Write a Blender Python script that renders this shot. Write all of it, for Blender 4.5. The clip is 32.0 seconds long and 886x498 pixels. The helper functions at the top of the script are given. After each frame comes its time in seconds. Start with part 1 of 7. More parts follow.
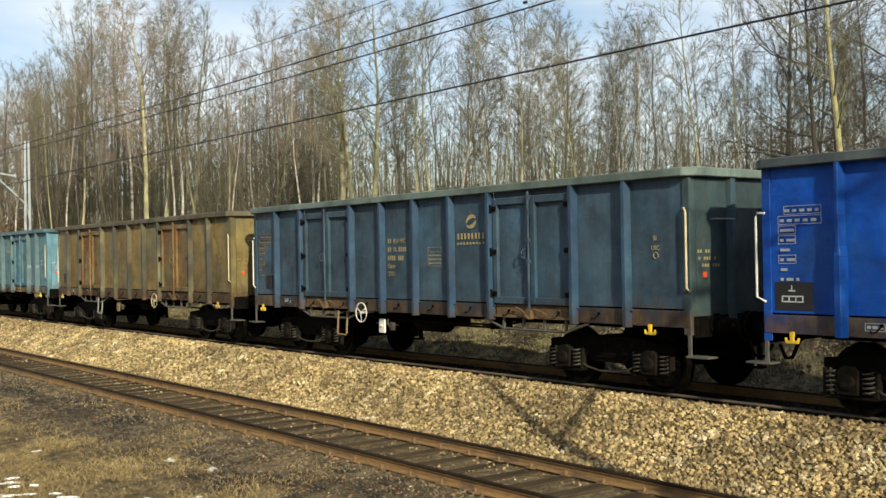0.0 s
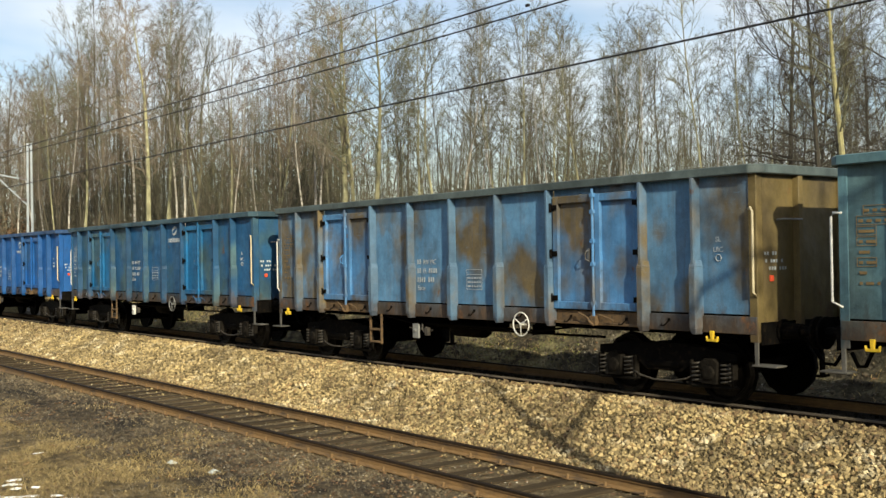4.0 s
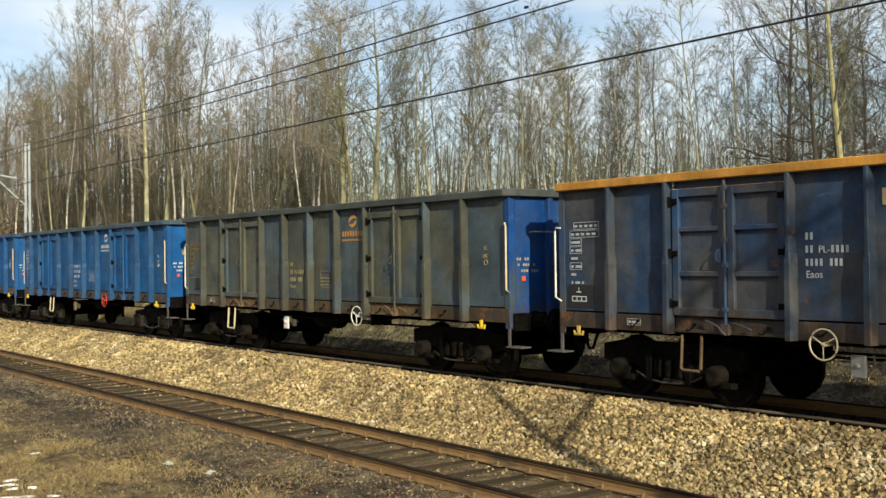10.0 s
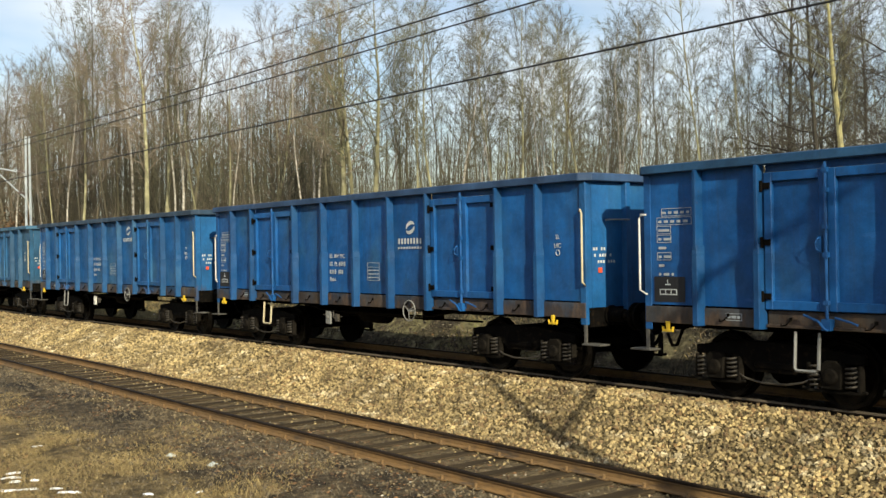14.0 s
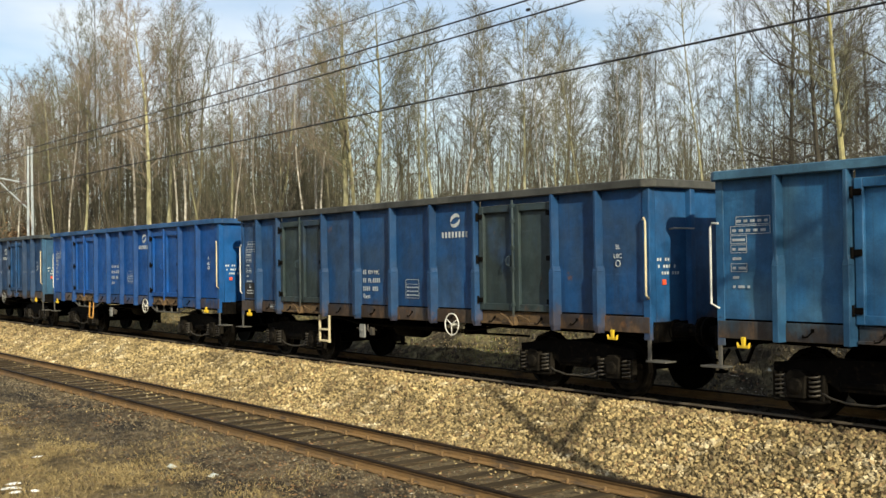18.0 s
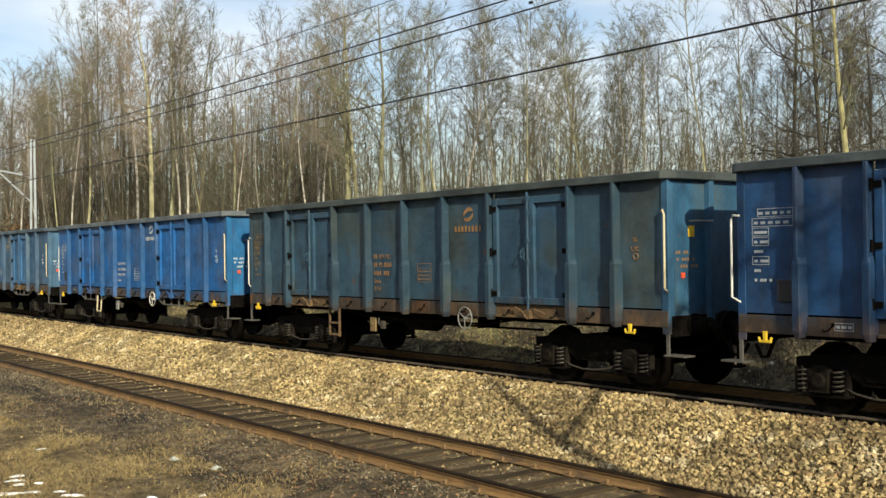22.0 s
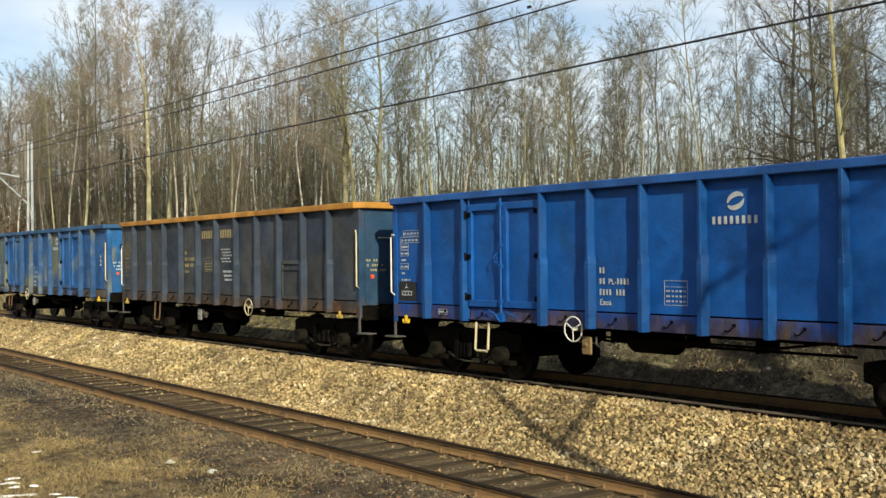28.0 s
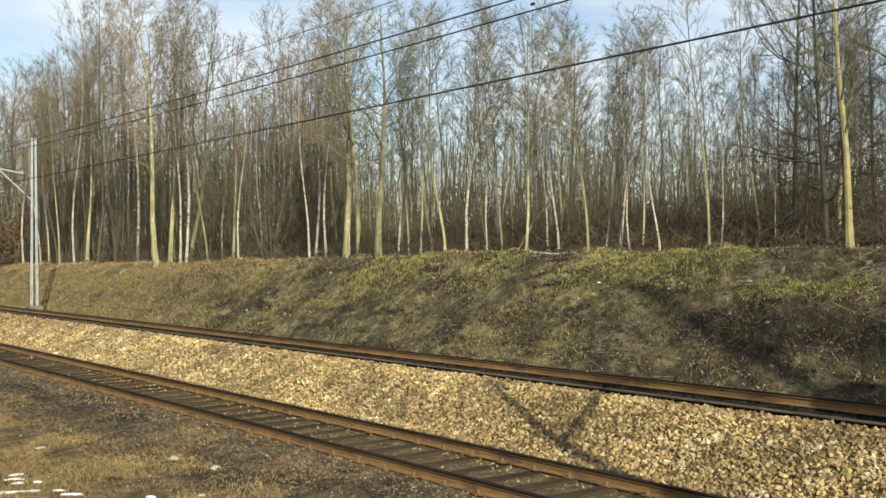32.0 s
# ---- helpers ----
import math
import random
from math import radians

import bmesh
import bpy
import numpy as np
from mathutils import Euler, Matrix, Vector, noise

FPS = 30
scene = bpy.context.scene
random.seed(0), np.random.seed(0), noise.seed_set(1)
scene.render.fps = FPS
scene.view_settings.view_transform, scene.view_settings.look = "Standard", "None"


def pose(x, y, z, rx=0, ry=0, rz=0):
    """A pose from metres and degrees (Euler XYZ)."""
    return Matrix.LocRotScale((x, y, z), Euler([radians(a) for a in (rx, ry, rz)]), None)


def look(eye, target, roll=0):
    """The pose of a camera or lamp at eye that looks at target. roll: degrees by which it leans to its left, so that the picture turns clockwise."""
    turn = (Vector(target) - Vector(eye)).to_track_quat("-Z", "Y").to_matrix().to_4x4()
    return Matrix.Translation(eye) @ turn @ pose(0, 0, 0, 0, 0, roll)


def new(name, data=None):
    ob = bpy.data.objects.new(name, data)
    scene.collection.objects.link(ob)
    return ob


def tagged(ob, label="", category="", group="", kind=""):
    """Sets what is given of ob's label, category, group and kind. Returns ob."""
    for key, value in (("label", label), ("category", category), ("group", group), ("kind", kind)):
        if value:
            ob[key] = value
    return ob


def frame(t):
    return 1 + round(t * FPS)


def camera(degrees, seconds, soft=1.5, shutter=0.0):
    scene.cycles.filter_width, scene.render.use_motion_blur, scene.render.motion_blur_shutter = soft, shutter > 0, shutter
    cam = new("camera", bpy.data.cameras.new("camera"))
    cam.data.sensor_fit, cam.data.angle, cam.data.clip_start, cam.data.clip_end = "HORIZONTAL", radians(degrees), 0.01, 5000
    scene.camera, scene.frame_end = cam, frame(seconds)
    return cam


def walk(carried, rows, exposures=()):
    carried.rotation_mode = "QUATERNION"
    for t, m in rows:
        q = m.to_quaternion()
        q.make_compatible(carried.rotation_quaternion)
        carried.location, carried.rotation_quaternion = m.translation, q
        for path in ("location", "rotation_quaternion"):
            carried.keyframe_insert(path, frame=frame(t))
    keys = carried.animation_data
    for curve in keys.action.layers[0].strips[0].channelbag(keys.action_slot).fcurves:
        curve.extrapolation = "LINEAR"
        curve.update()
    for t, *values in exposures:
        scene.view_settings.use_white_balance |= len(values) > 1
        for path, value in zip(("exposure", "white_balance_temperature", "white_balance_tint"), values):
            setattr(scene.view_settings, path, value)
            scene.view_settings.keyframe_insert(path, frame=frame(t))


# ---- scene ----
cam = camera(45.0, 32.0)
EYE = (0.0, 0.0, 2.116)


def aim(turn, tilt, lean):
    """Camera pose: degrees to the left of straight across the tracks, degrees up, lean."""
    a, b = radians(turn), radians(tilt)
    way = Vector((-math.sin(a) * math.cos(b), math.cos(a) * math.cos(b), math.sin(b)))
    return look(EYE, Vector(EYE) + 10 * way, lean)


walk(cam, [(t, aim(a, b, c)) for t, a, b, c in (
    (0.0, 52.304, 0.378, -0.987), (0.5, 52.306, 0.453, -0.944), (1.0, 52.32, 0.359, -1.011), (1.5, 52.299, 0.301, -1.005),
    (2.0, 52.299, 0.389, -1.013), (2.5, 52.34, 0.431, -1.033), (3.0, 52.329, 0.462, -0.991), (3.5, 52.393, 0.529, -0.865),
    (5.5, 52.504, 0.502, -1.038), (6.0, 52.49, 0.535, -0.895), (6.5, 52.374, 0.495, -0.935), (7.0, 52.317, 0.512, -0.877),
    (7.5, 52.269, 0.493, -0.835), (8.0, 52.293, 0.5, -0.862), (8.5, 52.314, 0.486, -0.948), (9.0, 52.298, 0.468, -0.828),
    (9.5, 52.297, 0.537, -0.661), (10.0, 52.3, 0.602, -0.695), (10.5, 52.319, 0.525, -0.737), (11.0, 52.385, 0.226, -0.858),
    (11.5, 52.51, 0.061, -0.998), (12.0, 52.505, -0.119, -1.112), (12.5, 52.448, -0.052, -1.054), (13.0, 52.399, 0.031, -0.933),
    (13.5, 52.388, 0.117, -0.977), (14.0, 52.345, 0.146, -0.929), (14.5, 52.309, 0.27, -0.96), (16.5, 52.355, 0.822, -0.697),
    (17.0, 52.374, 0.761, -0.729), (17.5, 52.379, 0.68, -0.817), (18.0, 52.418, 0.744, -0.785), (18.5, 52.466, 0.663, -0.754),
    (19.0, 52.471, 0.57, -0.743), (19.5, 52.491, 0.579, -0.877), (20.0, 52.454, 0.477, -0.748), (20.5, 52.428, 0.592, -0.668),
    (21.0, 52.424, 0.57, -0.743), (21.5, 52.472, 0.529, -0.733), (22.0, 52.562, 0.374, -0.777), (22.5, 52.529, 0.359, -0.673),
    (23.0, 52.493, 0.469, -0.617), (23.5, 52.409, 0.537, -0.533), (24.0, 52.381, 0.708, -0.497), (24.5, 52.528, 0.857, -0.613),
    (25.0, 52.522, 0.803, -0.737), (25.5, 52.468, 0.763, -0.634), (27.5, 52.359, 0.605, -0.593), (28.0, 52.409, 0.583, -0.533),
    (28.5, 52.396, 0.567, -0.45), (29.0, 52.434, 0.564, -0.444), (29.5, 52.481, 0.557, -0.421), (30.0, 52.52, 0.558, -0.403),
    (30.5, 52.538, 0.49, -0.474), (31.0, 52.569, 0.467, -0.444), (31.5, 52.616, 0.465, -0.412), (32.0, 52.586, 0.43, -0.437))],
     exposures=[(0, 0.38), (32, 0.38)])

# ---- light: low early-spring sun from the right, clear sky ----
SUN_SIDE, SUN_UP = 21.5, 25.0      # degrees off the track's line, degrees above the horizon
to_sun = Vector((math.cos(radians(SUN_UP)) * math.cos(radians(SUN_SIDE)), -math.cos(radians(SUN_UP)) * math.sin(radians(SUN_SIDE)), math.sin(radians(SUN_UP))))
world = bpy.data.worlds.new("sky")
scene.world = world
world.use_nodes = True
wn, wl = world.node_tree.nodes, world.node_tree.links
sky = wn.new("ShaderNodeTexSky")
sky.sky_type, sky.sun_disc = "NISHITA", False
sky.sun_elevation, sky.sun_rotation = radians(SUN_UP), math.atan2(to_sun.x, to_sun.y)
sky.air_density, sky.dust_density, sky.ozone_density, sky.altitude = 1.0, 1.4, 0.75, 200
wn["Background"].inputs["Strength"].default_value = 0.108
# thin high cloud drifting through the blue, in soft streaks
way, squash, veil, thin = wn.new("ShaderNodeTexCoord"), wn.new("ShaderNodeMapping"), wn.new("ShaderNodeTexNoise"), wn.new("ShaderNodeMapRange")
squash.inputs["Scale"].default_value = (1.6, 1.6, 5.0)
veil.inputs["Scale"].default_value, veil.inputs["Detail"].default_value = 1.7, 6
thin.inputs["From Min"].default_value, thin.inputs["From Max"].default_value = 0.38, 0.64
thin.inputs["To Max"].default_value = 0.75
cloud = wn.new("ShaderNodeMix")
cloud.data_type = "RGBA"
cloud.inputs[7].default_value = (7.6, 7.9, 8.0, 1)
wl.new(way.outputs["Generated"], squash.inputs["Vector"])
wl.new(squash.outputs["Vector"], veil.inputs["Vector"])
wl.new(veil.outputs["Fac"], thin.inputs["Value"])
wl.new(thin.outputs["Result"], cloud.inputs[0])
wl.new(sky.outputs["Color"], cloud.inputs[6])
wl.new(cloud.outputs[2], wn["Background"].inputs["Color"])
sun = new("sun", bpy.data.lights.new("sun", "SUN"))
sun.data.energy, sun.data.angle, sun.data.color = 5.0, radians(0.53), (1.0, 0.93, 0.70)
sun.matrix_world = look((60, -40, 60), Vector((60, -40, 60)) - to_sun)

# ---- plan, in metres: x along the rails, y across, z = 0 on the far track's rail head ----
TRACK_Y, TRACK_Z = 13.23, 0.0
SIDING_Y, SIDING_Z = 8.95, -0.58
PITCH, BODY = 14.04, 12.82
rng = random.Random(11)


# ---- mesh helpers ----
class Shape:
    """Collects plain faces for one mesh."""

    def __init__(self):
        self.v, self.f = [], []

    def add(self, verts, faces):
        n = len(self.v)
        self.v += [tuple(p) for p in verts]
        self.f += [tuple(i + n for i in f) for f in faces]
        return self

    def box(self, x0, x1, y0, y1, z0, z1):
        return self.add([(x0, y0, z0), (x1, y0, z0), (x1, y1, z0), (x0, y1, z0), (x0, y0, z1), (x1, y0, z1), (x1, y1, z1), (x0, y1, z1)],
                        [(0, 3, 2, 1), (4, 5, 6, 7), (0, 1, 5, 4), (1, 2, 6, 5), (2, 3, 7, 6), (3, 0, 4, 7)])

    def prism(self, outline, axis, a, b):
        """Extrudes an outline of (u, w) along axis 'x', 'y' or 'z' from a to b."""
        n = len(outline)
        put = {"x": lambda u, w, s: (s, u, w), "y": lambda u, w, s: (u, s, w), "z": lambda u, w, s: (u, w, s)}[axis]
        vs = [put(u, w, a) for u, w in outline] + [put(u, w, b) for u, w in outline]
        fs = [(i, (i + 1) % n, n + (i + 1) % n, n + i) for i in range(n)] + [tuple(range(n))[::-1], tuple(range(n, 2 * n))]
        return self.add(vs, fs)

    def tube(self, points, radius, sides=6, caps=True, closed=False):
        """A tube along points; radius is a number or one for each point."""
        pts = [Vector(p) for p in points]
        rad = radius if isinstance(radius, (list, tuple)) else [radius] * len(pts)
        vs, fs, n = [], [], len(pts)
        for i, p in enumerate(pts):
            d = (pts[(i + 1) % n] - pts[i - 1]) if closed else (pts[min(i + 1, n - 1)] - pts[max(i - 1, 0)])
            d.normalize()
            side = d.cross(Vector((0, 0, 1)) if abs(d.z) < 0.9 else Vector((1, 0, 0))).normalized()
            up = side.cross(d)
            for k in range(sides):
                a = 2 * math.pi * k / sides
                vs.append(p + (side * math.cos(a) + up * math.sin(a)) * rad[i])
        for i in range(n if closed else n - 1):
            j = (i + 1) % n
            for k in range(sides):
                fs.append((i * sides + k, i * sides + (k + 1) % sides, j * sides + (k + 1) % sides, j * sides + k))
        if caps and not closed:
            fs += [tuple(range(sides)), tuple(range((n - 1) * sides, n * sides))[::-1]]
        return self.add(vs, fs)

    def lathe(self, profile, centre, axis="y", sides=16):
        """Turns a profile of (along, radius) round an axis through centre."""
        c, vs, fs, n = Vector(centre), [], [], len(profile)
        for s, r in profile:
            for k in range(sides):
                a = 2 * math.pi * k / sides
                u, w = r * math.cos(a), r * math.sin(a)
                vs.append(c + Vector({"y": (u, s, w), "x": (s, u, w), "z": (u, w, s)}[axis]))
        for i in range(n - 1):
            for k in range(sides):
                fs.append((i * sides + k, i * sides + (k + 1) % sides, (i + 1) * sides + (k + 1) % sides, (i + 1) * sides + k))
        fs += [tuple(range(sides)), tuple(range((n - 1) * sides, n * sides))[::-1]]
        return self.add(vs, fs)

    def mesh(self, name, bevel=0.0, smooth=False):
        me = bpy.data.meshes.new(name)
        me.from_pydata(self.v, [], self.f)
        bm = bmesh.new()
        bm.from_mesh(me)
        bmesh.ops.recalc_face_normals(bm, faces=bm.faces)
        if bevel:
            bmesh.ops.bevel(bm, geom=[e for e in bm.edges if e.is_manifold and e.calc_face_angle(0) > 0.6], offset=bevel, segments=1, affect="EDGES")
        for f in bm.faces:
            f.smooth = smooth
        bm.to_mesh(me)
        bm.free()
        return me

    def raw(self, name):
        """The mesh as it stands, for big ones."""
        me = bpy.data.meshes.new(name)
        me.from_pydata(self.v, [], self.f)
        return me


def part(name, mesh, material, parent=None, label=""):
    """Links a mesh (shared or not) as one object; its material sits on the object."""
    ob = new(name, mesh)
    if not mesh.materials:
        mesh.materials.append(None)
    ob.material_slots[0].link = "OBJECT"
    ob.material_slots[0].material = material
    if parent:
        ob.parent = parent
    return tagged(ob, label)


# ---- materials ----
def nodes_of(name):
    m = bpy.data.materials.new(name)
    m.use_nodes = True
    return m, m.node_tree.nodes, m.node_tree.links, m.node_tree.nodes["Principled BSDF"]


def noise_at(n, l, scale, stretch=(1, 1, 1), shift=(0, 0, 0), detail=5.0, rough=0.6, lo=0.35, hi=0.65):
    """Noise in the object's own metres, brought to 0..1 between lo and hi."""
    co, mp, nz, mr = n.new("ShaderNodeTexCoord"), n.new("ShaderNodeMapping"), n.new("ShaderNodeTexNoise"), n.new("ShaderNodeMapRange")
    mp.inputs["Scale"].default_value, mp.inputs["Location"].default_value = stretch, shift
    nz.inputs["Scale"].default_value, nz.inputs["Detail"].default_value, nz.inputs["Roughness"].default_value = scale, detail, rough
    mr.inputs["From Min"].default_value, mr.inputs["From Max"].default_value = lo, hi
    l.new(co.outputs["Object"], mp.inputs["Vector"])
    l.new(mp.outputs["Vector"], nz.inputs["Vector"])
    l.new(nz.outputs["Fac"], mr.inputs["Value"])
    return mr.outputs["Result"]


def blend(n, l, fac, a, b, mode="MIX"):
    mx = n.new("ShaderNodeMix")
    mx.data_type, mx.blend_type = "RGBA", mode
    for key, value in ((0, fac), (6, a), (7, b)):
        if isinstance(value, (int, float)):
            mx.inputs[key].default_value = value
        elif isinstance(value, tuple):
            mx.inputs[key].default_value = (*value, 1)
        else:
            l.new(value, mx.inputs[key])
    return mx.outputs[2]


def bump_of(n, l, bsdf, height, strength, distance):
    bp = n.new("ShaderNodeBump")
    bp.inputs["Strength"].default_value, bp.inputs["Distance"].default_value = strength, distance
    l.new(height, bp.inputs["Height"])
    l.new(bp.outputs["Normal"], bsdf.inputs["Normal"])


def surface(name, a, b, c=None, scale=3.0, fine=40.0, rough=0.8, metal=0.0, bump=0.3, depth=0.01, stretch=(1, 1, 1), per_piece=0.0, island=False, c_lo=0.55):
    """Two colours mixed in patches, a third in stains, fine grain and relief."""
    m, n, l, s = nodes_of(name)
    col = blend(n, l, noise_at(n, l, scale, stretch), a, b)
    if c:
        col = blend(n, l, noise_at(n, l, scale * 2.7, stretch, (7, 3, 1), lo=c_lo, hi=c_lo + 0.12), col, c)
    grain = noise_at(n, l, fine, stretch, detail=3, lo=0.25, hi=0.75)
    col = blend(n, l, 0.45, col, blend(n, l, grain, (0.45, 0.45, 0.45), (1.5, 1.5, 1.5)), "MULTIPLY")
    if per_piece:
        hs = n.new("ShaderNodeHueSaturation")
        rd = n.new("ShaderNodeNewGeometry" if island else "ShaderNodeObjectInfo")
        mr = n.new("ShaderNodeMapRange")
        mr.inputs["To Min"].default_value, mr.inputs["To Max"].default_value = 1 - per_piece, 1 + per_piece
        l.new(rd.outputs["Random Per Island" if island else "Random"], mr.inputs["Value"])
        l.new(mr.outputs["Result"], hs.inputs["Value"])
        l.new(col, hs.inputs["Color"])
        col = hs.outputs["Color"]
    l.new(col, s.inputs["Base Color"])
    s.inputs["Roughness"].default_value, s.inputs["Metallic"].default_value = rough, metal
    if bump:
        bump_of(n, l, s, grain, bump, depth)
    return m


def patches(n, l, *rest, **kw):
    """noise_at, shifted by chance from sheet to sheet so that no two look alike."""
    out = noise_at(n, l, *rest, **kw)
    mapping = out.node.inputs["Value"].links[0].from_node.inputs["Vector"].links[0].from_node
    chance, far, move = n.new("ShaderNodeObjectInfo"), n.new("ShaderNodeVectorMath"), n.new("ShaderNodeVectorMath")
    far.operation, move.operation = "MULTIPLY", "ADD"
    far.inputs[1].default_value, move.inputs[1].default_value = (61.0, 17.0, 43.0), mapping.inputs["Location"].default_value
    l.new(chance.outputs["Random"], far.inputs[0])
    l.new(far.outputs["Vector"], move.inputs[0])
    l.new(move.outputs["Vector"], mapping.inputs["Location"])
    return out


def wagon_paint(name, base, worn, seed, wear=0.5, rust=0.3, dirt=0.4, rough=0.48):
    """Weathered enamel on steel: faded patches, runs of dirt down the sheet, chips, rust, dents."""
    m, n, l, s = nodes_of(name)
    sh = (seed * 3.7, seed * 1.3, seed * 2.1)
    col = blend(n, l, patches(n, l, 0.9, (1, 1, 0.7), sh, 4, 0.55, 0.62 - 0.3 * wear, 0.76 - 0.3 * wear), base, worn)
    fleck = patches(n, l, 3.2, (1.4, 1, 0.5), sh, 9, 0.75, 0.48, 0.60)
    col = blend(n, l, blend(n, l, 0.4 * wear, (0, 0, 0), fleck), col, worn)
    tone = patches(n, l, 1.15, (1, 1, 0.8), (sh[2], 4, sh[1]), 7, 0.65, 0.3, 0.7)
    col = blend(n, l, 0.35 + 0.5 * dirt, col, blend(n, l, tone, (0.60, 0.61, 0.64), (2.0, 2.0, 1.95)), "MULTIPLY")
    streak = patches(n, l, 6.0, (1.6, 1, 0.08), sh, 4, 0.6, 0.50, 0.76)
    film = patches(n, l, 1.5, (0.8, 1, 1.1), (sh[1], sh[0], 5), 7, 0.68, 0.48, 0.70)
    grime = tuple(0.35 * v + 0.65 * g for v, g in zip(base, (0.034, 0.034, 0.033)))
    col = blend(n, l, blend(n, l, min(1, 0.85 * dirt), (0, 0, 0), streak), col, grime)
    col = blend(n, l, blend(n, l, min(1, 0.95 * dirt), (0, 0, 0), film), col, grime)
    chip = patches(n, l, 5.0, (1, 1, 1), (sh[1], 2, sh[0]), 6, 0.7, 0.70 - 0.08 * dirt, 0.75 - 0.08 * dirt)
    col = blend(n, l, blend(n, l, 0.6, (0, 0, 0), chip), col, (0.028, 0.024, 0.020))
    mottle = patches(n, l, 2.4, (1.0, 1, 0.75), (sh[1], 9, sh[2]), 10, 0.72, 0.44, 0.64)
    col = blend(n, l, blend(n, l, min(0.85, 0.34 + 0.65 * dirt), (0, 0, 0), mottle), col, blend(n, l, 1.0, col, (0.48, 0.50, 0.52), "MULTIPLY"))
    run = patches(n, l, 9.0, (2.2, 1, 0.05), (sh[2], 3, sh[0]), 5, 0.6, 0.55, 0.70)
    col = blend(n, l, blend(n, l, min(0.7, 0.10 + 0.8 * dirt), (0, 0, 0), run), col, grime)
    scuff = patches(n, l, 4.0, (0.5, 1, 2.6), (sh[0], 7, sh[2]), 8, 0.72, 0.60, 0.68)
    col = blend(n, l, blend(n, l, 0.30 * wear + 0.12, (0, 0, 0), scuff), col, tuple(min(0.6, 1.5 * v + 0.05) for v in base))
    if rust > 0.11:      # rust eating its way up the sheets from the sill, in uneven tongues
        co, xyz, climb, foot = n.new("ShaderNodeTexCoord"), n.new("ShaderNodeSeparateXYZ"), n.new("ShaderNodeMath"), n.new("ShaderNodeMapRange")
        l.new(co.outputs["Object"], xyz.inputs["Vector"])
        climb.operation, climb.inputs[1].default_value = "MULTIPLY_ADD", -1.25
        l.new(xyz.outputs["Z"], climb.inputs[0])
        l.new(patches(n, l, 2.6, (1.3, 1, 0.55), (sh[0], 5, sh[1]), 9, 0.7, 0.25, 0.75), climb.inputs[2])
        foot.inputs["From Min"].default_value, foot.inputs["From Max"].default_value = -1.02 - 0.25 * rust, -0.72 - 0.25 * rust
        l.new(climb.outputs["Value"], foot.inputs["Value"])
        col = blend(n, l, blend(n, l, min(0.8, 0.35 + rust), (0, 0, 0), foot.outputs["Result"]), col, blend(n, l, fleck, (0.046, 0.030, 0.019), (0.105, 0.062, 0.034)))
    if rust:
        spot = patches(n, l, 2.0, (1, 1, 0.8), (sh[2], sh[0], sh[1]), 9, 0.68, 0.71 - 0.22 * rust, 0.76 - 0.22 * rust)
        ochre = blend(n, l, patches(n, l, 14.0, (1, 1, 1), sh), (0.065, 0.034, 0.018), (0.17, 0.080, 0.032))
        col = blend(n, l, blend(n, l, 0.85, (0, 0, 0), spot), col, ochre)
    grain = patches(n, l, 60.0, (1, 1, 1), sh, 3, 0.6, 0.2, 0.8)
    col = blend(n, l, 0.35, col, blend(n, l, grain, (0.5, 0.5, 0.5), (1.45, 1.45, 1.45)), "MULTIPLY")
    hs, oi, mr = n.new("ShaderNodeHueSaturation"), n.new("ShaderNodeObjectInfo"), n.new("ShaderNodeMapRange")
    mr.inputs["To Min"].default_value, mr.inputs["To Max"].default_value = 1 - 0.25 * dirt, 1 + 0.25 * dirt
    l.new(oi.outputs["Random"], mr.inputs["Value"])
    l.new(mr.outputs["Result"], hs.inputs["Value"])
    l.new(col, hs.inputs["Color"])
    l.new(hs.outputs["Color"], s.inputs["Base Color"])
    rr = n.new("ShaderNodeMapRange")
    rr.inputs["To Min"].default_value, rr.inputs["To Max"].default_value = rough - 0.06, rough + 0.3
    l.new(film, rr.inputs["Value"])
    l.new(rr.outputs["Result"], s.inputs["Roughness"])
    s.inputs["Specular IOR Level"].default_value = 0.25
    dent = patches(n, l, 2.1, (1, 1, 1), sh, 3, 0.45, 0.2, 0.8)
    bump_of(n, l, s, dent, 0.55, 0.045)
    return m


def plain(name, colour, rough=0.6, metal=0.0):
    return surface(name, colour, tuple(v * 0.75 for v in colour), scale=6, fine=50, rough=rough, metal=metal, bump=0.15, depth=0.003)


# greasy running gear, tones cut further to paint in the shade under the wagons
M_RUNNING = surface("greasy_steel_shade_dark", (0.0021, 0.0019, 0.0018), (0.0048, 0.0042, 0.0036), (0.0144, 0.0102, 0.0066), scale=4, fine=30, rough=0.65, bump=0.3, depth=0.006)
M_SPRING = surface("dusty_spring_steel", (0.0210, 0.0180, 0.0144), (0.0510, 0.0420, 0.0312), scale=8, rough=0.6)
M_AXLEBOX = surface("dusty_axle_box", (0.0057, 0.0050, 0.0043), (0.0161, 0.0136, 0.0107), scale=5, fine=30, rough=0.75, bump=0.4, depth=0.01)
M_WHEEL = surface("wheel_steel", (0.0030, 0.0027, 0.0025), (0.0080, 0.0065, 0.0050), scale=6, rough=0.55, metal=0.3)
M_RUSTSILL = surface("rusted_sill_steel", (0.075, 0.046, 0.022), (0.130, 0.076, 0.030), (0.030, 0.022, 0.015), scale=5, fine=60, rough=0.85)
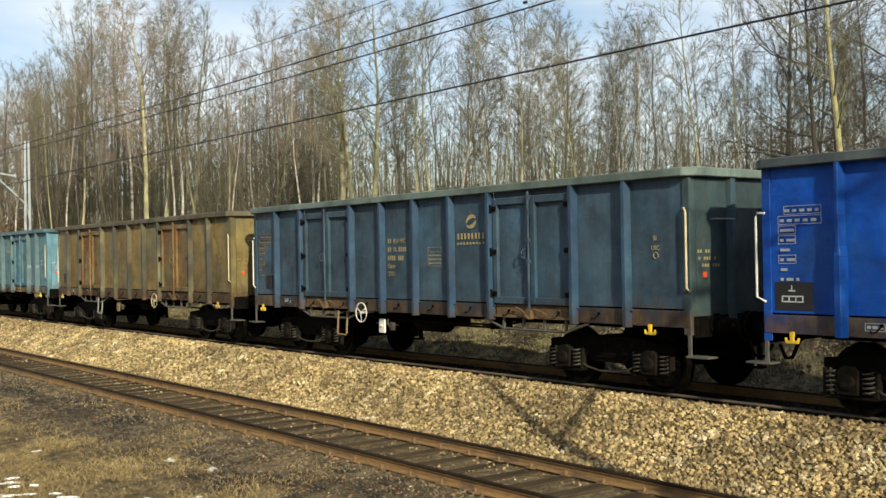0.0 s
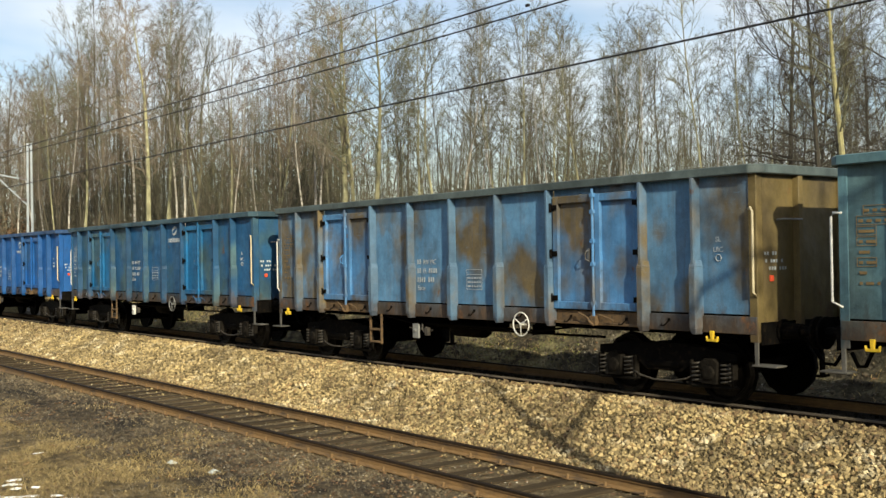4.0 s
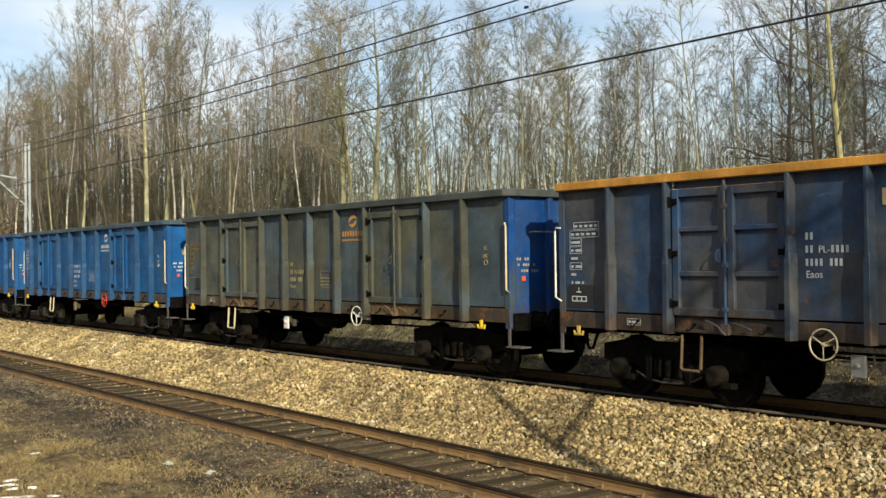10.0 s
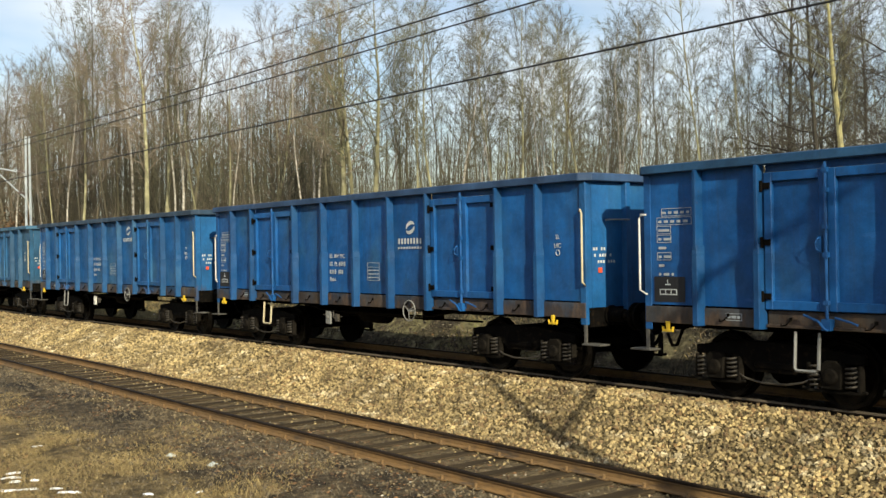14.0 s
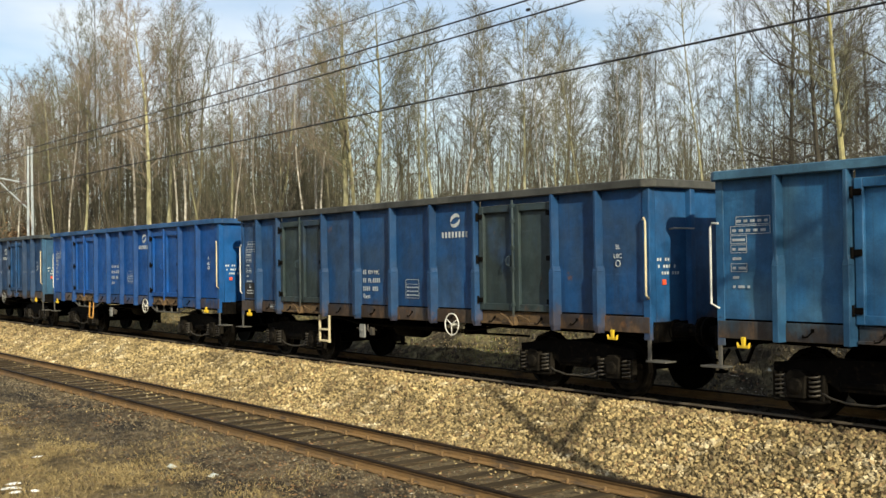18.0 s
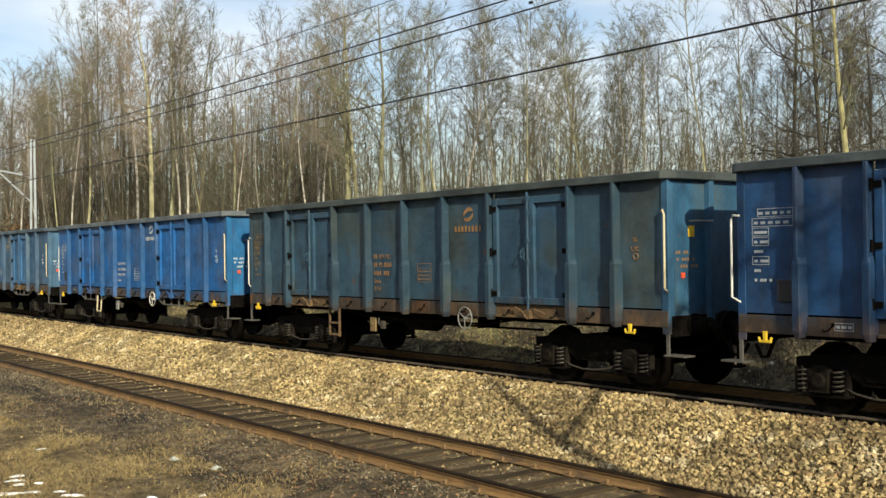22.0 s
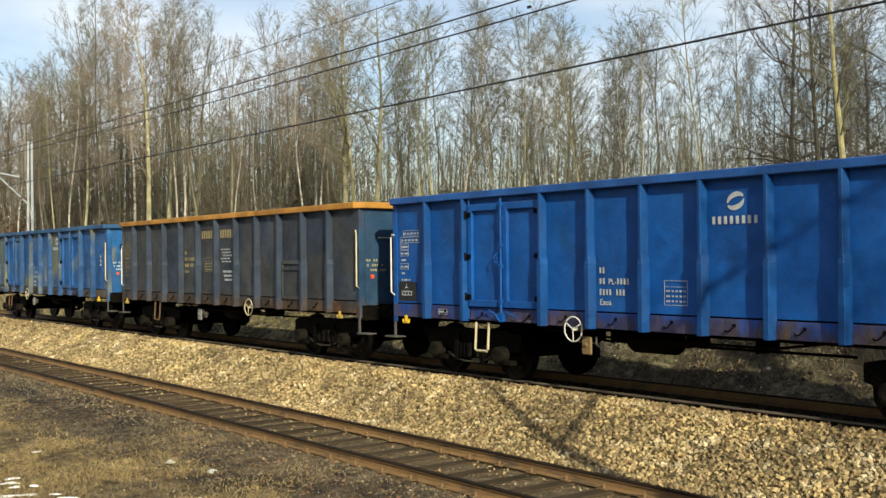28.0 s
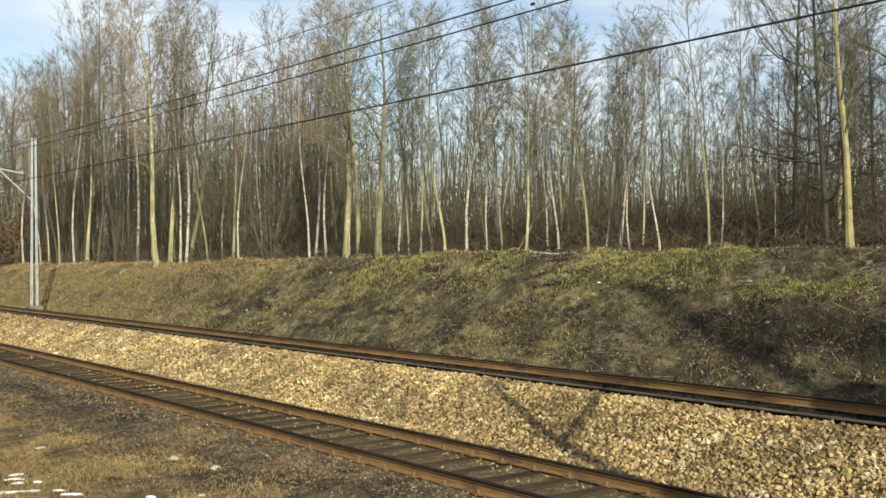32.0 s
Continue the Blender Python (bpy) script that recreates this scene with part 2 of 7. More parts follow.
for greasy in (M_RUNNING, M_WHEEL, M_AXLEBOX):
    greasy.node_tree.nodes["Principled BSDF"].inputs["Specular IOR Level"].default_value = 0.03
M_OCHRE = plain("dull_ochre_paint", (0.20, 0.135, 0.055))
M_WHITE = plain("chipped_white_paint", (0.72, 0.70, 0.64))
M_CREAM = plain("yellowed_cream_paint", (0.55, 0.47, 0.30))
M_REDPAINT = plain("red_paint", (0.55, 0.05, 0.03))
M_YELLOW = plain("yellow_paint", (0.68, 0.45, 0.02))
M_ORANGE = plain("orange_paint", (0.50, 0.24, 0.04))
M_GREYPAINT = plain("grey_paint", (0.22, 0.22, 0.21))
M_DARKSTEP = plain("grimy_step_steel", (0.085, 0.08, 0.07))
M_REFLECTOR = plain("red_reflector", (0.80, 0.10, 0.04), 0.3)
M_BLACK = plain("black_placard_paint", (0.012, 0.012, 0.014))
M_LETTER = plain("white_lettering_paint", (0.50, 0.53, 0.54))
M_GOLD = plain("yellowed_lettering_paint", (0.33, 0.27, 0.13))
M_RUSTLETTER = plain("orange_stained_lettering", (0.27, 0.145, 0.055))
M_DULLYELLOW = plain("worn_yellow_paint", (0.42, 0.29, 0.06))
M_FADED = plain("faded_lettering", (0.38, 0.42, 0.45))
M_RAILSIDE = surface("rusted_rail_side", (0.200, 0.112, 0.038), (0.135, 0.080, 0.032), (0.075, 0.048, 0.026), scale=2.5, fine=30, rough=0.85, stretch=(0.3, 1, 1))
# near rail's side: grease, plus the shadow under the head put into the colour
M_RAILDARK = surface("oily_shade_rail_side", (0.014, 0.010, 0.007), (0.008, 0.006, 0.005), (0.026, 0.017, 0.010), scale=2.5, fine=30, rough=0.8, stretch=(0.3, 1, 1))
M_RAILHEAD = surface("dark_rail_head", (0.014, 0.010, 0.007), (0.030, 0.020, 0.013), scale=3, fine=30, rough=0.6, metal=0.1, stretch=(0.2, 1, 1))
M_RAILSHINE = surface("worn_running_rail_head", (0.130, 0.107, 0.082), (0.085, 0.068, 0.050), scale=3, fine=30, rough=0.65, metal=0.0, stretch=(0.2, 1, 1))
M_SLEEPER = surface("weathered_oiled_timber", (0.046, 0.034, 0.021), (0.070, 0.051, 0.030), (0.026, 0.019, 0.013), scale=3, fine=35, rough=0.9, bump=0.6, stretch=(1, 0.12, 1), per_piece=0.25)
M_CONCRETE = surface("dirty_concrete", (0.17, 0.155, 0.135), (0.11, 0.10, 0.085), scale=3, fine=50, rough=0.9, per_piece=0.15)
# oil-stained, and halved in tone for the shade under the train
M_OILSLEEPER = surface("oily_shade_sleeper", (0.025, 0.020, 0.015), (0.043, 0.034, 0.023), scale=3, fine=35, rough=0.9, per_piece=0.2)
M_CHIPS = surface("bleached_wood_chips", (0.42, 0.38, 0.30), (0.30, 0.26, 0.19), scale=2, rough=0.9, bump=0, per_piece=0.4, island=True)
M_GALV = surface("galvanised_steel", (0.50, 0.54, 0.56), (0.38, 0.42, 0.45), scale=5, fine=30, rough=0.5, metal=0.35, bump=0.1)
M_WIRE = plain("tarnished_copper_wire", (0.02, 0.018, 0.017), 0.5, 0.5)
M_INSUL = plain("brown_insulator_glaze", (0.12, 0.085, 0.065), 0.3)


def ground_material():
    """Bed by bed across the tracks: trodden soil, siding, ballast, ditch, grassy bank, leaf litter."""
    m, n, l, s = nodes_of("ground_soil_and_grass")
    co, xyz = n.new("ShaderNodeTexCoord"), n.new("ShaderNodeSeparateXYZ")
    l.new(co.outputs["Object"], xyz.inputs["Vector"])
    wob = noise_at(n, l, 0.9, detail=5, lo=0.2, hi=0.8)
    add = n.new("ShaderNodeMath")
    add.operation = "MULTIPLY_ADD"
    add.inputs[1].default_value = 0.9
    l.new(wob, add.inputs[0])
    l.new(xyz.outputs["Y"], add.inputs[2])

    def step(y, w):
        mr = n.new("ShaderNodeMapRange")
        mr.inputs["From Min"].default_value, mr.inputs["From Max"].default_value = y + 0.45 - w, y + 0.45 + w
        l.new(add.outputs["Value"], mr.inputs["Value"])
        return mr.outputs["Result"]

    fine, mid = noise_at(n, l, 26, detail=6, lo=0.3, hi=0.7), noise_at(n, l, 2.1, detail=7, lo=0.38, hi=0.62)
    big = noise_at(n, l, 0.45, (0.7, 1, 1), detail=6, lo=0.40, hi=0.60)
    dry = blend(n, l, mid, (0.25, 0.178, 0.082), (0.125, 0.092, 0.046))
    soil = blend(n, l, mid, (0.060, 0.045, 0.028), (0.215, 0.160, 0.092))
    leaf = blend(n, l, noise_at(n, l, 9, detail=4, shift=(3, 1, 0), lo=0.58, hi=0.66), soil, (0.22, 0.13, 0.06))
    leaf = blend(n, l, noise_at(n, l, 0.8, (0.6, 1, 1), (5, 2, 7), detail=8, rough=0.66, lo=0.46, hi=0.58), leaf, (0.036, 0.028, 0.019))
    tramped = noise_at(n, l, 0.6, shift=(1, 6, 2), detail=7, lo=0.52, hi=0.66)
    near = blend(n, l, step(5.9, 0.3), blend(n, l, tramped, dry, leaf), leaf)
    bed = blend(n, l, fine, (0.118, 0.088, 0.051), (0.225, 0.170, 0.096))
    # bed under the chips, darkened to paint in the shade of their gaps
    stone_gaps = blend(n, l, fine, (0.10, 0.074, 0.036), (0.24, 0.18, 0.085))
    moss = blend(n, l, mid, (0.195, 0.188, 0.062), (0.31, 0.280, 0.118))
    brush = blend(n, l, mid, (0.098, 0.084, 0.049), (0.285, 0.250, 0.142))
    right_end = n.new("ShaderNodeMapRange")
    right_end.inputs["From Min"].default_value, right_end.inputs["From Max"].default_value = -19, -14
    right_end.inputs["To Min"].default_value, right_end.inputs["To Max"].default_value = 1.0, 0.35
    l.new(xyz.outputs["X"], right_end.inputs["Value"])
    upper = n.new("ShaderNodeMapRange")     # grass has taken on the upper bank only
    upper.inputs["From Min"].default_value, upper.inputs["From Max"].default_value = 18.6, 20.8
    upper.inputs["To Min"].default_value = 0.32
    l.new(add.outputs["Value"], upper.inputs["Value"])
    green = blend(n, l, 1.0, big, blend(n, l, 1.0, right_end.outputs["Result"], upper.outputs["Result"], "MULTIPLY"), "MULTIPLY")
    bank = blend(n, l, green, brush, moss)
    bank = blend(n, l, noise_at(n, l, 1.1, (0.6, 1, 1), (4, 9, 2), detail=9, rough=0.66, lo=0.48, hi=0.58), bank, (0.038, 0.031, 0.021))
    bare = noise_at(n, l, 0.55, (1.0, 0.55, 1), (8, 3, 5), detail=9, rough=0.62, lo=0.48, hi=0.56)
    bank = blend(n, l, blend(n, l, 0.75, (0, 0, 0), bare), bank, (0.062, 0.051, 0.035))
    near_dark = n.new("ShaderNodeMapRange")      # darker brown towards the near end
    near_dark.inputs["From Min"].default_value, near_dark.inputs["From Max"].default_value = -19, -13
    l.new(xyz.outputs["X"], near_dark.inputs["Value"])
    bank = blend(n, l, blend(n, l, 0.55, (0, 0, 0), near_dark.outputs["Result"]), bank, blend(n, l, mid, (0.040, 0.033, 0.023), (0.125, 0.104, 0.068)))
    far_left = n.new("ShaderNodeMapRange")
    far_left.inputs["From Min"].default_value, far_left.inputs["From Max"].default_value = -36, -47
    l.new(xyz.outputs["X"], far_left.inputs["Value"])
    hay = blend(n, l, mid, (0.235, 0.197, 0.096), (0.145, 0.130, 0.062))
    bank = blend(n, l, blend(n, l, 0.75, (0, 0, 0), far_left.outputs["Result"]), bank, hay)
    floor = blend(n, l, mid, (0.075, 0.050, 0.032), (0.13, 0.085, 0.050))
    col = blend(n, l, step(7.9, 0.25), near, bed)
    col = blend(n, l, step(10.05, 0.25), col, stone_gaps)
    # oil-stained bed, its colour also carrying the shade beneath the train
    oily_shade = blend(n, l, fine, (0.011, 0.009, 0.007), (0.030, 0.024, 0.017))
    col = blend(n, l, step(12.5, 0.08), col, oily_shade)
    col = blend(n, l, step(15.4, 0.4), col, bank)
    col = blend(n, l, step(21.0, 0.8), col, floor)
    clump = noise_at(n, l, 5.5, shift=(2, 8, 4), detail=9, rough=0.68, lo=0.36, hi=0.64)
    col = blend(n, l, 0.75, col, blend(n, l, clump, (0.42, 0.42, 0.42), (1.72, 1.72, 1.70)), "MULTIPLY")
    col = blend(n, l, 0.5, col, blend(n, l, fine, (0.4, 0.4, 0.4), (1.5, 1.5, 1.5)), "MULTIPLY")
    l.new(col, s.inputs["Base Color"])
    s.inputs["Roughness"].default_value = 0.95
    s.inputs["Specular IOR Level"].default_value = 0.2
    lump = n.new("ShaderNodeMath")
    lump.operation = "MULTIPLY_ADD"
    lump.inputs[1].default_value = 2.2
    l.new(noise_at(n, l, 6.5, detail=8, rough=0.65, lo=0.3, hi=0.7), lump.inputs[0])
    l.new(fine, lump.inputs[2])
    bump_of(n, l, s, lump.outputs["Value"], 0.9, 0.06)
    return m


M_GROUND = ground_material()
M_BALLAST = surface("yellow_limestone", (0.365, 0.275, 0.128), (0.170, 0.124, 0.058), (0.48, 0.40, 0.25), scale=0.8, fine=60, rough=0.9, per_piece=0.62, island=True)
M_STAINED = surface("rust_stained_limestone", (0.23, 0.145, 0.062), (0.115, 0.078, 0.040), (0.32, 0.23, 0.12), scale=0.8, fine=60, rough=0.9, per_piece=0.5, island=True)
# oil-stained gravel with the train's shade put into its colour
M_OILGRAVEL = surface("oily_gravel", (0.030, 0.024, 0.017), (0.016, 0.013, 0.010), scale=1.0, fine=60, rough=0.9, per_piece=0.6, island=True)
for dusty in (M_RAILHEAD, M_RAILSHINE, M_RAILDARK, M_SLEEPER, M_OILSLEEPER, M_OILGRAVEL):
    dusty.node_tree.nodes["Principled BSDF"].inputs["Specular IOR Level"].default_value = 0.06
M_CLOD = surface("dark_soil_clods", (0.085, 0.066, 0.042), (0.045, 0.036, 0.025), scale=2.0, fine=40, rough=0.95, per_piece=0.5, island=True)
M_GRAVEL = surface("dull_gravel", (0.175, 0.132, 0.075), (0.090, 0.067, 0.040), scale=1.0, fine=60, rough=0.9, per_piece=0.6, island=True)
# mossy bark; its dark patches also paint the broken shade on the stems
M_BARK = surface("mossy_olive_bark_shade_patched", (0.325, 0.305, 0.165), (0.105, 0.094, 0.055), (0.38, 0.36, 0.23), scale=1.7, fine=25, rough=0.9, bump=0.7, stretch=(1, 1, 0.45), per_piece=0.3)
M_BIRCH = surface("white_birch_bark", (0.56, 0.52, 0.45), (0.25, 0.22, 0.17), (0.05, 0.04, 0.035), scale=2.2, fine=25, rough=0.8, stretch=(1.2, 1.2, 2.2), per_piece=0.15, c_lo=0.51)
M_KNOTTED = surface("olive_bark_with_dark_knots", (0.33, 0.30, 0.135), (0.20, 0.178, 0.088), (0.040, 0.034, 0.022), scale=2.0, fine=25, rough=0.9, bump=0.7, stretch=(1, 1, 1.1), c_lo=0.60)
M_MIDBARK = surface("grey_olive_bark", (0.150, 0.135, 0.080), (0.085, 0.074, 0.046), (0.23, 0.215, 0.14), scale=1.2, fine=25, rough=0.9, bump=0.7, stretch=(1, 1, 0.45), per_piece=0.35)
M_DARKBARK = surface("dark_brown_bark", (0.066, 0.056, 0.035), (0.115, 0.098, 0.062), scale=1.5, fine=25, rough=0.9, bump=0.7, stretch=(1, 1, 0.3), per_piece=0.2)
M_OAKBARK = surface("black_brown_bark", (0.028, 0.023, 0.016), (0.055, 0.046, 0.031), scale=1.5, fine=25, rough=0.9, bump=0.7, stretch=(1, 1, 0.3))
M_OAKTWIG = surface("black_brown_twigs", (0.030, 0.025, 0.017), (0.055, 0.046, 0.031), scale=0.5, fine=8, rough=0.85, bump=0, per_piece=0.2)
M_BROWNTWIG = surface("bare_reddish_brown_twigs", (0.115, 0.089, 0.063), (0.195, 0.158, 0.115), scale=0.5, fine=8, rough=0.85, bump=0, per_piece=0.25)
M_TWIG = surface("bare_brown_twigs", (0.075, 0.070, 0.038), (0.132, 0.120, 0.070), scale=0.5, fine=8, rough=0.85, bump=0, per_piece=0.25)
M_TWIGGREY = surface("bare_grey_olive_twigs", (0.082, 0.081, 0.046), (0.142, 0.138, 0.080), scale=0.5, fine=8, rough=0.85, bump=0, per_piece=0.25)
# the wood's inner shade is put into the next three colours
M_SHADETWIG = surface("twigs_darkened_for_shade", (0.0476, 0.0399, 0.0255), (0.0765, 0.0638, 0.0416), scale=0.5, fine=8, rough=0.85, bump=0, per_piece=0.2)
M_FARTWIG = surface("distant_twigs_darkened_for_shade", (0.044, 0.040, 0.023), (0.088, 0.081, 0.048), scale=0.3, fine=6, rough=0.9, bump=0, per_piece=0.5, island=True)
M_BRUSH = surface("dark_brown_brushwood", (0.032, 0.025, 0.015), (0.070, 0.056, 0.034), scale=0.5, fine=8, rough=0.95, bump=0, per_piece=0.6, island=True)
M_DRYGRASS = surface("dry_straw_grass", (0.37, 0.275, 0.115), (0.22, 0.160, 0.070), scale=0.7, fine=20, rough=0.9, bump=0, per_piece=0.4, island=True)
M_GREENGRASS = surface("short_spring_grass", (0.195, 0.235, 0.045), (0.32, 0.30, 0.095), scale=0.7, fine=20, rough=0.9, bump=0, per_piece=0.4, island=True)
M_DEADSTALK = surface("dead_bramble_stalks", (0.10, 0.080, 0.050), (0.23, 0.185, 0.115), scale=0.7, fine=20, rough=0.9, bump=0, per_piece=0.5, island=True)
M_LEAFRUST = surface("withered_oak_leaves", (0.20, 0.105, 0.042), (0.125, 0.066, 0.03), scale=2, rough=0.85, bump=0, per_piece=0.4, island=True)
M_SNOW = surface("old_wet_snow", (0.82, 0.84, 0.86), (0.68, 0.70, 0.72), scale=6, fine=50, rough=0.6, bump=0.4)
M_LITTER = plain("pale_plastic_litter", (0.42, 0.46, 0.45), 0.35)
M_STUMP = surface("cut_stump_wood", (0.55, 0.45, 0.28), (0.40, 0.30, 0.17), scale=8, fine=40, rough=0.85)


# ---- ground: one sheet, from the trodden verge over both tracks up the bank to the wood ----
def ramp(x, pairs):
    for (a, p), (b, q) in zip(pairs, pairs[1:]):
        if x <= b:
            u = max(0.0, (x - a) / (b - a))
            return p + (q - p) * u
    return pairs[-1][1]


def crest(x):
    return ramp(x, ((-3000, 1.5), (-120, 1.8), (-66, 1.86), (-50, 1.90), (-37, 2.07), (-27, 2.22), (-14, 2.25), (0, 2.32), (3000, 2.4)))


def ground_z(x, y):
    c = crest(x)
    z = ramp(y, ((-3000, -1.2), (-30, -1.05), (3.0, -0.98), (6.0, -0.86), (7.4, -0.735), (8.0, -0.735), (8.3, -0.773), (9.6, -0.773), (9.9, -0.725), (10.4, -0.70), (11.75, -0.20), (12.0, -0.11), (12.40, -0.085), (12.46, -0.185),
                 (14.85, -0.185), (15.15, -0.26), (15.9, -0.70), (16.5, -0.72), (17.1, -0.45), (19.6, c * 0.74), (20.6, c * 0.96), (21.4, c), (26, c + 0.05), (60, c + 0.1), (3000, c + 6)))
    if 15.6 < y < 40:
        k = min(1, (y - 15.6) / 1.4)
        rough = ramp(x, ((-60, 0.4), (-40, 0.6), (-30, 1.0)))
        z += k * (0.16 * noise.noise((x * 0.45, y * 0.7, 0)) + rough * (0.12 * noise.noise((x * 1.3, y * 1.7, 4)) + 0.07 * noise.noise((x * 3.1, y * 3.3, 9))))
    elif y < 7.3:
        k = min(1, (7.3 - y) / 1.0)
        z += k * (0.05 * noise.noise((x * 0.6, y * 0.6, 2)) + 0.035 * noise.noise((x * 2.2, y * 2.2, 7)) + 0.014 * noise.noise((x * 5.5, y * 5.5, 1)))
    return z


def spread(lo, hi, step, far):
    """Even steps from lo to hi, then ever wider ones out to far on both sides."""
    mid = [lo + step * i for i in range(int((hi - lo) / step) + 1)]
    out, d = [], step
    while sum(out) < far:
        d *= 1.6
        out.append(d)
    left, right, a, b = [], [], mid[0], mid[-1]
    for d in out:
        a, b = a - d, b + d
        left.append(a), right.append(b)
    return left[::-1] + mid + right


gx = spread(-92, 3, 0.36, 2500)
gx = [x for x in gx if x <= -48] + [-47.8 + 0.18 * i for i in range(282)] + [x for x in gx if x > 3]
gy = [-2500, -900, -300, -100, -40, -15, -6, -2, 0] + [0.5 + 0.35 * i for i in range(8)] + [3.2 + 0.16 * i for i in range(23)] + [7.0, 7.4, 8.0, 8.3, 8.9, 9.6, 9.9, 10.4, 10.8, 11.3, 11.75, 12.0, 12.2, 12.40, 12.46, 12.6, 14.0, 14.7, 15.0]
gy += [15.15, 15.4] + [15.65 + 0.15 * i for i in range(46)] + [23, 24.5, 26, 29, 33, 38, 45, 60, 100, 250, 700, 2500]
ground_shape = Shape()
ground_shape.v = [(x, y, ground_z(x, y)) for y in gy for x in gx]
nx = len(gx)
ground_shape.f = [(j * nx + i, j * nx + i + 1, (j + 1) * nx + i + 1, (j + 1) * nx + i) for j in range(len(gy) - 1) for i in range(nx - 1)]
ground = part("ground", ground_shape.raw("ground"), M_GROUND)
for poly in ground.data.polygons:
    poly.use_smooth = True
tagged(ground, "uneven ground with a mossy brushy bank beside the tracks", "ground", kind="structure")


# ---- tracks ----
def rail_outline(y, top):
    """A flat-bottomed rail's outline, head up."""
    return [(y - 0.065, top - 0.155), (y + 0.065, top - 0.155), (y + 0.065, top - 0.143), (y + 0.012, top - 0.122), (y + 0.010, top - 0.05), (y + 0.034, top - 0.04),
            (y + 0.034, top - 0.012), (y + 0.026, top - 0.008), (y - 0.026, top - 0.008), (y - 0.034, top - 0.012), (y - 0.034, top - 0.04), (y - 0.010, top - 0.05), (y - 0.012, top - 0.122), (y - 0.065, top - 0.143)]


def head_outline(y, top, deep):
    return [(y - 0.036, top - deep), (y + 0.036, top - deep), (y + 0.036, top - 0.006), (y + 0.028, top), (y - 0.028, top), (y - 0.036, top - 0.006)]


def track(name, label, y, z, near_side, sleeper_mat, gap, width, length, first, last, sleeper_top):
    base = tagged(new(name), label, "railway track", kind="structure")
    for side in (-0.752, 0.752):
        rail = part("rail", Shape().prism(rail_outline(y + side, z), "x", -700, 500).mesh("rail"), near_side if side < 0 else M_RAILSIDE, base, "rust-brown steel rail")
        part("rail_head", Shape().prism(head_outline(y + side, z, 0.030 if y < 10 else 0.024), "x", -700, 500).mesh("rail_head"), M_RAILHEAD if y < 10 or side > 0 else M_RAILSHINE, rail, "dark rusted running surface" if y < 10 or side > 0 else "worn grey running surface")
    wood = Shape().box(-width / 2, width / 2, -length / 2, length / 2, -0.16, 0).mesh("sleeper", bevel=0.015)
    plate = Shape().box(-0.07, 0.07, -0.13, 0.13, 0, 0.014)
    for s in (-0.09, 0.09):
        plate.lathe([(0.0, 0.022), (0.05, 0.022), (0.055, 0.012)], (0, s, 0.012), "z", 6)
    plate = plate.mesh("rail_fastening")
    x = first
    while x < last:
        sl = part("sleeper", wood, sleeper_mat, base)
        sl.location = (x, y + rng.uniform(-0.03, 0.03), sleeper_top + rng.uniform(-0.012, 0.012))
        sl.rotation_euler = (0, 0, rng.uniform(-0.012, 0.012))
        if x > -26 and y < 10:
            for side in (-0.752, 0.752):
                fx = part("rail_fastening", plate, M_RAILSIDE, base)
                fx.location = (x, y + side, z - 0.150)
        x += gap
    return base


track("siding_track", "rusty unused siding with timber sleepers sunk in dark soil", SIDING_Y, SIDING_Z, M_RAILSIDE, M_SLEEPER, 0.66, 0.25, 2.55, -70, 3, -0.745)
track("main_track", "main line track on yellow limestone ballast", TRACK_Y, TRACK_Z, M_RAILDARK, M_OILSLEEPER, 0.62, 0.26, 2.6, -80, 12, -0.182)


# ---- loose stones: one heap a kind ----
def stones(name, label, material, spots, kind="stuff", category="ballast"):
    """spots: rows of x, y, z, size. Angular chips, each turned at random."""
    gen = np.random.RandomState(5 + len(spots) % 97)
    sp = np.array(spots)
    base = np.array([(1, 0, 0), (-1, 0, 0), (0, 1, 0), (0, -1, 0), (0, 0, 1), (0, 0, -1)], float)
    tri = np.array([(0, 2, 4), (2, 1, 4), (1, 3, 4), (3, 0, 4), (2, 0, 5), (1, 2, 5), (3, 1, 5), (0, 3, 5)])
    count = len(sp)
    q = gen.normal(size=(count, 4))
    q /= np.linalg.norm(q, axis=1)[:, None]
    w, x, y, z = q.T
    rot = np.stack([1 - 2 * (y * y + z * z), 2 * (x * y - w * z), 2 * (x * z + w * y), 2 * (x * y + w * z), 1 - 2 * (x * x + z * z), 2 * (y * z - w * x),
                    2 * (x * z - w * y), 2 * (y * z + w * x), 1 - 2 * (x * x + y * y)], 1).reshape(count, 3, 3)
    v = base[None] * gen.uniform(0.55, 1.15, (count, 6, 1)) + gen.uniform(-0.28, 0.28, (count, 6, 3))
    v = np.einsum("nij,nkj->nki", rot, v) * sp[:, 3][:, None, None] + sp[:, None, :3]
    f = tri[None] + (np.arange(count) * 6)[:, None, None]
    me = bpy.data.meshes.new(name)
    me.from_pydata(v.reshape(-1, 3).tolist(), [], f.reshape(-1, 3).tolist())
    return tagged(part(name, me, material), label, category, kind=kind)


def scatter(count, x0, x1, y0, y1, s0, s1, lift=0.3, power=1.0):
    rows = []
    for _ in range(count):
        x, y, s = rng.uniform(x0, x1), rng.uniform(y0, y1), s0 + (s1 - s0) * rng.random() ** power
        rows.append((x, y, ground_z(x, y) + lift * s, s))
    return rows


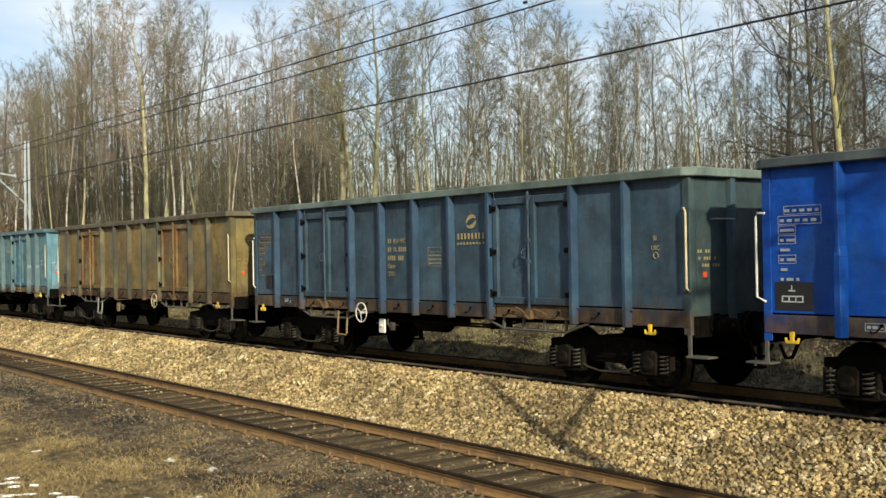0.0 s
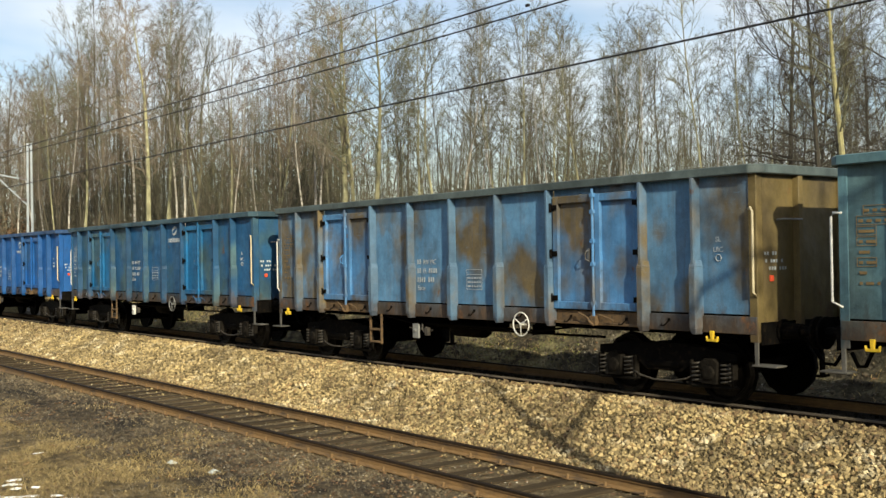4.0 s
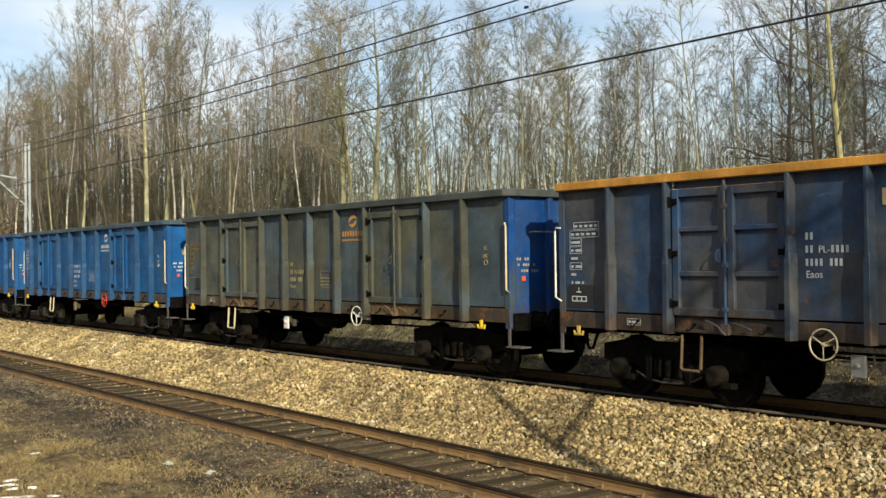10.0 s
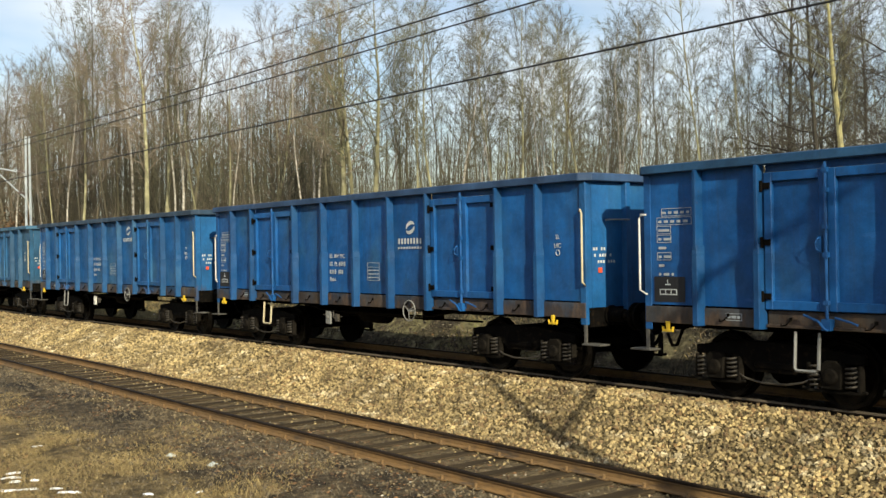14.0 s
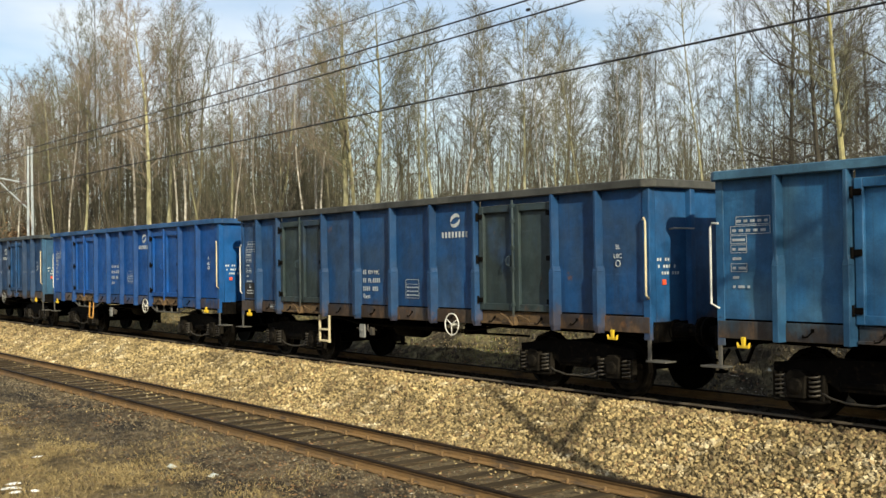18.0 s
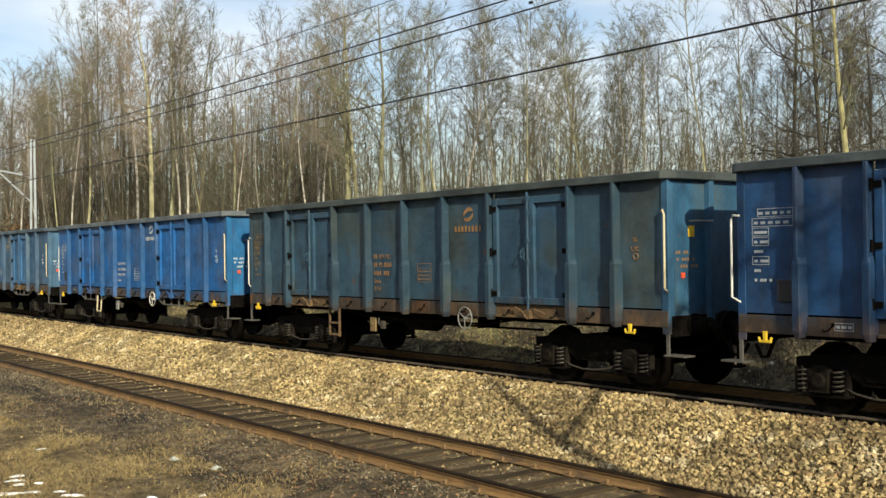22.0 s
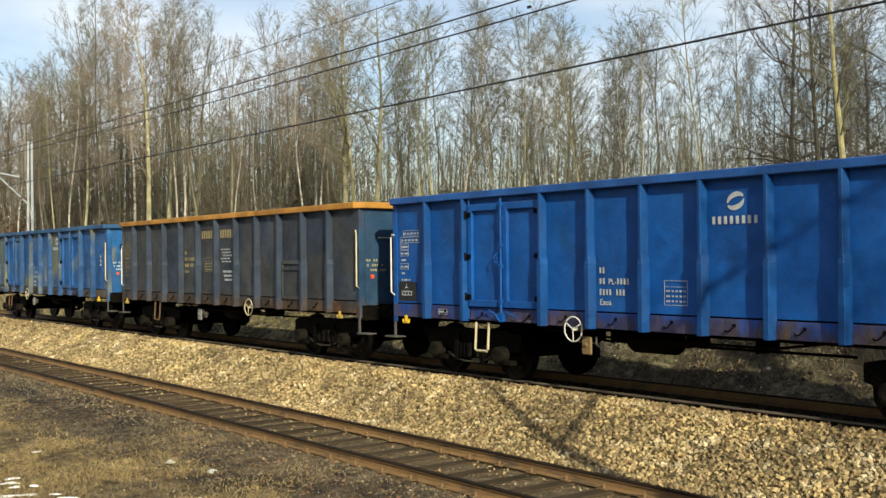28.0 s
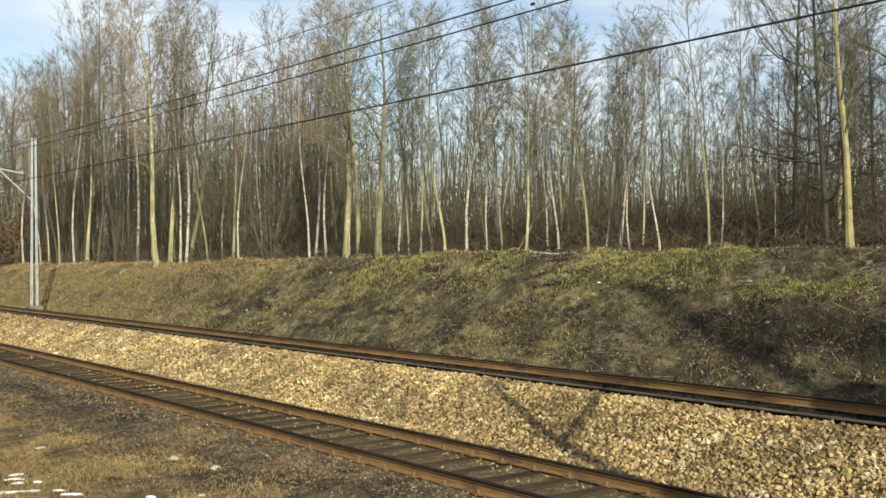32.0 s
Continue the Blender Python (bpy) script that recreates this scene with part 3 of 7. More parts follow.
stones("ballast_stones", "pale yellow limestone ballast chips heaped along the track", M_BALLAST,
       scatter(19000, -22, -3.5, 10.2, 12.42, 0.016, 0.050, 0.3, 1.4) + scatter(11000, -40, -22, 10.25, 12.42, 0.024, 0.060, 0.3, 1.3) + scatter(7000, -76, -40, 10.25, 12.42, 0.036, 0.062)
       + scatter(900, -45, -3, 7.9, 10.2, 0.010, 0.028) + scatter(300, -40, -3, 9.3, 9.68, 0.012, 0.034, 0.5))
stones("stained_ballast", "rust-stained ballast chips along the rail and at the foot of the heap", M_STAINED, scatter(4200, -40, -3.5, 12.05, 12.42, 0.02, 0.05, 0.3, 1.4) + scatter(3600, -40, -3.5, 10.15, 10.65, 0.014, 0.042, 0.3, 1.5) + scatter(1500, -22, -3.5, 10.6, 12.1, 0.018, 0.05, 0.45, 1.3) + scatter(2600, -76, -36, 10.25, 12.42, 0.036, 0.06, 0.4))
stones("oily_gravel", "greasy gravel between the main rails, darkened for shade under the train", M_OILGRAVEL, scatter(5000, -45, -5, 12.42, 15.2, 0.02, 0.045))
stones("track_gravel", "dull gravel and clods along the siding", M_GRAVEL,
       scatter(2400, -40, -3, 7.3, 8.2, 0.012, 0.030) + scatter(800, -40, -3, 8.3, 9.7, 0.010, 0.022) + scatter(1000, -40, -3, 9.7, 10.4, 0.012, 0.030) + scatter(2200, -30, -2, 4.5, 7.5, 0.008, 0.022))


# ---- overhead line: lattice mast, contact wire, catenary, feeders ----
def lattice_mast(x, y):
    z0 = ground_z(x, y)
    base = tagged(new("catenary_mast"), "tall galvanised steel lattice mast on a concrete footing beside the track", "catenary mast")
    base.location = (x, y, z0)
    part("footing", Shape().box(-0.32, 0.32, -0.32, 0.32, -0.5, 0.36).mesh("footing", 0.03), M_CONCRETE, base, "pale concrete block")
    H, wide = 8.3, lambda z: 0.130 - 0.006 * z
    leg = []
    for sx in (-1, 1):
        for sy in (-1, 1):
            s = Shape().tube([(sx * wide(0), sy * 0.13, 0.2), (sx * wide(H), sy * 0.08, H)], 0.027, 4)
            part("leg", s.mesh("leg"), M_GALV, base)
    z, k = 0.35, 0
    while z < H - 0.5:
        w, dy = wide(z), 0.13 - 0.006 * z
        for sy in (-1, 1):
            a, b = ((-w, sy * dy, z), (w, sy * dy, z + 0.46)) if k % 2 else ((w, sy * dy, z), (-w, sy * dy, z + 0.46))
            part("lattice_bar", Shape().tube([a, b], 0.017, 4).mesh("lattice_bar"), M_GALV, base)
        z, k = z + 0.46, k + 1
    # cantilever over the track
    reach = TRACK_Y - y
    for a, b, r in (((0, -0.1, 6.55), (0, reach + 0.2, 6.85), 0.04), ((0, -0.1, 5.35), (0, reach * 0.72, 6.72), 0.036), ((0, reach * 0.62, 5.75), (0, reach - 0.5, 5.6), 0.02)):
        part("cantilever_tube", Shape().tube([a, b], r, 6).mesh("cantilever_tube"), M_GALV, base)
    for z in (6.55, 5.35):
        part("insulator", Shape().lathe([(0, 0.03)] + [(0.03 * i, 0.075 if i % 2 else 0.035) for i in range(1, 12)] + [(0.36, 0.03)], (0, -0.5, z + (0.045 if z > 6 else 0.27)), "y", 10).mesh("insulator"), M_INSUL, base, "brown ribbed insulator")
    return base


MAST_X, MAST_Y = -52.0, 15.40
lattice_mast(MAST_X, MAST_Y)
for far_x in (-112.0, 8.4):
    lattice_mast(far_x, MAST_Y)


def wire(name, label, points, radius):
    return tagged(part(name, Shape().tube(points, radius, 5).mesh(name), M_WIRE), label, "overhead wire")


def sag(x0, x1, y, z, dip, n=24):
    return [(x0 + (x1 - x0) * i / n, y, z - dip * 4 * (i / n) * (1 - i / n)) for i in range(n + 1)]


wire("contact_wire", "dark copper contact wire hung level over the main track", sag(-170, 70, TRACK_Y, 5.47, 0.0, 8), 0.018)
wire("catenary_wire", "dark stranded catenary wire sagging over the main track", sag(-112, MAST_X, TRACK_Y, 6.86, 0.3) + sag(MAST_X, 8.4, TRACK_Y, 6.88, 0.27)[1:] + sag(8.4, 70, TRACK_Y, 6.88, 0.25)[1:], 0.016)
wire("feeder_wire", "dark feeder cable strung beside the catenary", sag(-112, MAST_X, TRACK_Y - 0.06, 7.05, 0.2) + sag(MAST_X, 8.4, TRACK_Y - 0.06, 7.05, 0.16)[1:] + sag(8.4, 70, TRACK_Y - 0.06, 7.05, 0.15)[1:], 0.017)
wire("earth_wire", "thin dark line strung along the mast tops", sag(-112, MAST_X, MAST_Y - 1.6, 8.25, 0.4) + sag(MAST_X, 8.4, MAST_Y - 1.6, 8.25, 0.35)[1:], 0.010)
for dx in (-46.0, -38.5, -31.0, -23.5, -14.55, -8.0, 0.0):
    u = (dx - MAST_X) / (8.4 - MAST_X)
    top = 6.88 - 0.27 * 4 * u * (1 - u)
    wire("dropper", "thin dropper wire between catenary and contact wire", [(dx, TRACK_Y, 5.47), (dx, TRACK_Y, top)], 0.005)
clamp = part("wire_clamp", Shape().box(-14.57, -14.47, TRACK_Y - 0.03, TRACK_Y + 0.02, 6.715, 6.765).mesh("wire_clamp", 0.01), M_WIRE)
tagged(clamp, "small dark clamp joining the overhead wires", "wire clamp")


# ---- the train: open freight wagons, one built after another from shared meshes ----
HALF, SIDE, TOP, SILL = BODY / 2, 1.40, 3.25, 1.00
BODY_LIFT = 0.05      # the bodies ride this much above the plan of their parts
POSTS = {  # post places from the tail end, door openings, small hatch
    "two_doors": ([1.135, 2.243, 4.238, 5.324, 6.41, 7.496, 8.582, 10.577, 11.685], [(2.243, 4.238), (8.582, 10.577)], None),
    "wide_bays": ([0.96, 1.92, 3.88, 5.145, 6.41, 7.675, 8.94, 10.90, 11.86], [(1.92, 3.88), (8.94, 10.90)], None),
    "even_bays": ([1.0, 2.0, 3.97, 5.19, 6.41, 7.63, 8.85, 10.82, 11.82], [(2.0, 3.97), (8.85, 10.82)], None),
    "one_door": ([1.135, 2.243, 4.238] + [4.238 + 1.0727 * i for i in range(1, 8)], [(2.243, 4.238)], None),
    "no_door": ([1.0683 * i for i in range(1, 12)], [], 9),
    "no_door_tail": ([1.0683 * i for i in range(1, 12)], [], 1),
}
meshes = {}


def shared(key, make):
    if key not in meshes:
        meshes[key] = make()
    return meshes[key]


def panel_mesh(width, z0, z1, seed):
    """A side sheet, dented inwards here and there."""
    s, nu, nw, r = Shape(), max(2, int(width / 0.20)), 9, random.Random(seed)
    off = r.uniform(0, 50)
    for back in (0, 1):
        for j in range(nw + 1):
            for i in range(nu + 1):
                u, w = i / nu, j / nw
                edge = min(1, 6 * min(u, 1 - u, w, 1 - w))
                dent = 0.022 * edge * max(0, noise.noise((u * width * 1.6 + off, w * 2.6, seed))) + 0.006 * edge
                s.v.append((u * width, dent + 0.012 * back, z0 + (z1 - z0) * w))
    m = (nu + 1) * (nw + 1)
    for j in range(nw):
        for i in range(nu):
            a = j * (nu + 1) + i
            s.f += [(a, a + 1, a + nu + 2, a + nu + 1), (m + a, m + a + nu + 1, m + a + nu + 2, m + a + 1)]
    me = s.raw("side_panel")
    for p in me.polygons:
        p.use_smooth = True
    return me


def post_mesh():
    """Pressed hat section, stiffened below by a wider plate."""
    s = Shape()
    s.prism([(-0.045, 0.0), (-0.026, -0.138), (0.026, -0.138), (0.045, 0.0)], "z", SILL + 0.05, TOP - 0.12)
    lo, hi = [(-0.068, 0.0), (-0.044, -0.148), (0.044, -0.148), (0.068, 0.0)], SILL - 0.01
    s.prism(lo, "z", hi, 1.98)
    n = len(s.v)
    s.add([(u, w, 1.98) for u, w in lo] + [(u * 0.8, w * 0.86, 2.10) for u, w in lo], [(0, 1, 5, 4), (1, 2, 6, 5), (2, 3, 7, 6), (4, 5, 6, 7)])
    return s.mesh("post", 0.006)


def straight_post_mesh():
    """Pressed hat section of one width from sill to top rail."""
    s = Shape().prism([(-0.058, 0.0), (-0.036, -0.125), (0.036, -0.125), (0.058, 0.0)], "z", SILL - 0.03, TOP - 0.12)
    return s.box(-0.05, 0.09, -0.05, -0.004, SILL + 0.20, SILL + 0.225).mesh("post", 0.006)


def bracket_post_mesh():
    """Hat section whose wide lower plate is rounded off under the sill."""
    s = Shape().prism([(-0.045, 0.0), (-0.026, -0.138), (0.026, -0.138), (0.045, 0.0)], "z", SILL + 0.05, TOP - 0.12)
    for z0, z1, a, b in ((SILL - 0.03, SILL + 0.06, 0.55, 1.0), (SILL + 0.06, 1.90, 1.0, 1.0), (1.90, 1.99, 1.0, 0.72)):
        lo, hi = ([(-0.080 * k, 0.0), (-0.052 * k, -0.150 * max(k, 0.8)), (0.052 * k, -0.150 * max(k, 0.8)), (0.080 * k, 0.0)] for k in (a, b))
        s.add([(u, w, z0) for u, w in lo] + [(u, w, z1) for u, w in hi], [(0, 1, 5, 4), (1, 2, 6, 5), (2, 3, 7, 6), (4, 5, 6, 7), (3, 2, 1, 0)])
    return s.mesh("post", 0.006)


def ring_mesh():
    """A lashing ring hanging in its eye on the sill."""
    s = Shape().tube([(-0.06, -0.03, -0.03), (-0.05, -0.05, -0.055), (0.02, -0.05, -0.045), (0.075, -0.04, 0.01), (0.085, -0.03, 0.035)], 0.010, 5)
    return s.box(0.06, 0.10, -0.035, -0.018, 0.01, 0.055).mesh("lashing_ring")


def plate_mesh():
    """Brake changeover plate with its lever, hung under the frame."""
    s = Shape().box(-0.10, 0.10, -0.02, 0.02, -0.15, 0.13)
    s.lathe([(-0.05, 0.03), (-0.02, 0.045)], (0, 0, 0), "y", 8)
    return s.mesh("changeover_plate", 0.012)


def lever_box_mesh():
    s = Shape().tube([(0, 0, 0.12), (0.02, -0.02, 0.0), (0.10, -0.03, -0.04), (0.16, -0.03, 0.06)], 0.018, 6)
    s.tube([(-0.45, 0.02, 0.02), (0.30, 0.02, 0.0)], 0.014, 5)
    return s.box(0.12, 0.22, -0.05, 0.02, -0.10, 0.05).mesh("brake_lever", 0.006)


def truss_mesh(x0, x1):
    """Trussed stiffener under a door opening."""
    s = Shape().tube([(x0 - 0.25, 0.02, 0.99), (x0 + 0.25, 0.02, 0.83), (x1 - 0.25, 0.02, 0.83), (x1 + 0.25, 0.02, 0.99)], 0.022, 5)
    for k in range(4):
        x = x0 + 0.25 + (x1 - x0 - 0.5) * k / 3
        s.box(x - 0.02, x + 0.02, 0.0, 0.04, 0.82, 1.01)
    return s.mesh("door_truss")


def coping_mesh():
    """Top rail all round, corners cut."""
    o, c, i = 0.125, 0.16, 0.05
    X, Y = HALF + o, SIDE + o
    outer = [(-X + c, -Y), (X - c, -Y), (X, -Y + c), (X, Y - c), (X - c, Y), (-X + c, Y), (-X, Y - c), (-X, -Y + c)]
    a, b = HALF - i, SIDE - i
    inner = [(-a + 0.05, -b), (a - 0.05, -b), (a, -b + 0.05), (a, b - 0.05), (a - 0.05, b), (-a + 0.05, b), (-a, b - 0.05), (-a, -b + 0.05)]
    s, z0, z1 = Shape(), TOP - 0.125, TOP
    v = [(x, y, z0) for x, y in outer] + [(x, y, z1) for x, y in outer] + [(x, y, z0) for x, y in inner] + [(x, y, z1) for x, y in inner]
    f = []
    for k in range(8):
        j = (k + 1) % 8
        f += [(k, j, 8 + j, 8 + k), (16 + k, 24 + k, 24 + j, 16 + j), (8 + k, 8 + j, 24 + j, 24 + k), (k, 16 + k, 16 + j, j)]
    return s.add(v, f).mesh("top_rail", 0.012)


def leaf_mesh(w, barred):
    """A door leaf: raised frame round a sunk sheet, with cross bars on some."""
    s, z0, z1, b = Shape(), 1.25, 3.02, 0.115
    s.box(0, w, 0.004, 0.03, z0, z1)
    for x0, x1, a, c in ((0, b, z0, z1), (w - b, w, z0, z1), (b, w - b, z0, z0 + b), (b, w - b, z1 - b, z1)):
        s.box(x0, x1, -0.060, 0.004, a, c)
    if barred:
        for z in (1.80, 2.42):
            s.box(b, w - b, -0.05, 0.004, z, z + 0.07)
    return s.mesh("door_leaf", 0.008)


def hinge_mesh():
    s = Shape().box(-0.02, 0.10, -0.085, -0.045, -0.04, 0.04)
    return s.lathe([(-0.07, 0.022), (0.07, 0.022)], (-0.02, -0.085, 0), "z", 8).mesh("hinge", 0.004)


def lock_mesh():
    """Vertical locking shaft with its brackets."""
    s = Shape().tube([(0, -0.085, 1.14), (0, -0.085, 3.10)], 0.021, 8)
    for z in (1.36, 1.95, 2.30, 2.75, 3.0):
        s.box(-0.035, 0.035, -0.11, -0.03, z - 0.03, z + 0.03)
    return s.mesh("lock_bar")


def lever_mesh():
    s = Shape().tube([(0.07, -0.05, 2.16), (0.07, -0.12, 2.15), (0.06, -0.14, 2.10), (0.06, -0.13, 2.02), (0.07, -0.06, 2.0)], 0.011, 6)
    s.box(0.04, 0.10, -0.08, -0.045, 1.98, 2.19)
    return s.mesh("door_handle")


def latch_mesh():
    s = Shape().tube([(-0.34, -0.07, 1.20), (-0.1, -0.12, 1.13), (-0.02, -0.13, 1.05), (0.03, -0.12, 1.02)], 0.016, 6)
    s.tube([(0.10, -0.07, 1.18), (0.34, -0.10, 1.13), (0.42, -0.10, 1.10)], 0.014, 6)
    s.box(-0.06, 0.06, -0.12, -0.02, 1.02, 1.16)
    return s.mesh("door_latch")


def wheel_mesh():
    """A handbrake wheel on its boss, facing outwards."""
    ring = [(0.192 * math.cos(2 * math.pi * k / 28), 0, 0.192 * math.sin(2 * math.pi * k / 28)) for k in range(28)]
    s = Shape().tube(ring, 0.0115, 6, closed=True)
    for a in (0.5, 2.6, 4.7):
        s.tube([(0, -0.01, 0), (0.19 * math.cos(a), 0, 0.19 * math.sin(a))], 0.0085, 5)
    s.lathe([(-0.02, 0.022), (0.03, 0.03), (0.30, 0.018)], (0, 0, 0), "y", 10)
    return s.mesh("handbrake_wheel", smooth=True)


def stirrup_mesh(rungs):
    if rungs == 1:
        return Shape().tube([(-0.17, 0, 0.98), (-0.17, -0.03, 0.52), (-0.14, -0.03, 0.49), (0.14, -0.03, 0.49), (0.17, -0.03, 0.52), (0.17, 0, 0.98)], 0.022, 5).mesh("stirrup")
    s = Shape().box(-0.21, -0.17, -0.04, 0, 0.42, 1.0).box(0.17, 0.21, -0.04, 0, 0.42, 1.0)
    for z in (0.44, 0.68):
        s.box(-0.17, 0.17, -0.06, 0.03, z, z + 0.035)
    return s.mesh("ladder", 0.004)


def hook_mesh():
    s = Shape().prism([(-0.045, 0.17), (0.045, 0.17), (0.03, 0.02), (0.10, 0.02), (0.11, 0.07), (0.14, 0.07), (0.12, -0.03), (-0.12, -0.03), (-0.14, 0.07), (-0.11, 0.07), (-0.10, 0.02), (-0.03, 0.02)], "y", -0.05, 0.0)
    return s.mesh("lashing_hook", 0.008)


def corner_mesh(sx):
    """Corner angle plate, running down past the sill."""
    s = Shape()
    s.box(sx * HALF - 0.11 if sx > 0 else sx * HALF - 0.012, sx * HALF + 0.012 if sx > 0 else sx * HALF + 0.11, -SIDE - 0.014, -SIDE + 0.004, SILL - 0.10, TOP - 0.12)
    s.box(sx * HALF - 0.006, sx * HALF + 0.012, -SIDE + 0.004, -SIDE + 0.12, SILL - 0.10, TOP - 0.12)
    return s.mesh("corner_plate", 0.004)


def end_wall_mesh(sx):
    s = Shape().box(sx * HALF - 0.01, sx * HALF + 0.004, -SIDE + 0.13, SIDE - 0.13, SILL + 0.16, TOP - 0.125)
    return s.mesh("end_wall")


def end_post_mesh(sx):
    out = [(0.0, -0.07), (sx * 0.09, -0.05), (sx * 0.09, 0.05), (0.0, 0.07)]
    return Shape().prism([(sx * HALF + u, w) for u, w in out], "z", SILL, TOP - 0.12).mesh("end_post", 0.006)


def frame_mesh():
    """Floor, centre sills, cross members and headstocks."""
    s = Shape().box(-HALF + 0.02, HALF - 0.02, -SIDE + 0.022, SIDE - 0.022, 1.12, 1.285)
    for y in (-0.36, 0.28):
        s.box(-HALF + 0.15, HALF - 0.15, y, y + 0.08, 0.86, 1.16)
    for k in range(9):
        x = -5.4 + 1.35 * k
        s.box(x - 0.05, x + 0.05, -SIDE + 0.08, SIDE - 0.08, 0.98, 1.16)
    for sx in (-1, 1):
        s.box(sx * HALF - 0.11, sx * HALF + 0.02, -SIDE + 0.05, SIDE - 0.05, 0.86, 1.16)
    return s.mesh("underframe")


def rigging_mesh():
    """Truss rod along the side, brake rods and levers."""
    s = Shape().tube([(-2.9, -1.05, 0.98), (-1.9, -1.05, 0.84), (1.9, -1.05, 0.84), (2.9, -1.05, 0.98)], 0.02, 5)
    s.tube([(-2.6, -0.5, 0.72), (2.7, -0.4, 0.74)], 0.022, 5).tube([(-1.2, -0.9, 0.80), (1.6, -0.9, 0.78)], 0.018, 5)
    for x in (-1.2, 0.3, 1.5):
        s.box(x - 0.02, x + 0.02, -0.9, -0.4, 0.74, 0.98)
    return s.mesh("brake_rigging")


def tank_mesh():
    return Shape().lathe([(-0.5, 0.05), (-0.47, 0.15), (-0.4, 0.19), (0.4, 0.19), (0.47, 0.15), (0.5, 0.05)], (-0.55, -0.60, 0.78), "x", 14).mesh("air_reservoir", smooth=True)


def side_frame_mesh(kind):
    """Outer frame of a bogie: a fish-bellied beam over the axle boxes, open between them."""
    s = Shape()
    if kind == "sprung":
        s.prism([(-1.30, 0.74), (-1.30, 0.62), (-0.62, 0.60), (-0.34, 0.42), (0.34, 0.42), (0.62, 0.60), (1.30, 0.62), (1.30, 0.74), (0.4, 0.84), (-0.4, 0.84)], "y", -0.05, 0.05)
        s.box(-0.30, 0.30, -0.08, -0.05, 0.48, 0.56)
    else:
        s.prism([(-1.34, 0.80), (-1.34, 0.56), (-1.14, 0.50), (-0.66, 0.50), (-0.48, 0.34), (0.48, 0.34), (0.66, 0.50), (1.14, 0.50), (1.34, 0.56), (1.34, 0.80), (0.9, 0.88), (-0.9, 0.88)], "y", -0.04, 0.04)
        s.box(-0.42, -0.30, -0.12, 0.0, 0.28, 0.75).box(0.30, 0.42, -0.12, 0.0, 0.28, 0.75)
        for x in (-0.2, 0.0, 0.2):
            s.tube([(x, -0.08, 0.36), (x, -0.08, 0.62)], 0.07, 8)
    return s.mesh("side_frame", 0.012)


def axle_box_mesh(kind):
    s = Shape()
    if kind == "sprung":      # box between two springs on a thin carrier bar
        s.prism([(-0.15, 0.60), (-0.13, 0.30), (0.13, 0.30), (0.15, 0.60), (0.08, 0.66), (-0.08, 0.66)], "y", -0.16, 0.06)
        s.lathe([(-0.20, 0.05), (-0.19, 0.10), (-0.14, 0.115)], (0, 0, 0.46), "y", 10)
        s.tube([(-0.46, -0.08, 0.29), (-0.34, -0.08, 0.262), (0.34, -0.08, 0.262), (0.46, -0.08, 0.29)], 0.028, 5)
        for x in (-0.36, 0.36):
            s.box(x - 0.025, x + 0.025, -0.10, 0.0, 0.27, 0.62)
    else:                     # large round box with a cover plate
        s.lathe([(-0.26, 0.08), (-0.24, 0.14), (-0.05, 0.15)], (0, 0, 0.46), "y", 14)
        s.box(-0.22, 0.22, -0.10, 0.05, 0.28, 0.36)
    return s.mesh("axle_box", 0.010)


def spring_mesh():
    pts = [(0.075 * math.cos(k * 0.9), 0.075 * math.sin(k * 0.9), 0.30 + 0.0085 * k) for k in range(36)]
    return Shape().tube(pts, 0.015, 5).mesh("coil_spring", smooth=True)


def bolster_mesh():
    s = Shape().box(-0.22, 0.22, -0.96, 0.96, 0.56, 0.84)
    return s.box(-1.15, -1.05, -0.95, 0.95, 0.50, 0.62).box(1.05, 1.15, -0.95, 0.95, 0.50, 0.62).mesh("bogie", 0.01)


def axle_mesh():
    s = Shape().lathe([(-0.98, 0.06), (-0.82, 0.065), (-0.80, 0.09), (0.80, 0.09), (0.82, 0.065), (0.98, 0.06)], (0, 0, 0), "y", 12)
    for side in (-1, 1):
        y = side * 0.752
        s.lathe([(y - 0.055, 0.10), (y - 0.055, 0.16), (y - 0.02, 0.19), (y - 0.02, 0.38), (y - 0.06, 0.40), (y - 0.065, 0.452), (y + 0.0, 0.458), (y + 0.065, 0.452), (y + 0.06, 0.40), (y + 0.02, 0.38), (y + 0.02, 0.19), (y + 0.055, 0.16), (y + 0.055, 0.10)], (0, 0, 0), "y", 14)
        s.lathe([(y - side * 0.07, 0.40), (y - side * 0.08, 0.485), (y - side * 0.05, 0.487), (y - side * 0.045, 0.44)], (0, 0, 0), "y", 14)
        for a in range(4):    # webs that show the turning
            c, d = math.cos(a * 1.5708), math.sin(a * 1.5708)
            s.box(0.25 * c - 0.03, 0.25 * c + 0.03, y - 0.045, y + 0.045, 0.25 * d - 0.03, 0.25 * d + 0.03)
    return s.mesh("wheelset")


def buffer_mesh(sx):
    x = sx * (HALF + 0.02)
    return Shape().lathe([(x, 0.16), (x + sx * 0.03, 0.16), (x + sx * 0.03, 0.115), (x + sx * 0.30, 0.105), (x + sx * 0.30, 0.075), (x + sx * 0.53, 0.075)], (0, 0, 0), "x", 14).mesh("buffer")


def buffer_head_mesh(sx):
    x = sx * (HALF + 0.53)
    return Shape().lathe([(x, 0.08), (x + sx * 0.01, 0.215), (x + sx * 0.045, 0.215), (x + sx * 0.07, 0.10)], (0, 0, 0), "x", 18).mesh("buffer_head")


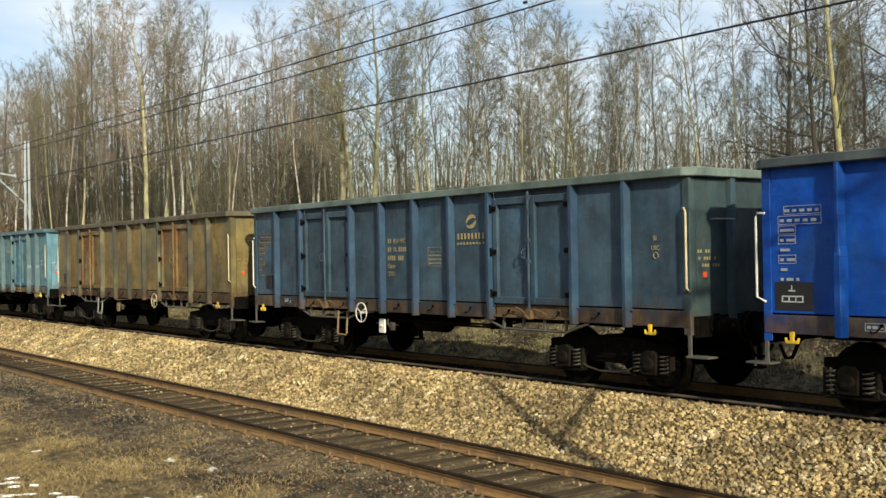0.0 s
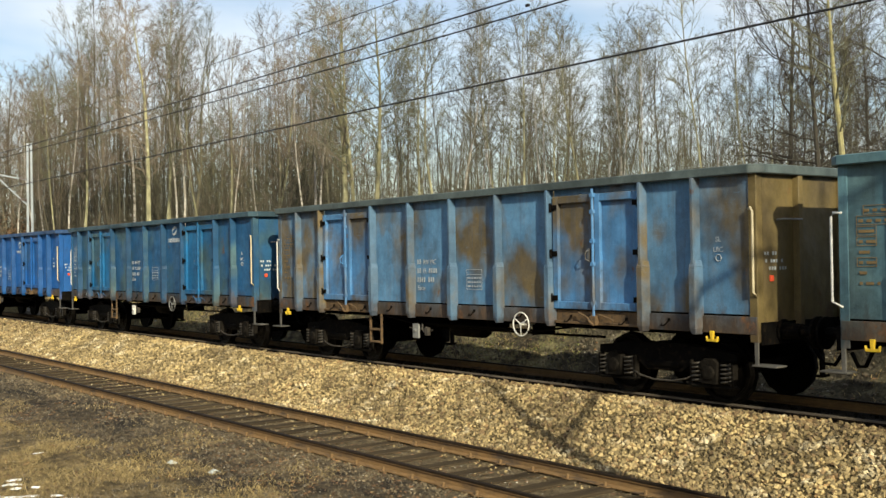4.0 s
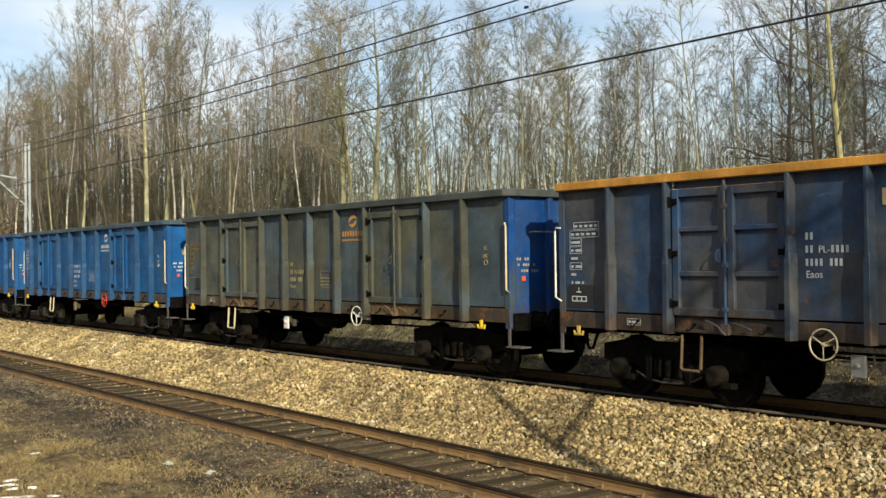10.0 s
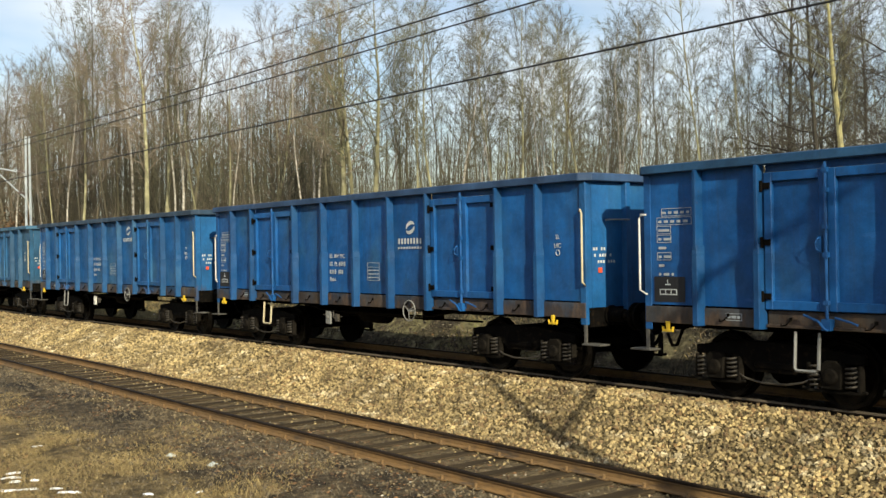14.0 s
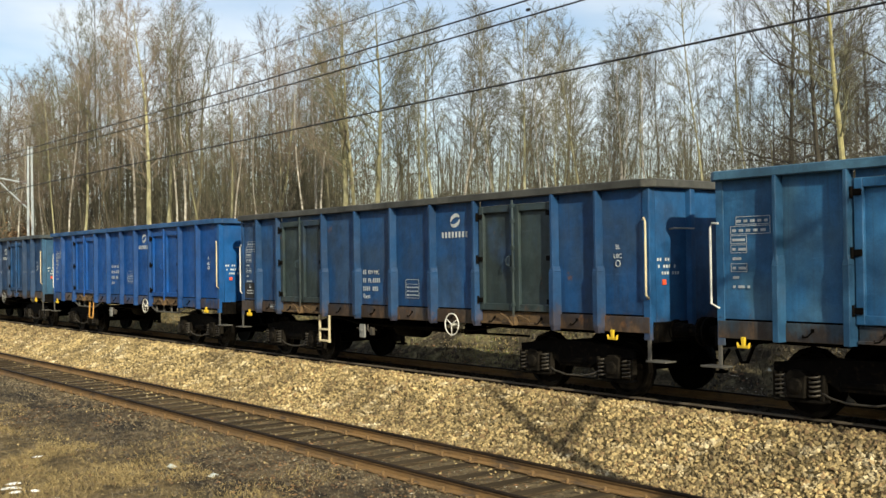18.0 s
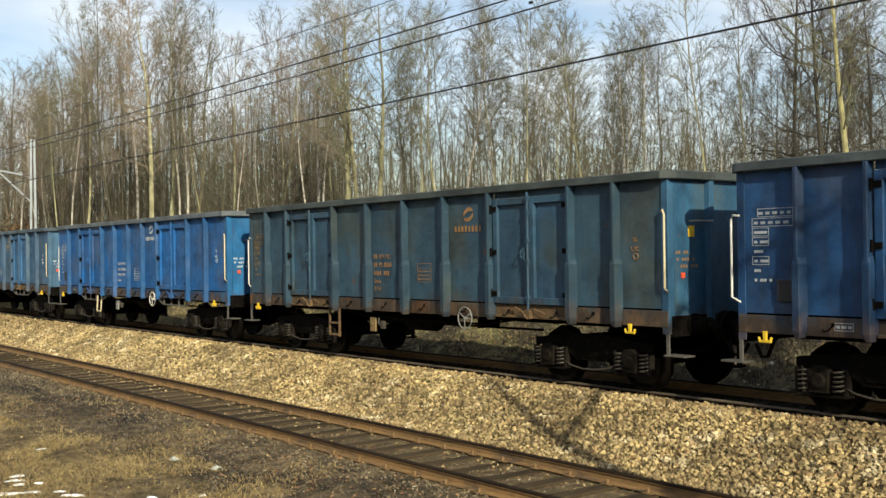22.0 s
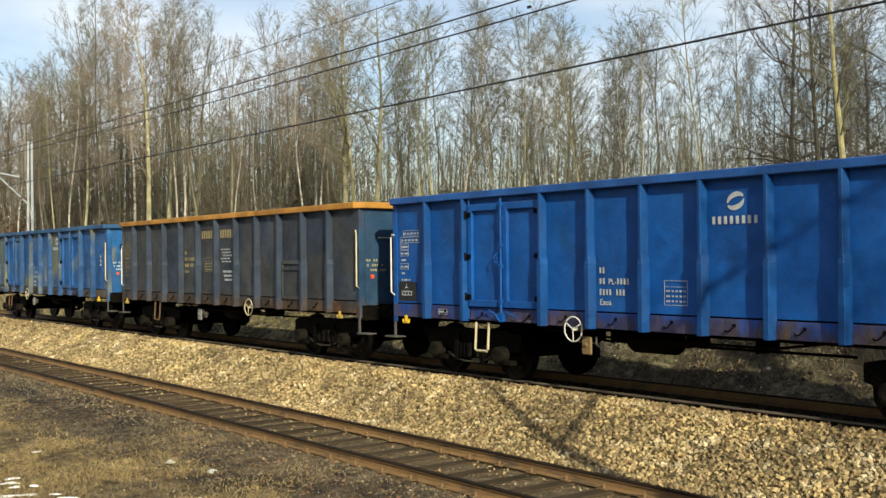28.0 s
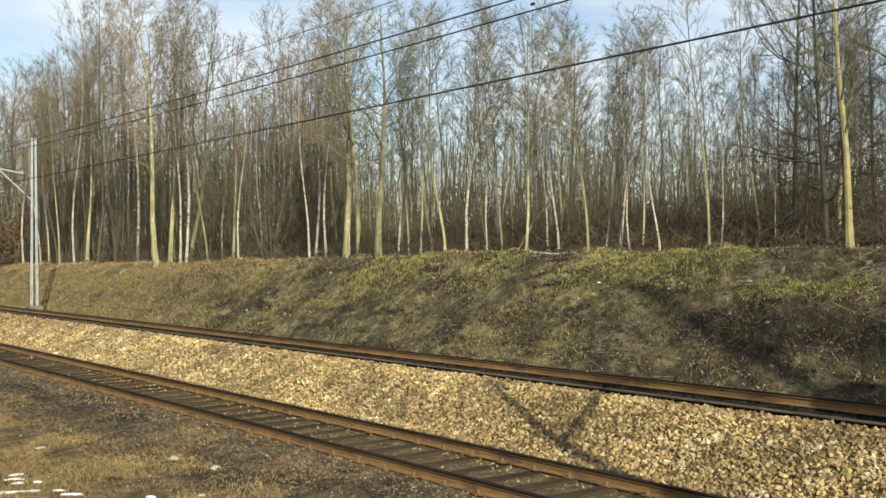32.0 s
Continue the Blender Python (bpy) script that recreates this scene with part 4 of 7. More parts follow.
def coupling_mesh(sx):
    x = sx * HALF
    s = Shape().box(min(x, x + sx * 0.30), max(x, x + sx * 0.30), -0.05, 0.05, 0.96, 1.05)
    s.tube([(x + sx * 0.28, 0, 1.0), (x + sx * 0.34, 0, 1.08), (x + sx * 0.30, 0, 1.13)], 0.035, 6)
    s.tube([(x + sx * 0.25, -0.06, 0.98), (x + sx * 0.45, -0.06, 0.82), (x + sx * 0.60, 0, 0.80)], 0.025, 6)
    return s.tube([(x + sx * 0.25, 0.06, 0.98), (x + sx * 0.45, 0.06, 0.82), (x + sx * 0.60, 0, 0.80)], 0.025, 6).mesh("screw_coupling")


def hose_mesh(sx):
    x = sx * HALF
    return Shape().tube([(x, -0.42, 0.95), (x + sx * 0.16, -0.42, 0.82), (x + sx * 0.30, -0.38, 0.58), (x + sx * 0.44, -0.33, 0.56), (x + sx * 0.55, -0.30, 0.74)], 0.028, 6).mesh("brake_hose", smooth=True)


def step_mesh(sx):
    x = sx * (HALF - 0.02)
    s = Shape().box(x - 0.03, x + 0.03, -SIDE - 0.01, -SIDE + 0.015, 0.60, SILL)
    return s.box(x - sx * 0.06 if sx > 0 else x - 0.32, x + 0.32 if sx > 0 else x + 0.06, -SIDE - 0.03, -SIDE + 0.20, 0.585, 0.61).mesh("corner_step", 0.004)


def rail_mesh(sx):
    """Shunter's handrail standing off the corner."""
    x = sx * (HALF - 0.035)
    if sx > 0:
        pts = [(x - 0.07, -SIDE - 0.015, 2.66), (x + 0.0, -SIDE - 0.07, 2.68), (x + 0.03, -SIDE - 0.075, 2.62), (x + 0.03, -SIDE - 0.075, 1.56), (x + 0.03, -SIDE - 0.01, 1.50)]
    else:
        pts = [(x, -SIDE - 0.01, 2.55), (x - 0.14, -SIDE + 0.02, 2.56), (x - 0.17, -SIDE + 0.02, 2.50), (x - 0.17, -SIDE + 0.02, 1.46), (x, -SIDE - 0.01, 1.40)]
    return Shape().tube(pts, 0.017, 6).mesh("handrail", smooth=True)


def end_rail_mesh(sx):
    x = sx * HALF
    return Shape().tube([(x, -0.95, 2.52), (x + sx * 0.09, -0.95, 2.53), (x + sx * 0.09, -0.50, 2.53), (x, -0.50, 2.52)], 0.014, 6).mesh("end_handrail", smooth=True)


def sill_mesh(x0, x1):
    return Shape().box(x0, x1, -SIDE - 0.020, -SIDE + 0.016, SILL, 1.236).mesh("side_sill", 0.006)


def door_sill_mesh(x0, x1):
    s = Shape().box(x0, x1, -SIDE - 0.004, -SIDE + 0.06, SILL + 0.02, 1.235)
    return s.box(x0, x1, -SIDE - 0.05, -SIDE - 0.004, SILL + 0.02, SILL + 0.06).mesh("door_sill", 0.006)


def hatch_bars(w):
    """Raised bars of a hatch: x0, x1, z0, z1."""
    return ((0.04, 0.12, 1.22, 2.08), (w - 0.12, w - 0.04, 1.22, 2.08), (0.12, w - 0.12, 1.22, 1.28), (0.12, w - 0.12, 2.0, 2.08), (0.12, w - 0.12, 1.86, 1.92))


def bars_mesh(rows, key="lettering"):
    """Painted marks: rows of x0, x1, z0, z1."""
    s = Shape()
    for x0, x1, z0, z1 in rows:
        s.box(x0, x1, -0.0012, 0.0012, z0, z1)
    return s.mesh(key)


def word_rows(x, z, widths, h, gap=0.03):
    out = []
    for w in widths:
        out.append((x, x + w, z, z + h))
        x += w + gap
    return out


def letters_row(x, z, count, h, w=0.62, gap=0.32):
    """A line of letter-sized blocks."""
    return [(x + i * h * (w + gap), x + i * h * (w + gap) + h * w, z, z + h) for i in range(count)]


def emblem_mesh():
    """Two curved blades, pointed at their ends, round an open diamond, tilted."""
    s = Shape()
    c, d = math.cos(0.38), math.sin(0.38)
    for turn in (0, math.pi):
        outer, inner = [], []
        for k in range(11):
            a, f = turn + 0.05 + k * 0.285, math.sin(math.pi * (k + 0.6) / 11.2)
            for r, row in ((0.098 + 0.022 * f, outer), (0.098 - 0.048 * f, inner)):
                u, w = r * math.cos(a) * 1.4, r * math.sin(a)
                row.append((u * c - w * d, u * d + w * c))
        for k in range(10):
            q = [outer[k], outer[k + 1], inner[k + 1], inner[k]]
            s.add([(u, 0, w) for u, w in q], [(0, 1, 2, 3)])
    return s.raw("emblem")


def text_mesh(text, size):
    cu = bpy.data.curves.new("writing", "FONT")
    cu.body, cu.size, cu.extrude, cu.resolution_u = text, size, 0.001, 3
    ob = bpy.data.objects.new("writing", cu)
    me = bpy.data.meshes.new_from_object(ob)
    bpy.data.objects.remove(ob)
    me.transform(Matrix.Rotation(radians(90), 4, "X"))
    me.materials.clear()
    return me


FACE = -SIDE - 0.0045   # the plane of painted marks


def mark(mesh, material, wagon, x=0.0, z=0.0, label=""):
    """Marks on the near side; x counts from the tail end."""
    ob = part("lettering", mesh, material, wagon, label)
    ob.location = (x - HALF, FACE, z)
    return tagged(ob, label, kind="stuff")


wheels, wagons = [], []
STRAIGHT = (1, 2, 16, 19, 20)                     # wagons with plain posts and trussed doors
RUSTY_SILLS = (1, 3, 4, 6, 7, 9, 15, 16, 18, 20)    # wagons whose door sills have rusted
PLATE_PAINT = (M_GREYPAINT, M_WHITE, M_OCHRE, M_GREYPAINT)


def wagon(number, layout, label, paint, door_paint, end_paint, rail_paint, sill_paint, post_paint, bogie, wheel_x, wheel_paint, stirrup, stirrup_paint, stirrup_x, marks, hook_paint, barred=False, hand_paint=None):
    w = tagged(new("freight_wagon"), label, "freight wagon", "open wagons of the train")
    posts, doors, hatch = POSTS[layout]
    post_kind = "bracket" if layout == "wide_bays" else "straight" if number in STRAIGHT else "stepped"
    edges = [0.0] + posts + [BODY]
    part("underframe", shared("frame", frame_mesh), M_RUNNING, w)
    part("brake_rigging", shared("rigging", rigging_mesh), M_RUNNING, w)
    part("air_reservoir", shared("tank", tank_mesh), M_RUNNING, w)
    part("top_rail", shared("coping", coping_mesh), rail_paint, w)
    for sx in (-1, 1):
        part("end_wall", shared(("end", sx), lambda: end_wall_mesh(sx)), end_paint, w)
        for y in (-0.52, 0.52):
            part("end_post", shared(("endpost", sx), lambda: end_post_mesh(sx)), end_paint, w).location = (0, y, 0)
        part("corner_plate", shared(("corner", sx), lambda: corner_mesh(sx)), end_paint if sx > 0 else paint, w)
        far = part("corner_plate", shared(("corner", sx), lambda: corner_mesh(sx)), paint, w)
        far.scale = (1, -1, 1)
        part("screw_coupling", shared(("coupling", sx), lambda: coupling_mesh(sx)), M_RUNNING, w)
        part("brake_hose", shared(("hose", sx), lambda: hose_mesh(sx)), M_RUNNING, w)
        for y in (-0.875, 0.875):
            bf = part("buffer", shared(("buffer", sx), lambda: buffer_mesh(sx)), M_RUNNING, w)
            bf.location = (0, y, 1.03)
            part("buffer_head", shared(("bufferhead", sx), lambda: buffer_head_mesh(sx)), M_RUNNING, bf)
        part("handrail", shared(("handrail", sx), lambda: rail_mesh(sx)), hand_paint or (M_WHITE if sx < 0 else M_CREAM), w, "bent steel grab rail at the corner")
        part("end_handrail", shared(("endrail", sx), lambda: end_rail_mesh(sx)), M_GREYPAINT, w)
        part("corner_step", shared(("step", sx), lambda: step_mesh(sx)), M_DARKSTEP, w)
    # sides: near one facing the camera with all its fittings, far one plainer
    for far in (0, 1):
        turn = Matrix.Rotation(math.pi, 4, "Z") if far else Matrix.Identity(4)

        def put(name, mesh, material, x=0.0, label="", z=0.0, y=-SIDE, parent=None):
            ob = part(name, mesh, material, w, label)
            ob.matrix_basis = turn @ Matrix.Translation((x - HALF, y, z))
            return ob

        for k in range(len(edges) - 1):
            a, b = edges[k], edges[k + 1]
            if (a, b) in doors:
                width = (b - a) / 2 - 0.085
                put("door_lintel", shared(("lintel", round(b - a, 2)), lambda: Shape().box(0.07, b - a - 0.07, -0.004, 0.03, 3.03, 3.13).mesh("door_lintel")), paint, a)
                for j in (0, 1):
                    x = a + 0.075 + j * (width + 0.02)
                    leaf = put("door_leaf", shared(("leaf", barred), lambda: leaf_mesh(width, barred)), door_paint, x)
                    if not far:
                        for z in (1.42, 2.12, 2.85):
                            hg = part("hinge", shared("hinge", hinge_mesh), M_RUNNING, leaf)
                            hg.matrix_basis = Matrix.Translation((0 if j == 0 else width, 0, z)) @ (Matrix.Rotation(math.pi, 4, "Y") if j else Matrix.Identity(4))
                        if j == 0:
                            part("door_handle", shared("lever", lever_mesh), door_paint, leaf).location = (width - 0.16, 0, 0)
                            part("lock_bar", shared("lock", lock_mesh), door_paint, leaf).location = (width + 0.01, 0, 0)
                if not far:
                    put("door_sill", shared(("doorsill", round(b - a, 2)), lambda: door_sill_mesh(0.08, b - a - 0.08)), M_RUSTSILL if number in RUSTY_SILLS else sill_paint, a, y=0)
                    if number in STRAIGHT:
                        put("door_truss", shared(("truss", round(b - a, 2)), lambda: truss_mesh(0, b - a)), M_DARKSTEP, a)
                    for dx in (0.35, b - a - 0.45):
                        put("lashing_ring", shared("ring_hook", ring_mesh), M_RUNNING, a + dx, z=1.10)
                    put("door_latch", shared("latch", latch_mesh), M_RUSTSILL if number in RUSTY_SILLS else door_paint, (a + b) / 2)
            else:
                kind = (number * 5 + k * 3 + far) % 4
                put("side_panel", shared(("panel", round(b - a, 2), kind), lambda: panel_mesh(b - a, 1.262, 3.14, kind * 7 + k)), paint, a)
                if hatch == k and not far:
                    hatch_door = put("hatch", shared(("hatch", round(b - a, 2)), lambda: Shape().box(0.05, b - a - 0.05, -0.02, 0.02, 1.23, 2.07).mesh("hatch", 0.006)), door_paint, a)
                    for n, (x0, x1, z0, z1) in enumerate(hatch_bars(b - a)):
                        part("hatch_bar", shared(("hatchbar", n), lambda: Shape().box(x0, x1, -0.055, -0.02, z0, z1).mesh("hatch_bar", 0.006)), door_paint, hatch_door)
            if not ((a, b) in doors and not far):
                put("side_sill", shared(("sill", round(b - a, 3)), lambda: sill_mesh(0, b - a)), sill_paint, a, y=0)
                if not far and 0 < k < len(edges) - 2:
                    put("lashing_ring", shared("ring_hook", ring_mesh), M_RUNNING, a + 0.38 * (b - a), z=1.12)
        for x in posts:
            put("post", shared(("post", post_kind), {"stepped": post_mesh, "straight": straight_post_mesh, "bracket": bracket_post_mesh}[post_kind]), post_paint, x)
    # fittings below the near side
    for x in (0.42, BODY - 0.72):
        hk = part("lashing_hook", shared("hook", hook_mesh), hook_paint, w, "forged tow hook under the sill")
        hk.scale = (0.75, 0.8, 0.75)
        hk.location = (x - HALF, -SIDE - 0.01, SILL - 0.12 + 0.02)
    hw = part("handbrake_wheel", shared("handwheel", wheel_mesh), wheel_paint, w, "spoked handbrake wheel under the side")
    hw.location = (wheel_x - HALF, -SIDE - 0.08, 0.97 if layout != "no_door" else 0.99)
    st = part("stirrup" if stirrup == 1 else "ladder", shared(("stirrup", stirrup), lambda: stirrup_mesh(stirrup)), stirrup_paint, w, "small step below the door")
    st.location = (stirrup_x - HALF, -SIDE, 0)
    plate = part("changeover_plate", shared("plate", plate_mesh), PLATE_PAINT[number % 4], w, "small plate of the brake changeover")
    plate.location = (5.05 - HALF, -SIDE + 0.12, 0.72)
    part("brake_lever", shared("brakelever", lever_box_mesh), M_SPRING, w).location = (5.25 - HALF, -SIDE + 0.12, 0.74)
    # running gear
    for bx in (-4.5, 4.5):
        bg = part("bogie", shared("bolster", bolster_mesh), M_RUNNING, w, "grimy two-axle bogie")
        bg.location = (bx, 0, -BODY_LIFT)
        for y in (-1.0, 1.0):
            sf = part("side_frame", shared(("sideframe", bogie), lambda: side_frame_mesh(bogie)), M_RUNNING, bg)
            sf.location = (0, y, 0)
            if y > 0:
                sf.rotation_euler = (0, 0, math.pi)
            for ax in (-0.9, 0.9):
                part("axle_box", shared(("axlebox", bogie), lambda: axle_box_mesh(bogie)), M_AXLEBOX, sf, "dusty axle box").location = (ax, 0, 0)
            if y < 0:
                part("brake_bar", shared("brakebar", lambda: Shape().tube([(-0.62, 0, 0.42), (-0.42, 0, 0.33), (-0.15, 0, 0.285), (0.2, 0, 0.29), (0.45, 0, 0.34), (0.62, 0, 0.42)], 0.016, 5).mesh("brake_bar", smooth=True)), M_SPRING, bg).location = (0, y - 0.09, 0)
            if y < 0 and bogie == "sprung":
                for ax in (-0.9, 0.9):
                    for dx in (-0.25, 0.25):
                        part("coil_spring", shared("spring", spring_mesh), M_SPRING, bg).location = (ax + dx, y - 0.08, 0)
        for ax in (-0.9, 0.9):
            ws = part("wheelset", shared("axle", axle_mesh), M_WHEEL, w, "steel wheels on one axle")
            wheels.append((ws, bx + ax))
    marks(w, posts, number)
    wagons.append((w, number))
    return w


# ---- painted marks ----
def end_rows():
    """Three short rows of figures on the end wall, as blocks."""
    s = Shape()
    for j, n in enumerate((5, 7, 8)):
        for k in range(n):
            if (k + j) % 4 != 2:
                s.box(0, 0.002, 0.02 * j + 0.058 * k, 0.02 * j + 0.058 * k + 0.036, -0.10 * j, -0.10 * j + 0.045)
    return s


# heights of the number block's first line and of the emblem, wagon by wagon where they differ
NUM_Z = {1: 2.38, 3: 2.06, 5: 2.10, 7: 2.13, 8: 2.32, 15: 1.91, 16: 2.10, 18: 2.08, 19: 1.97, 20: 2.05, 22: 1.89, 23: 2.32, 24: 1.93}
LOGO_Z = {1: 2.66, 3: 2.77, 5: 2.93, 9: 2.88, 10: 2.86, 11: 2.79, 12: 2.53, 14: 2.89, 16: 2.88, 17: 2.72, 18: 2.79, 19: 2.92, 20: 2.92}


def marks_for(style, ink, logo=None, numbers=True, grid=True, uic=True, placard="", brand_wide=False, end_sign=False, klass=True):
    """The lettering that a wagon carries; figures and owners' names stand as plain blocks."""
    def draw(w, posts, number):
        bay = posts[3] + 0.14
        logo_z = LOGO_Z.get(number, 2.82)
        if logo:
            x = (posts[5] + posts[6]) / 2 - 0.02
            mark(shared("emblem", emblem_mesh), logo, w, x, logo_z, "swirled two-blade emblem")
            mark(shared("brandrow", lambda: bars_mesh(letters_row(-0.39, -0.045, 8, 0.105, 0.48, 0.45))), logo, w, x, logo_z - 0.26)
            if number in (1, 9, 10, 12, 14, 20):
                mark(shared("brandline", lambda: bars_mesh(letters_row(-0.40, 0, 9, 0.04, 1.2, 1.0))), logo, w, x, logo_z - 0.40)
        if brand_wide:
            for x in (5.44, 6.50):
                mark(shared("brandwide", lambda: bars_mesh(letters_row(0, 0, 7, 0.20, 0.38, 0.26))), M_GOLD, w, x + 0.02, 2.66)
            mark(shared("smallprint", lambda: bars_mesh([r for i in range(5) for r in word_rows(0.06 * (i % 3), -0.075 * i, [0.12, 0.2, 0.1], 0.03)])), M_FADED, w, 6.55, 2.36)
            mark(shared("smallprint2", lambda: bars_mesh([r for i in range(3) for r in word_rows(0.05 * i, -0.10 * i, [0.2, 0.3], 0.055)])), M_FADED, w, 7.72 if number == 8 else 6.66, 1.80)
        if numbers:
            x, z = (bay if not brand_wide else 4.42), NUM_Z.get(number, 2.02)

            def number_rows():
                pair = [r for k in (0, 1) for r in letters_row(0, 0.06 - 0.165 * k, 2, 0.09, 0.40, 0.34)]
                return pair + letters_row(0.36, -0.105, 4, 0.09, 0.40, 0.34) + letters_row(0, -0.27, 4, 0.09, 0.40, 0.34) + letters_row(0.34, -0.27, 3, 0.09, 0.40, 0.34)
            mark(shared("numberrows", lambda: bars_mesh(number_rows())), M_FADED if ink is M_LETTER else ink, w, x, z - 0.11)
            mark(shared("country", lambda: text_mesh("PL-", 0.125)), ink, w, x + 0.18, z - 0.215, "stencilled letters PL")
            if klass:
                if number not in (8, 9, 22, 23, 24):
                    mark(shared("riv", lambda: text_mesh("RIV MC", 0.125)), ink, w, x + 0.18, z - 0.05, "stencilled letters RIV MC")
                mark(shared("eaos", lambda: text_mesh("Eaos", 0.13)), ink, w, x, z - 0.53, "stencilled letters Eaos")
                if number in (1, 3, 10, 14, 18, 20, 24):
                    mark(shared("shop", lambda: text_mesh("2151", 0.125)), ink, w, x, z - 0.68, "stencilled figures 2151")
        if grid:
            def grid_rows():
                rows = [(0, 0.42, 0, 0.007), (0, 0.42, 0.345, 0.352), (0, 0.007, 0.007, 0.345), (0.413, 0.42, 0.007, 0.345), (0.007, 0.413, 0.26, 0.266)]
                for i in range(3):
                    rows += word_rows(0.035, 0.045 + 0.072 * i, [0.07, 0.04, 0.04, 0.04, 0.04], 0.026, 0.03)
                return rows
            mark(shared("grid", lambda: bars_mesh(grid_rows())), M_FADED if ink is M_LETTER else ink, w, (posts[4] if not brand_wide else 5.3) + 0.34, NUM_Z.get(number, 2.02) - 0.50, "load limit table in thin faded lines")
        if uic:
            mark(shared("uic", lambda: text_mesh("UIC", 0.10)), ink, w, 12.12, 2.10, "white stencilled letters UIC")
            ring = lambda: Shape().tube([(0.045 * math.cos(k * 0.45), 0, 0.045 * math.sin(k * 0.45)) for k in range(14)], 0.006, 4, closed=True).mesh("lettering")
            mark(shared("ring", ring), ink, w, 12.21, 2.02, "small circled mark")
            mark(shared("sl", lambda: text_mesh("SL", 0.10)), ink, w, 12.16, 2.24, "white stencilled letters SL")
        if style:
            def block():
                rows = []
                for i, ws in enumerate(([0.07, 0.06, 0.07, 0.06, 0.05], [0.06, 0.07, 0.07, 0.07, 0.08], [0.20], [0.05, 0.12], [0.14], [0.05, 0.12], [0.10], [0.04, 0.10, 0.04])):
                    rows += word_rows(0.10 if i == 0 else 0.03, -0.125 * i, ws, 0.036, 0.045)
                for x0, x1, z in ((0.09, 0.63, -0.02), (0.0, 0.63, -0.145), (0.0, 0.26, -0.270), (0.0, 0.26, -0.395), (0.0, 0.26, -0.645)):
                    rows += [(x0, x1, z - 0.012, z - 0.004), (x0, x1, z + 0.092, z + 0.100), (x0, x0 + 0.008, z - 0.004, z + 0.092), (x1 - 0.008, x1, z - 0.004, z + 0.092)]
                return rows
            mark(shared("endblock", lambda: bars_mesh(block())), M_FADED if ink is M_LETTER else M_OCHRE, w, 0.22, 2.55)
        if placard == "black":
            mark(shared("placard", lambda: bars_mesh([(0, 0.56, 0, 0.36)])), M_BLACK, w, 0.16, 1.30, "black painted placard")
            pl = mark(shared("placardlines", lambda: bars_mesh([(0.1, 0.40, 0.10, 0.115), (0.1, 0.40, 0.17, 0.185)] + [(0.1 + 0.1 * i, 0.115 + 0.1 * i, 0.10, 0.185) for i in range(4)] + [(0.2, 0.3, 0.24, 0.255), (0.245, 0.255, 0.25, 0.32)])), M_LETTER, w, 0.16, 1.30)
            pl.location.y -= 0.003
        elif placard == "box":
            bx = part("card_holder", shared("cardbox", lambda: Shape().box(0, 0.28, -0.05, 0, 0, 0.26).box(-0.01, 0.29, -0.06, 0, 0.24, 0.28).mesh("card_holder", 0.006)), M_BLACK, w, "small dark document holder")
            bx.location = (0.62 - HALF, -SIDE + 0.005, 1.42)
        if placard:
            mark(shared("silltable", lambda: bars_mesh([(0, 0.26, 0, 0.008), (0, 0.26, 0.09, 0.098), (0, 0.008, 0.008, 0.09), (0.252, 0.26, 0.008, 0.09)] + word_rows(0.025, 0.03, [0.05, 0.07, 0.05], 0.036, 0.02))), M_FADED, w, 1.42, 1.08).location.y = -SIDE - 0.0225
        red = part("reflector", shared("reflector", lambda: Shape().box(0, 0.02, -0.04, 0.04, -0.04, 0.04).mesh("reflector", 0.004)), M_REFLECTOR, w, "small red reflector on the end wall")
        red.location = (HALF + 0.005, -1.10, 1.74)
        ends = mark(shared("endmarks", lambda: end_rows().mesh("lettering")), ink, w)
        ends.location = (HALF + 0.005, -1.24, 2.05)
        if end_sign:
            sg = part("warning_sign", shared("sign", lambda: Shape().box(0, 0.004, -0.07, 0.07, -0.08, 0.08).mesh("warning_sign")), M_YELLOW, w, "yellow warning sticker")
            sg.location = (HALF + 0.006, -0.9, 2.38)
    return draw


# ---- the twenty-five wagons, head to tail: colours in the order side, worn side, doors, end wall, top rail ----
R, L = 8.25, 4.60
